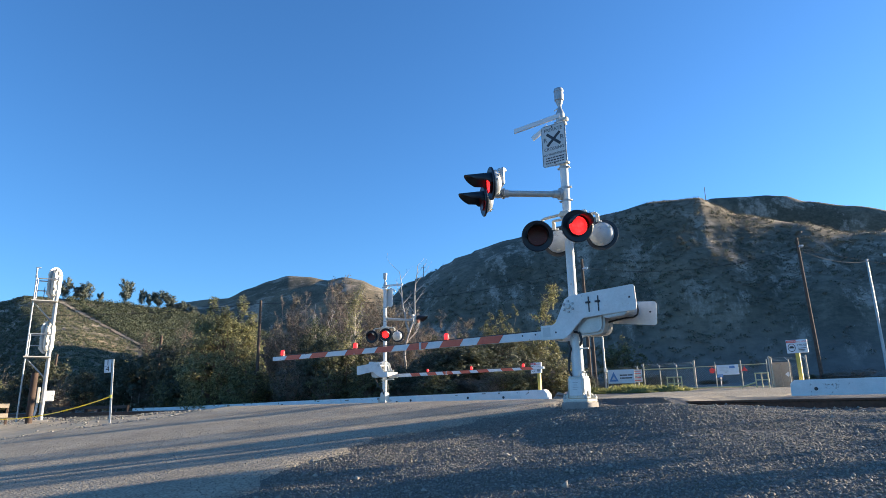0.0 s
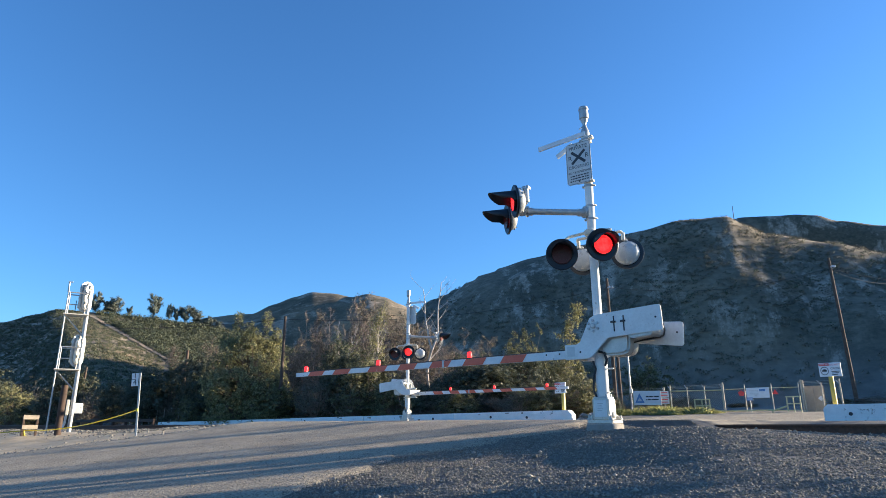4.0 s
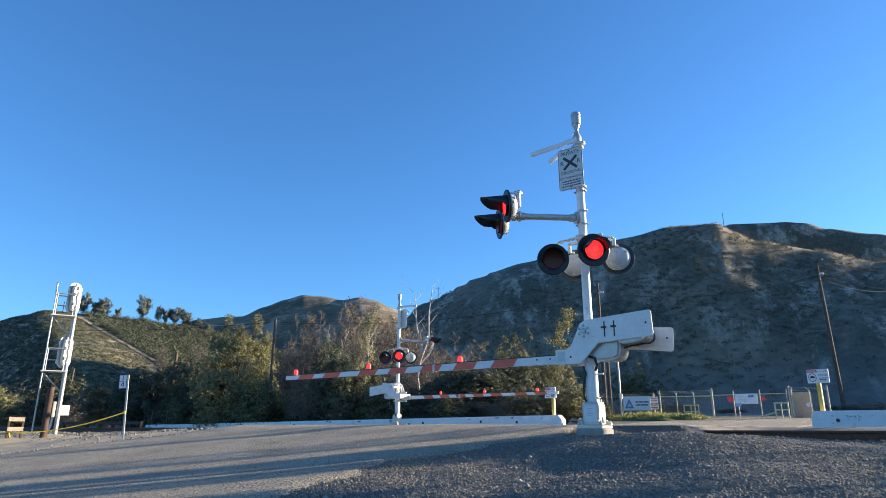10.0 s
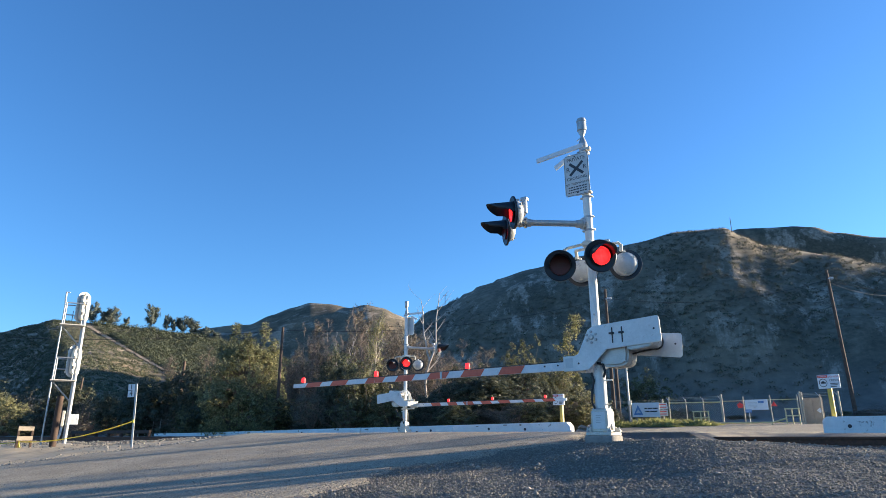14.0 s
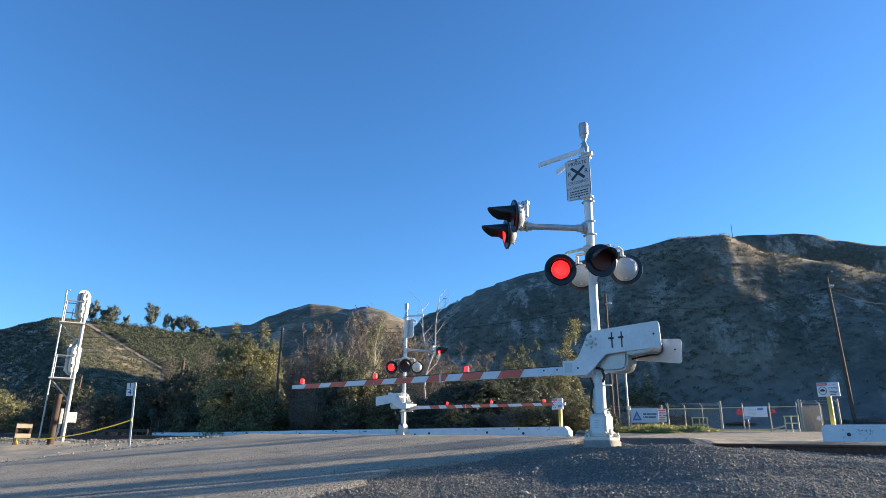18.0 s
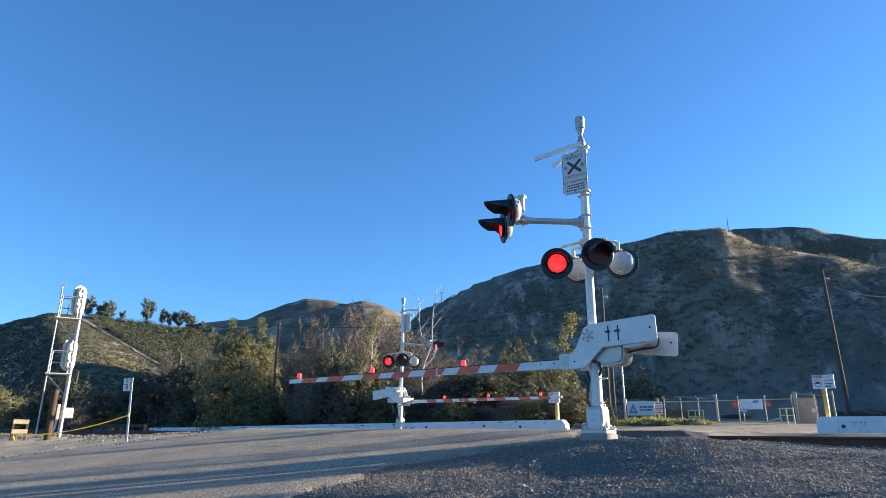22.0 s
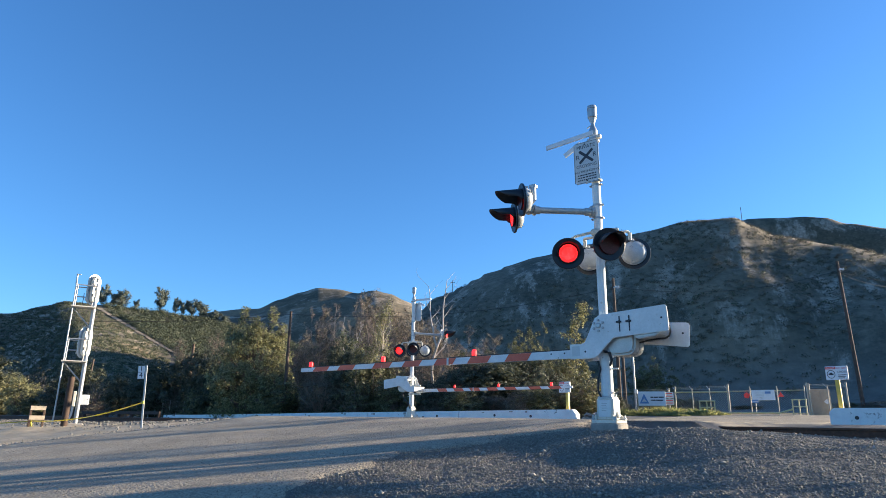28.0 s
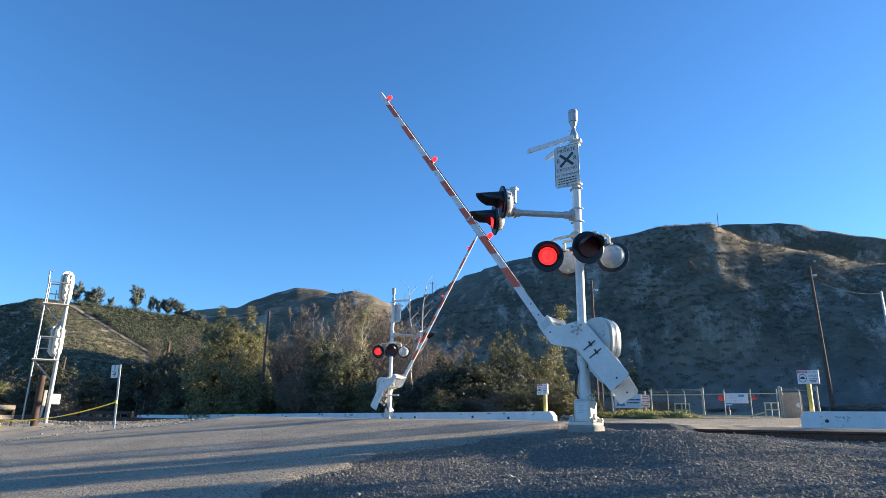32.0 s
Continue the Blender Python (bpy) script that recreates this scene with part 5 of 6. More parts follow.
def pipe_barrier(name, x, y, rz, L, H, label):
    z = stand(x, y)
    s = thing(name, label, "pipe barrier", pose(x, y, z, 0, 0, rz))
    for px in (0, L * 0.48, L):
        bm = bmesh.new()
        add_tube(bm, (px, 0, -0.1), (px, 0, H), 0.035, seg=8)
        part("post", bm, M_PIPEYELLOW, s)
    for pz in (H - 0.02, H * 0.55):
        bm = bmesh.new()
        add_tube(bm, (-0.05, 0, pz), (L + 0.05, 0, pz), 0.035, seg=8)
        part("bar", bm, M_PIPEYELLOW, s)


pipe_barrier("pipe_barrier", 15.05, 38.2, -30, 0.82, 0.86, "pale yellow welded pipe barrier by the gate")
pipe_barrier("pipe_barrier", 19.7, 36.6, -40, 0.68, 0.9, "weathered cream pipe barrier guarding a meter")


def low_pipe():
    a = along(2.9)
    bm = bmesh.new()
    add_path(bm, [(0, -1.2, 0.10), (3.4, -1.2, 0.10), (4.1, -1.2, 0.32)], 0.05, 8)
    add_tube(bm, (0.2, -1.2, -0.1), (0.2, -1.2, 0.14), 0.04, seg=8)
    add_tube(bm, (3.3, -1.2, -0.1), (3.3, -1.2, 0.14), 0.04, seg=8)
    tagged(part("ground_pipe", bm, M_PIPEYELLOW, at=pose(a.x, a.y, a.z, 0, 0, UA + 180)), "long pale pipe lying low before the gate", "pipe")


low_pipe()


def shed():
    a = along(8.15, back=0.6)
    s = thing("plywood_screen", "tan plywood screen panel behind the fence", "panel", pose(a.x, a.y, a.z, 0, 0, UA + 180))
    for k in range(2):
        bm = bmesh.new()
        add_box(bm, (-0.25 + k * 0.53, 0.01 * k, 0.74), (0.52, 0.03, 1.48), bevel=0.004)
        part("panel", bm, M_PALEWOOD, s)
    bm = bmesh.new()
    add_box(bm, (0.35, -0.03, 0.75), (0.22, 0.01, 0.22), pose(0.35, 0, 0.75, 0, 45, 0) @ pose(-0.35, 0, -0.75))
    part("diamond_sign", bm, M_SIGNWHITE, s)


shed()


def yard_sign():
    """White fence sign with a blue triangle and unreadable lines."""
    p = (11.95, 40.0)
    z = stand(*p)
    s = thing("yard_sign", "white yard sign with a blue triangle on posts", "sign", pose(p[0], p[1], z, 0, 0, -22))
    for px in (0.25, 1.6):
        bm = bmesh.new()
        add_box(bm, (px, 0.05, 0.6), (0.07, 0.07, 1.6), bevel=0.006)
        part("post", bm, M_PALEWOOD, s)
    bm = bmesh.new()
    add_box(bm, (0.82, 0, 1.02), (1.62, 0.02, 0.86), bevel=0.004)
    b = part("sign_board", bm, M_SIGNWHITE, s)
    bm = bmesh.new()
    add_plate(bm, [(0.08, 0.72), (0.64, 0.72), (0.36, 1.32)], -0.016, -0.012)
    t = part("blue_triangle", bm, M_INKBLUE, b)
    bm = bmesh.new()
    add_plate(bm, [(0.22, 0.83), (0.50, 0.83), (0.36, 1.05)], -0.020, -0.0165)
    part("pale_emblem", bm, M_SIGNGREY, t)
    for k, (w, zz) in enumerate(((0.80, 1.10), (0.76, 0.92))):
        bm = bmesh.new()
        x = 0.74
        for q in (0.17, 0.25, 0.30) if k == 0 else (0.06, 0.20, 0.42):
            add_box(bm, (x + q / 2, -0.014, zz), (q, 0.004, 0.075))
            x += q + 0.03
        part("print_bar", bm, M_INK, b)
    p = (13.75, 40.6)
    z = stand(*p)
    s = thing("yard_notice", "small faded notice boards on the fence", "sign", pose(p[0], p[1], z, 0, 0, -22))
    for x, zz, w, h, m in ((0.3, 1.22, 0.6, 0.40, M_SIGNGREY), (0.3, 0.80, 0.6, 0.36, M_SIGNGREY)):
        bm = bmesh.new()
        add_box(bm, (x, 0, zz), (w, 0.02, h), bevel=0.004)
        b = part("notice_board", bm, m, s)
        for k in range(2):
            bm = bmesh.new()
            add_box(bm, (x, -0.013, zz + 0.1 - 0.16 * k), (w * 0.75, 0.003, 0.05))
            part("print_bar", bm, M_SIGNWHITE if m is M_INKBLUE else M_INKRED, b)
    bm = bmesh.new()
    add_box(bm, (0.3, 0.04, 0.7), (0.06, 0.06, 1.7), bevel=0.005)
    part("post", bm, M_PALEWOOD, s)


yard_sign()


def utility_pole(x, y, top, r, label, arm=True, mat=None, lean=0.0):
    z = stand(x, y)
    p = thing("utility_pole", label, "utility pole", pose(x, y, z, 0, lean, 0), group="timber utility poles")
    H = top - z
    bm = bmesh.new()
    add_tube(bm, (0, 0, -0.3), (0, 0, H), r, r * 0.62, 12)
    part("pole", bm, mat or M_POLEWOOD, p)
    if arm:
        bm = bmesh.new()
        add_box(bm, (0, -0.1, H - 0.75), (0.09, 0.09, 0.11), bevel=0.01)
        add_tube(bm, (0, -0.02, H - 0.9), (0.35, -0.1, H - 0.8), 0.03, seg=6)
        part("bracket", bm, M_GALV, p)
        for k in range(3):
            bm = bmesh.new()
            add_lathe(bm, [(0.05, 0), (0.06, 0.05), (0.035, 0.10), (0.05, 0.14)], pose(0.12 + 0.12 * k, -0.08, H - 0.75), 10)
            part("insulator", bm, M_SIGNWHITE, p)
    return p


utility_pole(31.1, 48.0, 14.1, 0.155, "tall brown timber utility pole behind the barrier", lean=-1.3)
utility_pole(12.18, 45.0, 11.8, 0.15, "slim brown timber pole carrying a wire")
utility_pole(13.65, 49.0, 8.2, 0.16, "short brown timber pole near the fence", arm=False)
utility_pole(-10.6, 41.5, 8.4, 0.13, "weathered brown timber pole among the trees", arm=False)
utility_pole(-25.4, 62.0, 8.5, 0.2, "old timber pole on the brushy slope", arm=False, lean=1.0)
utility_pole(-35.3, 62.0, 6.9, 0.15, "leaning weathered timber stake behind the signal", arm=False, lean=2.5)


def grey_pole():
    x, y = 12.2, 41.4
    z = stand(x, y)
    p = thing("steel_pole", "thin grey steel pole beside the yard sign", "pole", pose(x, y, z))
    bm = bmesh.new()
    add_tube(bm, (0, 0, -0.2), (0, 0, 6.7 - z), 0.075, 0.06, 12)
    part("shaft", bm, M_GALV, p)
    bm = bmesh.new()
    add_box(bm, (0.0, -0.09, 1.5), (0.22, 0.14, 0.3), bevel=0.02)
    part("meter_box", bm, M_DRUM, p)


grey_pole()


def yard_lamp():
    x, y = 41.7, 55.0
    z = stand(x, y)
    p = thing("yard_lamp", "tall grey steel yard lamp pole with a floodlight", "lamp post", pose(x, y, z))
    H = 13.8 - z
    bm = bmesh.new()
    add_tube(bm, (0, 0, -0.2), (0, 0, H), 0.15, 0.09, 12)
    part("shaft", bm, M_GALV, p)
    bm = bmesh.new()
    add_box(bm, (0.15, -0.1, H + 0.12), (0.5, 0.4, 0.26), pose(0, 0, 0, 12, 0, 0), bevel=0.03)
    part("floodlight", bm, M_CREAM, p)


yard_lamp()


def wires():
    """Sagging wires between the poles."""
    runs = [((12.2, 44.9, 11.1), (30.5, 47.9, 13.2), 0.9), ((30.5, 47.9, 13.2), (41.7, 54.9, 13.6), 0.5), ((30.5, 47.9, 13.2), (75, 60, 13.0), 1.2), ((12.2, 44.9, 11.1), (-10.6, 41.4, 8.2), 0.9), ((-10.6, 41.4, 8.2), (-42, 38, 9.0), 1.2)]
    for a, b, sag in runs:
        a, b = Vector(a), Vector(b)
        bm = bmesh.new()
        pts = [a.lerp(b, k / 20) - Vector((0, 0, sag * 4 * (k / 20) * (1 - k / 20))) for k in range(21)]
        rings = []
        for p in pts:
            rings.append([bm.verts.new(p + Vector((0.0, 0.013 * math.cos(q), 0.013 * math.sin(q)))) for q in (0, 1.57, 3.14, 4.71)])
        for A, B in zip(rings, rings[1:]):
            for q in range(4):
                bm.faces.new((A[q], A[(q + 1) % 4], B[(q + 1) % 4], B[q]))
        tagged(part("overhead_wire", bm, M_RUBBER), "thin black overhead wire sagging between poles", "wire", group="overhead wires")


wires()


def skyline_mast(az, r, h, arm, label):
    x, y = r * math.sin(radians(az)), r * math.cos(radians(az))
    p = thing("ridge_pole", label, "utility pole", pose(x, y, stand(x, y)), group="poles on the ridges")
    bm = bmesh.new()
    add_tube(bm, (0, 0, -3), (0, 0, h), 0.0005 * r + 0.02, 0.0004 * r, 8)
    part("pole", bm, M_POLEWOOD, p)
    if arm:
        bm = bmesh.new()
        add_box(bm, (0, 0, h - 0.7), (r * 0.0075, r * 0.0005, r * 0.0006))
        part("crossbar", bm, M_POLEWOOD, p)


for az, back, h, arm in ((26.3, 0, 4.3, False), (16.2, 0, 2.9, False), (0.4, 0, 3.9, True), (-4.6, 480, 19, True), (35.0, 180, 5.5, True), (-30.9, 0, 6.5, False)):
    skyline_mast(az, table(DIST_NEAR, az) + back - 3, h, arm, "thin dark pole standing on the ridge line")

# ---- plants ----
RNG = np.random.RandomState(7)


def leaf_quads(centres, radius, per, size, flat=0.75, core=None):
    """Many small leaf quads in clumps round the centres, most of them facing outward and up."""
    c = np.repeat(np.asarray(centres, float), per, axis=0)
    n = len(c)
    out = RNG.normal(size=(n, 3))
    out /= np.linalg.norm(out, axis=1)[:, None] + 1e-9
    off = out * (RNG.rand(n, 1) ** 0.5) * radius
    off[:, 2] *= flat
    face = out * 0.8 + RNG.normal(size=(n, 3)) * 0.42
    face[:, 2] += 0.3
    if core is not None:
        away = c - np.asarray(core, float)
        face += 0.7 * away / (np.linalg.norm(away, axis=1)[:, None] + 1e-6)
    face /= np.linalg.norm(face, axis=1)[:, None] + 1e-9
    c = c + off
    a = np.cross(face, RNG.normal(size=(n, 3)))
    a /= np.linalg.norm(a, axis=1)[:, None] + 1e-9
    b = np.cross(face, a)
    s = size * (0.6 + 0.8 * RNG.rand(n, 1))
    a, b = a * s, b * s * 0.55
    return np.stack([c - a, c + b, c + a, c - b], 1).reshape(-1, 3)


def leaf_mesh(name, v, mat, parent):
    n = len(v) // 4
    me = bpy.data.meshes.new(name)
    me.vertices.add(len(v))
    me.vertices.foreach_set("co", v.astype(np.float32).ravel())
    me.loops.add(n * 4)
    me.loops.foreach_set("vertex_index", np.arange(n * 4, dtype=np.int32))
    me.polygons.add(n)
    me.polygons.foreach_set("loop_start", np.arange(0, n * 4, 4, dtype=np.int32))
    me.update(calc_edges=True)
    me.materials.append(mat)
    ob = new(name, me)
    ob.parent = parent
    return ob


def tube_soup(name, segs, mat, parent, sides=5):
    verts, faces = [], []
    for p, q, r0, r1 in segs:
        turn = (q - p).to_track_quat("Z", "Y").to_matrix()
        i = len(verts)
        for c, r in ((p, r0), (q, r1)):
            for k in range(sides):
                a = 2 * math.pi * k / sides
                verts.append(tuple(c + turn @ Vector((math.cos(a) * r, math.sin(a) * r, 0))))
        for k in range(sides):
            faces.append((i + k, i + (k + 1) % sides, i + sides + (k + 1) % sides, i + sides + k))
    return soup(name, verts, faces, mat, parent)


def branchy(seed, h, w, leaves, bark, leaf_size, per, label, leaders=1, side=26, slant=0.7, shape="cone", clump=0.16, wander=0.08, bare=0.06, name="tree", category="tree", fan=0.35, thick=0.016):
    """A plant with one or more leaders from one foot, side branches along them and fine twigs on those; leaves sit along the twigs."""
    rnd = random.Random(seed)
    t = thing(name, label, category)
    segs, tips = [], []

    def run(p, d, length, r0, r1, steps, bend, lift):
        pts = [p.copy()]
        for k in range(steps):
            q = pts[-1] + d * (length / steps)
            segs.append((pts[-1], q, mix(r0, r1, k / steps), mix(r0, r1, (k + 1) / steps)))
            pts.append(q)
            d = (d + Vector((rnd.gauss(0, bend), rnd.gauss(0, bend), lift + rnd.gauss(0, bend * 0.6)))).normalized()
        return pts, d

    for k in range(leaders):
        a = 6.283 * (k + rnd.uniform(-.3, .3)) / leaders
        lean = fan * rnd.uniform(0.5, 1.0) if leaders > 1 else 0.03
        top = h * (1.0 if k == 0 else rnd.uniform(0.72, 0.97))
        stem, _ = run(Vector((0, 0, -0.1)), Vector((math.cos(a) * lean, math.sin(a) * lean, 1)).normalized(), top / max(0.7, math.sqrt(1 - lean * lean * 0.8)), thick * h / leaders ** 0.4, 0.004 * h / 4, 10, wander, 0.04)
        for j in range(side):
            f = bare + (1 - bare) * ((j + rnd.random()) / side) ** 0.9
            e = min(9.999, f * 10)
            p = stem[int(e)].lerp(stem[int(e) + 1], e - int(e))
            reach = {"cone": (1 - f) ** 1.1 * 0.95 + 0.06, "round": math.sqrt(max(0.02, 1 - (1.65 * f - 0.85) ** 2)), "upright": 0.75 - 0.45 * f}[shape]
            reach *= w / 2 * rnd.uniform(0.55, 1.12) / (1.0 if leaders == 1 else 1.0 + fan)
            b = rnd.uniform(0, 6.283)
            d = Vector((math.cos(b), math.sin(b), slant * rnd.uniform(0.5, 1.4))).normalized()
            limb, dd = run(p, d, reach * 1.1, 0.0035 * h * (0.4 + reach / w), 0.004 * h / 4, 4, 0.16, 0.06)
            tips += limb[2:]
            for m in range(4):
                s0 = limb[rnd.choice((1, 2, 3, 4))]
                b2 = rnd.uniform(0, 6.283)
                d2 = (dd + 0.9 * Vector((math.cos(b2), math.sin(b2), rnd.gauss(0.2, 0.5)))).normalized()
                twig, d3 = run(s0, d2, reach * rnd.uniform(0.25, 0.5) + 0.05 * h / 4, 0.006 * h / 4, 0.003 * h / 4, 2, 0.25, 0.02)
                tips += twig[1:]
                fork, _ = run(twig[1], (d3 + Vector((rnd.gauss(0, .6), rnd.gauss(0, .6), 0.2))).normalized(), reach * 0.22 + 0.04, 0.004 * h / 4, 0.002 * h / 4, 1, 0.2, 0)
                tips.append(fork[1])
    zs = max(p.z for p in tips)
    ws = sorted(math.hypot(p.x, p.y) for p in tips)[int(len(tips) * 0.96)]
    kz, kw = h / zs, w / 2 / ws
    S = lambda p: Vector((p.x * kw, p.y * kw, p.z * kz))
    tube_soup("trunk", [(S(p), S(q), r0, r1) for p, q, r0, r1 in segs], bark, t, 4)
    if per:
        v = leaf_quads([tuple(S(p)) for p in tips], clump, per, leaf_size, 1.0, (0, 0, h * 0.4))
        leaf_mesh("crown", v, leaves, t)
    return t


def shrub(seed, h, w, leaves, bark, leaf_size, per, label, name, clumps=420, clump=0.17, gaps=0.25, twigs=60):
    """A bush leafy down to the ground: a rough dome of leaf clumps on twigs from one foot."""
    rnd = random.Random(seed)
    t = thing(name, label, "bush" if "bush" in name else "tree")
    segs, tips = [], []
    off = Vector((seed * 3.1, seed * 1.7, seed * 0.9))
    while len(tips) < clumps:
        d = Vector((rnd.gauss(0, 1), rnd.gauss(0, 1), rnd.gauss(0.25, 0.8))).normalized()
        lump = 0.74 + 0.55 * noise.fractal(d * 1.9 + off, 1.0, 2.1, 3)
        q = lump * rnd.uniform(0.45, 1.0) ** 0.55
        if rnd.random() < 0.06:
            q *= rnd.uniform(1.05, 1.25)
        p = Vector((d.x * q * w / 2, d.y * q * w / 2, h * 0.40 + d.z * q * h * 0.60))
        if p.z < 0.05 or noise.noise(p * 1.6 + off) < -0.35 + gaps * rnd.random():
            continue
        tips.append(p)
        if len(segs) < twigs * 2:
            m = p * 0.55 + Vector((rnd.gauss(0, .08), rnd.gauss(0, .08), 0.1))
            segs += [(Vector((0, 0, -0.08)), m, 0.02, 0.012), (m, p * 1.04, 0.012, 0.003)]
    tube_soup("trunk", segs, bark, t, 4)
    leaf_mesh("crown", leaf_quads([tuple(p) for p in tips], clump, per, leaf_size, 0.9, (0, 0, h * 0.35)), leaves, t)
    return t


def place(x, y, sx=1.0, sz=1.0, rz=0.0):
    m = pose(x, y, stand(x, y) - 0.05, 0, 0, rz) @ Matrix.Diagonal((sx, sx, sz, 1))
    return m


PLANTS = {}


def template(kind, s):
    """One of two growths of a kind, 4 m high and 3 m wide; placed ones are turned and sized copies."""
    if (kind, s) in PLANTS:
        return PLANTS[(kind, s)]
    seed = sum(map(ord, kind)) * 7 + s
    if kind == "D":
        t = shrub(seed, 4, 3.4, L_DARK, M_BARK, 0.06, 20, "dense brush tree, leaves dark green to look shaded", "brush_tree", 520, 0.18)
    elif kind == "O":
        t = shrub(seed, 4, 3.4, L_OLIVE, M_BARK, 0.055, 19, "dense olive green bush on the bank", "bush", 480, 0.17)
    elif kind == "G":
        t = shrub(seed, 4, 3.6, L_GREY, M_TWIG, 0.042, 11, "grey-green scrubby bush with bare twigs", "scrub_bush", 520, 0.16, 0.5, 160)
    elif kind == "B":
        t = branchy(seed, 4, 2.9, L_DRYTREE, M_TWIG, 0.036, 6, "half-bare tree with dry brown leaves", 4, 20, 0.8, "round", 0.13, 0.12, 0.12, "dry_tree", "tree", 0.4)
    elif kind == "T":
        t = branchy(seed, 4, 3.0, L_DRYTREE, M_TWIG, 0.028, 1, "bare twiggy tree, grey-brown and leafless", 6, 15, 1.0, "upright", 0.10, 0.14, 0.15, "bare_tree", "tree", 0.45)
    elif kind == "F":
        t = shrub(seed, 4, 3.2, L_GREEN, M_BARK, 0.055, 17, "yellow-green leafy bush catching the sun", "bush", 420, 0.17)
    PLANTS[(kind, s)] = t
    return t


FIRST = {}


def plant(x, y, h, w, kind):
    n = x * NX + y * NY
    k = max(1.0, 26.4 / n) * (1.2 if kind in "BT" and x < 3 else 1.0)
    x, y, h, w = x * k, y * k, h * k, w * k
    g = stand(x, y)
    h += 1.55 - g + (k - 1) * 0.2
    if h < 0.5:
        return
    i = random.randrange(2)
    t = template(kind, i)
    m = place(x, y, w * 1.25 / 3.2, h * 1.1 / 4.0, random.uniform(0, 360))
    if (kind, i) not in FIRST:
        FIRST[(kind, i)] = True
        t.matrix_basis = m
    else:
        c = copy_thing(t, Matrix.Identity(4))
        c.matrix_basis = m


# x, y, height, width, kind
for row in ((-16.1, 38.0, 3.7, 3.7, 'D'), (-20.5, 44.0, 3.7, 3.1, 'D'), (-14.8, 40.0, 4.4, 3.0, 'D'), (-21.3, 42.0, 2.6, 2.6, 'D'), (-22.3, 58.0, 7.2, 4.6, 'B'), (-9.5, 46.0, 7.3, 3.6, 'T'),
            (-7.1, 48.0, 8.8, 4.6, 'B'), (-4.3, 50.0, 9.2, 4.8, 'B'), (-4.6, 38.0, 4.1, 3.3, 'O'), (-7.0, 36.0, 3.1, 3.0, 'G'), (-7.1, 42.0, 5.2, 2.6, 'D'), (0.0, 43.0, 5.7, 4.1, 'T'),
            (2.0, 47.0, 5.8, 3.3, 'B'), (2.2, 36.0, 3.3, 4.3, 'D'), (5.2, 42.0, 5.9, 2.9, 'O')):
    plant(*row)
for row in ((5.3, 34.0, 2.2, 2.8, 'D'), (8.4, 44.0, 4.5, 3.7, 'O'), (8.3, 37.0, 2.5, 2.3, 'D'), (19.2, 60.0, 5.7, 4.5, 'O'), (-2.5, 34.0, 2.2, 2.7, 'O'), (-8.6, 33.0, 1.9, 2.9, 'O'),
            (-27.7, 46.0, 2.8, 2.8, 'G'), (-26.9, 40.0, 2.4, 2.1, 'F'), (-33.2, 60.0, 3.2, 3.9, 'G'), (-30.4, 42.0, 2.9, 3.7, 'O'), (-0.1, 35.0, 2.4, 2.6, 'D'), (-4.9, 34.0, 2.0, 2.6, 'G')):
    plant(*row)
for row in ((-13.9, 35.0, 1.7, 2.4, 'G'), (-13.4, 40.0, 3.6, 2.4, 'D'), (-10.2, 44.0, 4.8, 3.1, 'B'), (3.8, 38.0, 2.8, 3.0, 'D'), (-32.9, 52.0, 2.1, 3.6, 'O'), (-1.6, 46.0, 6.7, 3.2, 'T'),
            (-4.8, 44.0, 6.4, 3.1, 'T'), (11.6, 45.0, 1.9, 2.0, 'D'), (-12.2, 37.0, 2.6, 2.6, 'O'), (-18.2, 40.0, 2.6, 3.0, 'D'), (6.9, 35.5, 2.4, 2.6, 'G'), (-7.9, 45.0, 7.2, 4.0, 'T'), (-5.8, 46.0, 8.2, 4.0, 'T'), (-2.9, 47.0, 8.0, 4.0, 'B'), (-8.6, 43.0, 5.8, 3.4, 'B'), (1.0, 45.0, 6.0, 3.5, 'T'), (-0.6, 42.0, 5.0, 3.2, 'B'), (-6.0, 43.0, 5.6, 3.4, 'B'), (-11.8, 46.0, 5.0, 4.0, 'B'), (1.0, 33.0, 1.5, 2.4, 'O'), (-6.0, 39.5, 4.6, 3.0, 'D'), (-2.6, 40.5, 4.4, 3.0, 'G')):
    plant(*row)


# an understorey of low bushes closing the foot of the trees
for k in range(58):
    u = 13.2 + k * 0.58 + random.uniform(-0.3, 0.3)
    x, y = xy(u, 26.6 + random.uniform(0.2, 2.4))
    plant(x, y, random.uniform(1.0, 2.5), random.uniform(1.8, 2.9), random.choice("GODGOB" if u < 30 else "GDDGO"))


# scrub along the foot of the hill behind the yard fence
rnd_scrub = random.Random(21)
for k in range(34):
    az, r = rnd_scrub.uniform(14.0, 41.0), rnd_scrub.uniform(56, 96)
    plant(r * math.sin(radians(az)), r * math.cos(radians(az)), rnd_scrub.uniform(0.8, 2.6), rnd_scrub.uniform(2.4, 4.8), rnd_scrub.choice("GODGFG"))


# dark-leaved trees over the lower slopes behind the railway signal, darkening the shaded hillside
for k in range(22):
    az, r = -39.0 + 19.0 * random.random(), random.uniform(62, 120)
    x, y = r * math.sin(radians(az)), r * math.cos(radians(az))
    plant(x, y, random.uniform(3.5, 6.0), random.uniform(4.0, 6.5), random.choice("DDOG"))


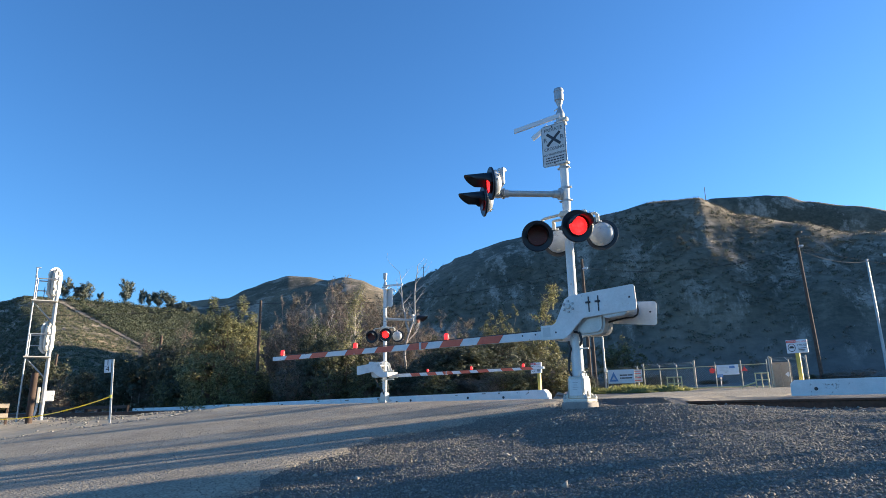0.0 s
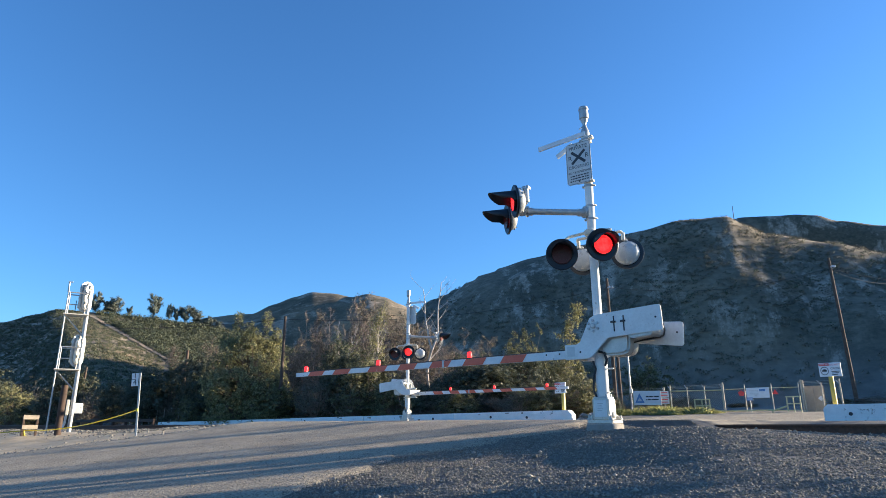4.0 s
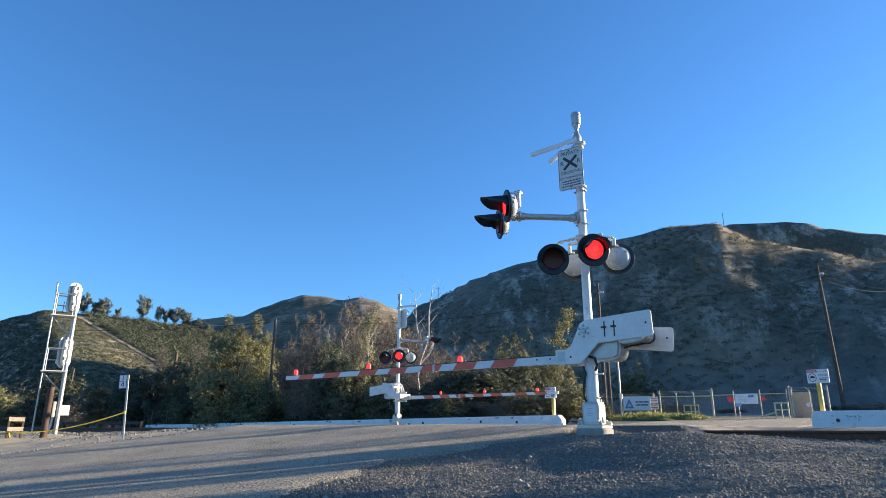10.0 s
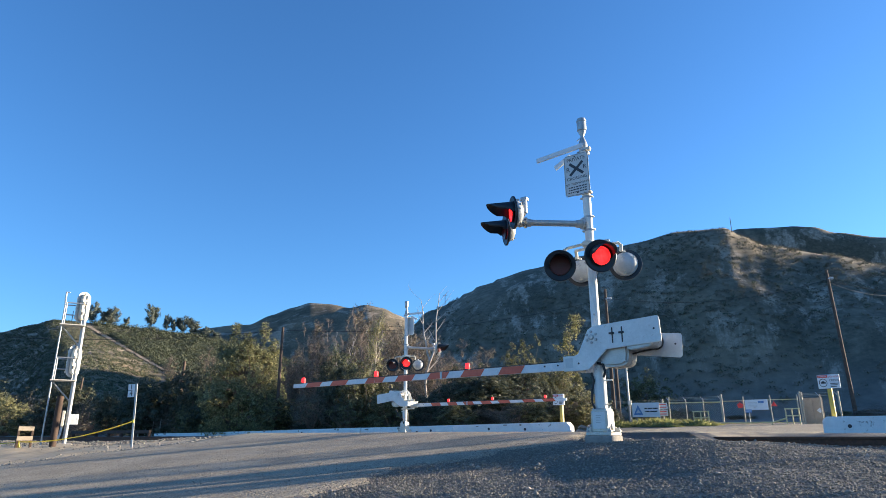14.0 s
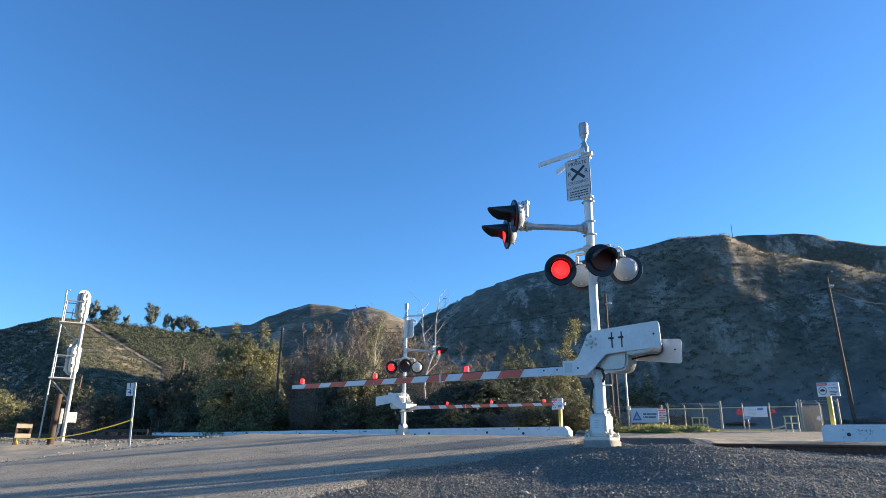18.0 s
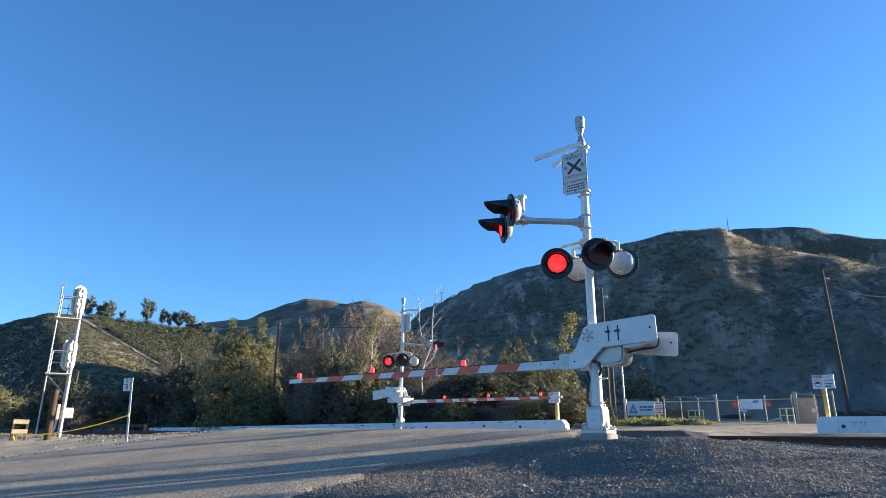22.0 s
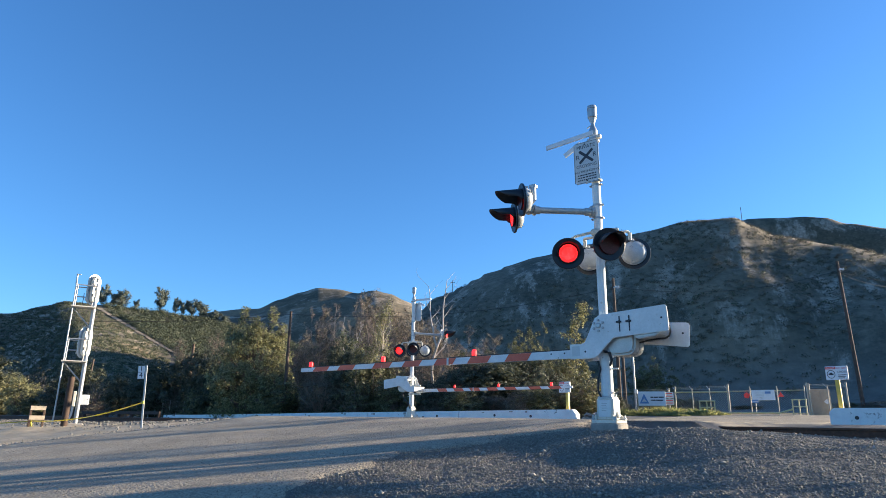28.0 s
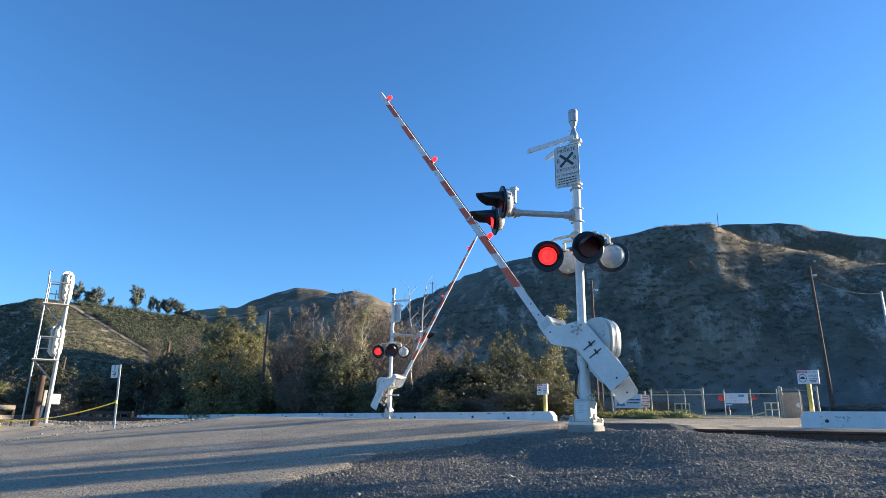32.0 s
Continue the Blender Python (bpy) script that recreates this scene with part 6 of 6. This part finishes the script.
def special(x, y, t, rz=0.0, k=0.0):
    n = x * NX + y * NY
    k = k or max(1.0, 26.2 / n)
    t.matrix_basis = pose(x * k, y * k, stand(x * k, y * k) - 0.05, 0, 0, rz) @ Matrix.Diagonal((k, k, k, 1))


# plants added out of view to the right to shade the bank and the road
for x, y, h, w, kind in ((12.0, 6.0, 1.9, 2.6, "O"), (12.6, 8.0, 1.72, 2.4, "D"), (12.2, 9.6, 1.66, 1.8, "O"), (13.2, 11.0, 1.2, 1.5, "D"), (22.0, 15.25, 8.0, 0.9, "D"), (22.0, 14.3, 8.0, 0.5, "D"), (22.5, 16.9, 6.4, 1.5, "B"), (22.0, 18.7, 5.8, 1.3, "T"), (23.5, 21.2, 6.6, 1.6, "B")):
    c = copy_thing(template(kind, 0), Matrix.Identity(4))
    c.matrix_basis = place(x, y, w / 3.2, h / 4.0, x * 31)
# two unseen trees, crowns raised to cut the sun off the bank
for x, y, w, seed in ((12.4, 9.4, 2.6, 81), (14.2, 8.4, 2.5, 82)):
    special(x, y, branchy(seed, 5.0, w, L_OLIVE, M_BARK, 0.10, 14, "unseen olive-leaved tree added to shade the gravel bank", 1, 80, 0.12, "round", 0.2, 0.04, 0.47), 0.0, 1.0)
# unseen pole added to lay a thin stripe of shade on the road
utility_pole(22.0, 13.92, 9.0, 0.15, "unseen brown timber pole added to shade the road", arm=False)




def broad_tree(seed, h, w, leaves, bark, leaf_size, per, label, tops, boughs=95, core=0.42):
    """A tree leafy nearly to the ground: one trunk, limbs out to many rounded boughs that fill an egg-shaped crown with a few upright tops."""
    rnd = random.Random(seed)
    t = thing("tree", label, "tree")
    segs, tips = [], []
    trunk = [Vector((0, 0, -0.1))]
    for k in range(6):
        q = trunk[-1] + Vector((rnd.gauss(0, .07), rnd.gauss(0, .07), h * 0.13))
        segs.append((trunk[-1], q, 0.02 * h * (1 - 0.12 * k), 0.02 * h * (1 - 0.12 * (k + 1))))
        trunk.append(q)
    spots = [Vector((x, y, h * f)) for x, y, f in tops]
    while len(spots) < boughs:
        f = rnd.random()
        reach = w / 2 * (0.80 + 0.2 * f if f < 0.3 else math.sqrt(max(0.0, 1 - ((f - 0.3) / 0.66) ** 2)))
        a, q = rnd.uniform(0, 6.283), rnd.uniform(0.35, 1.0) ** 0.5
        p = Vector((reach * q * math.cos(a), reach * q * math.sin(a), h * (0.05 + 0.76 * f)))
        if min((p - o).length for o in spots) > 0.26 if spots else True:
            spots.append(p)
    for i, p in enumerate(spots):
        foot = trunk[min(6, max(1, int(p.z / h * 6.5)))]
        m = foot.lerp(p, 0.55) + Vector((rnd.gauss(0, .1), rnd.gauss(0, .1), -0.12))
        segs += [(foot, m, 0.045, 0.028), (m, p, 0.028, 0.01)]
        size = rnd.uniform(0.28, 0.62) if i >= len(tops) else 0.34
        tall = 1.0 if i >= len(tops) else 2.1
        for k in range(int(70 * size) if i >= len(tops) else 70):
            d = Vector((rnd.gauss(0, 1), rnd.gauss(0, 1), rnd.gauss(0.1, 0.8))).normalized() * size * rnd.uniform(0.45, 1.08)
            e = p + Vector((d.x, d.y, d.z * tall - 0.15 * (d.x * d.x + d.y * d.y) / size))
            if e.z > 0.05:
                tips.append(e)
                if k % 5 == 0:
                    segs.append((p, e, 0.010, 0.003))
    tube_soup("trunk", segs, bark, t, 4)
    leaf_mesh("crown", leaf_quads([tuple(p) for p in tips], 0.13, per, leaf_size, 1.0, (0, 0, h * core)), leaves, t)
    return t


special(-11.15, 36.0, broad_tree(31, 6.5, 4.7, L_GREEN, M_BARK, 0.05, 9, "broad leafy olive-green tree with two upright tops", ((-0.75, 0, 0.90), (0.95, 0.1, 0.91), (-0.1, 0.3, 0.84), (1.5, 0.3, 0.78), (-1.4, 0, 0.74)), 150))
special(-9.3, 35.0, broad_tree(37, 2.9, 2.6, L_GREEN, M_BARK, 0.05, 8, "low leafy olive-green tree at a taller one's foot", ((0, 0, 0.85),), 40))
special(-13.3, 35.4, broad_tree(41, 2.6, 2.4, L_OLIVE, M_BARK, 0.05, 8, "low dark olive tree at a taller one's foot", ((0, 0, 0.85),), 40))
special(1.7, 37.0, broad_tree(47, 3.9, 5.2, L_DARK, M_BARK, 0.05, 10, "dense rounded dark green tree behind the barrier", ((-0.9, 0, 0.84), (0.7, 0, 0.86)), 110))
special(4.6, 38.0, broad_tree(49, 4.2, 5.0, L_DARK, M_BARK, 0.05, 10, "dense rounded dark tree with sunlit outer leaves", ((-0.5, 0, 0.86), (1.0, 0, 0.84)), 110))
special(6.9, 39.5, broad_tree(43, 4.0, 4.4, L_OLIVE, M_BARK, 0.05, 9, "round dark olive tree behind the gate arm", ((-0.6, 0, 0.86), (0.8, 0, 0.84)), 80))
special(7.7, 41.0, branchy(52, 7.6, 3.5, L_GREEN, M_BARK, 0.07, 4, "thin young tree with sparse yellow-green leaves", 1, 34, 1.2, "upright", 0.2, 0.05, 0.3))
special(-5.2, 44.0, branchy(57, 8.2, 4.4, L_GREEN, M_BARKPALE, 0.055, 6, "open sparse tree with thin yellowing leaves", 2, 40, 1.0, "round", 0.25, 0.1, 0.2, "tree", "tree", 0.3, 0.011))
def dead_fork(seed, h, label):
    """A bare dead tree: one trunk that forks into crooked limbs with short broken twigs."""
    rnd = random.Random(seed)
    t = thing("dead_tree", label, "tree")
    segs = []

    def limb(p, d, length, r0, r1, steps, twigs):
        for k in range(steps):
            q = p + d * (length / steps)
            a, b = mix(r0, r1, k / steps), mix(r0, r1, (k + 1) / steps)
            segs.append((p, q, a, b))
            p = q
            d = (d + Vector((rnd.gauss(0, .17), rnd.gauss(0, .12), 0.10))).normalized()
            if twigs and k > 0:
                e = (d + Vector((rnd.choice((-1, 1)) * rnd.uniform(0.6, 1.2), rnd.gauss(0, .4), rnd.uniform(0, .6)))).normalized()
                limb(p, e, length * rnd.uniform(0.14, 0.34), b * 0.6, 0.006, 3, twigs - 1)
        return p, d

    top, d = limb(Vector((0, 0, -0.1)), Vector((-0.02, 0, 1)).normalized(), h * 0.52, 0.10, 0.07, 6, 0)
    limb(top, Vector((0.34, 0.05, 0.9)).normalized(), h * 0.48, 0.08, 0.02, 7, 2)
    limb(top, Vector((-0.30, -0.05, 0.9)).normalized(), h * 0.46, 0.07, 0.018, 7, 2)
    limb(segs[4][1], Vector((0.5, 0.1, 0.6)).normalized(), h * 0.2, 0.05, 0.012, 5, 1)
    tube_soup("trunk", segs, M_BARKPALE, t, 7)
    return t


special(-0.75, 44.0, dead_fork(5, 10.0, "dead pale tree with bare forked branches"))
special(-7.6, 46.0, branchy(66, 7.4, 3.0, L_BROWN, M_BARKPALE, 0.05, 0, "dead pale tree with fine bare branches", 3, 14, 1.3, "upright", 0.3, 0.12, 0.3, "dead_tree", "tree", 0.3, 0.008))

# ridge-line trees: tufted crowns on bare trunks
ridge_trees = [branchy(71 + k, 11, 9, L_EUC, M_BARK, 0.24, 9, "tufted eucalyptus on the ridge line", 3, 18, 0.9, "round", 0.75, 0.10, 0.2, "eucalyptus", "tree", 0.38) for k in range(3)]
for k, (az, h, w) in enumerate(((-29.6, 9, 8), (-28.7, 6, 6), (-28.0, 8, 9), (-27.0, 5, 3.5), (-25.2, 11, 8), (-24.0, 8, 4.5), (-23.4, 7, 4), (-22.6, 8, 8), (-21.8, 8, 9), (-20.8, 5, 7), (-19.9, 4, 6))):
    r = 416.0
    x, y = r * math.sin(radians(az)), r * math.cos(radians(az))
    m = pose(x, y, stand(x, y) - 0.6, 0, 0, az * 37) @ Matrix.Diagonal((w * 1.15 / 9, w * 1.15 / 9, h * 1.45 / 11, 1))
    c = ridge_trees[k] if k < 3 else copy_thing(ridge_trees[k % 3], Matrix.Identity(4))
    c.matrix_basis = m


TRAIL_A, TRAIL_B = (-29.7, 0.1475), (-23.6, 0.090)


def trail_line(f):
    """Bearing and distance of the dirt track, which falls evenly down the hill as seen from the crossing."""
    az, slope = mix(TRAIL_A[0], TRAIL_B[0], f), mix(TRAIL_A[1], TRAIL_B[1], f)
    r = 414.0
    while r > 150:
        x, y = r * math.sin(radians(az)), r * math.cos(radians(az))
        if (stand(x, y) - EYE) / r < slope:
            break
        r -= 1.5
    return az, r


TRAIL = [trail_line(k / 60) for k in range(61)]


def fire_break():
    """A bare tan strip running straight down the left-hand hill, with a rutted darker edge."""
    verts, faces = [], []
    for k, (az, r) in enumerate(TRAIL):
        for e in (-0.21, -0.08, 0.08, 0.21):
            d = az + e * (1 + 0.25 * math.sin(k * 1.7 + e * 9))
            x, y = r * math.sin(radians(d)), r * math.cos(radians(d))
            verts.append((x, y, stand(x, y) + 0.45))
        if k:
            i = k * 4
            for j in range(3):
                faces.append((i + j - 4, i + j - 3, i + j + 1, i + j))
    tagged(soup("dirt_track", verts, faces, M_TRAIL, smooth=True), "bare tan dirt track running down the hillside", "dirt track", kind="structure")


fire_break()


def hillside_brush():
    """Brush over the slopes: far too many shrubs to count."""
    pts, sizes = [], []
    rnd = random.Random(5)
    while len(pts) < 34000:
        az = rnd.uniform(-46, 44)
        edge = table(DIST_NEAR, az) - 3
        r = 100 + (edge - 100) * rnd.random() ** 0.75
        x, y = r * math.sin(radians(az)), r * math.cos(radians(az))
        dens = noise.fractal(Vector((x * 0.02, y * 0.02, 3.0)), 1.0, 2.0, 4)
        left = az < -8
        if dens < rnd.uniform(-0.5, 0.45) - (0.9 if az < -30.5 else 0.3 if left else 0.0) or (not left and rnd.random() < 0.88):
            continue
        line = TRAIL[min(range(0, 61, 4), key=lambda q: abs(TRAIL[q][1] - r))][0]
        if left and abs(az - line) < 0.4:
            continue
        # past the dirt track the trees stand closer, short of it the slope is mostly dry grass
        past = left and az > line
        if left and -31.0 < az < line and rnd.random() < 0.3:
            continue
        big = past and rnd.random() < 0.4
        pts.append((x, y, stand(x, y) + (1.0 if big else 0.35)))
        sizes.append((3 if rnd.random() < 0.93 else 4) if az > -6 else 2 if big else 1 if rnd.random() < (0.9 if az < -31 else 0.5) else 0)
    pts, sizes = np.array(pts), np.array(sizes)
    for kind, (mat, rad, per, leaf) in enumerate(((L_HILL, 1.0, 17, 0.24), (L_HILLDARK, 1.1, 18, 0.25), (L_HILLDARK, 3.0, 60, 0.38), (L_SAGE, 0.75, 24, 0.13), (L_HILLDARK, 1.1, 40, 0.15))):
        v = leaf_quads(pts[sizes == kind], rad, per, leaf, 0.75 if kind == 2 else 0.55)
        ob = leaf_mesh("hillside_brush", v, mat, None)
        tagged(ob, "dark chaparral brush covering the hillsides", "brush", kind="stuff")


hillside_brush()


def blades(seed, count, spread, height, mat, label):
    """A tuft of thin upright leaves and grass blades, as one plant."""
    rs = np.random.RandomState(seed)
    t = thing("weed_clump", label, "weed")
    a = rs.rand(count) * 6.283
    q = rs.rand(count) ** 0.6 * spread
    foot = np.stack([np.cos(a) * q, np.sin(a) * q, np.full(count, -0.02)], 1)
    h = height * (0.35 + 0.75 * rs.rand(count)) * (1.05 - 0.55 * q / spread)
    tip = foot + np.stack([np.cos(a) * h * 0.5 + rs.normal(0, .1, count), np.sin(a) * h * 0.5 + rs.normal(0, .1, count), h], 1)
    mid = foot * 0.45 + tip * 0.55 + np.stack([np.zeros(count), np.zeros(count), h * 0.12], 1)
    b = rs.rand(count) * 6.283
    w = np.stack([np.cos(b), np.sin(b), np.zeros(count)], 1) * (0.014 + 0.020 * rs.rand(count, 1))
    v = np.stack([foot, mid + w, tip, mid - w], 1).reshape(-1, 3)
    leaf_mesh("tuft", v, mat, t)
    return t


def weeds():
    """Low green weeds along the fence and barriers."""
    rnd = random.Random(9)
    kinds = [blades(91 + k, 900, 0.85, 0.46, L_FRESH, "low tuft of fresh yellow-green weeds by the road") for k in range(3)]
    for k in range(54):
        s = rnd.uniform(-6.5, 3.2) if k < 38 else rnd.uniform(9.5, 24)
        p = along(s, back=-rnd.uniform(0.4, 5.2) if k < 38 else rnd.uniform(-1, 5))
        q = rnd.choice((0.5, 0.7, 0.9, 1.3))
        m = pose(p.x, p.y, stand(p.x, p.y) - 0.01, 0, 0, rnd.uniform(0, 360)) @ Matrix.Diagonal((q * 1.1, q * 1.1, q * rnd.uniform(0.6, 1.0), 1))
        c = kinds[k] if k < 3 else copy_thing(kinds[k % 3], Matrix.Identity(4))
        c.matrix_basis = m


weeds()


# ---- stones ----
def stones(name, count, pick, mat, label, smin, smax, seed):
    """Crushed stone lying on the ground, far too much to count."""
    rs = np.random.RandomState(seed)
    base = np.array([(1, 0, 0), (-1, 0, 0), (0, 1, 0), (0, -1, 0), (0, 0, 1), (0, 0, -1)], float)
    tri = np.array([(0, 2, 4), (2, 1, 4), (1, 3, 4), (3, 0, 4), (2, 0, 5), (1, 2, 5), (3, 1, 5), (0, 3, 5)])
    P = []
    while len(P) < count:
        p = pick(rs)
        if p is not None:
            P.append(p)
    P = np.array(P)
    n = len(P)
    s = smin * (smax / smin) ** (rs.rand(n, 1, 1) ** 1.7)
    q = base[None] * (0.55 + 0.8 * rs.rand(n, 6, 1)) + rs.normal(0, .16, (n, 6, 3))
    a = rs.rand(n) * 6.28
    c, sn = np.cos(a), np.sin(a)
    R = np.zeros((n, 3, 3))
    R[:, 0, 0], R[:, 0, 1], R[:, 1, 0], R[:, 1, 1], R[:, 2, 2] = c, -sn, sn, c, 0.72
    v = np.einsum("nij,nkj->nki", R, q) * s + P[:, None, :]
    v[:, :, 2] += s[:, :, 0] * 0.25
    f = (tri[None] + 6 * np.arange(n)[:, None, None]).reshape(-1)
    me = bpy.data.meshes.new(name)
    me.vertices.add(n * 6)
    me.vertices.foreach_set("co", v.astype(np.float32).ravel())
    me.loops.add(n * 24)
    me.loops.foreach_set("vertex_index", f.astype(np.int32))
    me.polygons.add(n * 8)
    me.polygons.foreach_set("loop_start", np.arange(0, n * 24, 3, dtype=np.int32))
    me.update(calc_edges=True)
    me.materials.append(mat)
    tagged(new(name, me), label, "gravel", kind="stuff")


def on_bank(rs):
    u, n = rs.uniform(-9, 6.2), rs.uniform(3.2, 12.4)
    if u > road_edge(n) + rs.exponential(0.25) - 0.15:
        return None
    x, y = xy(u, n)
    if y < 3 or abs(x) > 0.86 * y + 0.3:
        return None
    return (x, y, near_height(x, y))


def on_ballast(rs):
    left = rs.rand() < 0.6
    u, n = (rs.uniform(16.3, 40), rs.uniform(8.6, 17.5)) if left else (rs.uniform(-14, 3.0), rs.uniform(11.8, 17.5))
    if left and n < 10.4 + 0.5 * math.sin(u * 0.8) and rs.rand() < 0.93:
        return None
    x, y = xy(u, n)
    return (x, y, near_height(x, y))


def on_road(rs):
    u, n = rs.uniform(4.5, 16), rs.uniform(3.0, 10)
    if rs.rand() > 0.15 + 0.85 * math.exp(-abs(u - road_edge(n)) / 0.7):
        return None
    x, y = xy(u, n)
    return (x, y, road_height(u, n) + 0.024)


def on_shoulder(rs):
    n = rs.uniform(2, 9.5)
    u = road_left(n) + rs.exponential(0.5) - 0.1
    x, y = xy(u, n)
    return (x, y, near_height(x, y))


stones("gravel_bank", 140000, on_bank, M_STONE, "crushed grey gravel heaped beside the crossing", 0.005, 0.018, 1)
stones("gravel_bank_cobbles", 420, on_bank, M_STONEPALE, "larger pale stones scattered over the gravel bank", 0.018, 0.042, 2)
stones("track_ballast", 30000, on_ballast, M_STONE, "crushed grey ballast along the track", 0.022, 0.055, 3)
stones("pale_ballast", 800, on_ballast, M_STONEPALE, "scattered pale stones in the ballast", 0.018, 0.045, 8)
stones("road_grit", 9000, on_road, M_STONE, "loose grit along the edge of the road", 0.004, 0.012, 4)
stones("shoulder_stones", 4200, on_shoulder, M_STONEPALE, "pale stones along the road shoulder", 0.014, 0.05, 6)


# ---- what moves ----
def motions():
    rise_near = [(28.0, 0), (28.1, 0.8), (28.3, 3.6), (28.5, 6.6), (28.7, 9.8), (29.0, 15.2), (29.2, 18.5), (29.5, 22.9), (29.7, 25.5), (30.0, 29.8), (30.5, 36.2), (31.0, 42.3), (31.2, 44.9), (31.5, 48.7), (31.7, 51.4), (32.0, 54.5)]
    rise_far = [(28.0, 0), (28.1, 0.4), (28.3, 3.0), (28.5, 7.0), (28.7, 10.4), (29.0, 15.9), (29.2, 19.4), (29.5, 24.9), (30.0, 32.8), (30.5, 40.2), (31.0, 46.4), (31.5, 52.0), (32.0, 57.0)]
    for arm, rise in zip(ARMS, (rise_near, rise_far)):
        rest = arm.matrix_basis.copy()
        walk(arm, [(0.0, rest), (14.0, rest), (27.8, rest)] + [(t, rest @ pose(0, 0, 0, 0, -a, 0)) for t, a in rise])
    # the flashers change over every 0.617 s: their discs are turned over, standing in for switched light
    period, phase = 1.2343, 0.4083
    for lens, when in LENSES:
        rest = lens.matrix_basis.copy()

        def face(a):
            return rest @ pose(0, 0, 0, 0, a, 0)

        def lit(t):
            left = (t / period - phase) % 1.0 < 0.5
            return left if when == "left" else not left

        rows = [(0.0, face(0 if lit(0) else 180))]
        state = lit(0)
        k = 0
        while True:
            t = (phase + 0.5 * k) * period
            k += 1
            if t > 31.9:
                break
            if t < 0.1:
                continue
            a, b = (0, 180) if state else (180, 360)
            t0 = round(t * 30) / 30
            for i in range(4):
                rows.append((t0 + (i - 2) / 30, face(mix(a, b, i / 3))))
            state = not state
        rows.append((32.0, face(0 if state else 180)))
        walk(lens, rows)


motions()
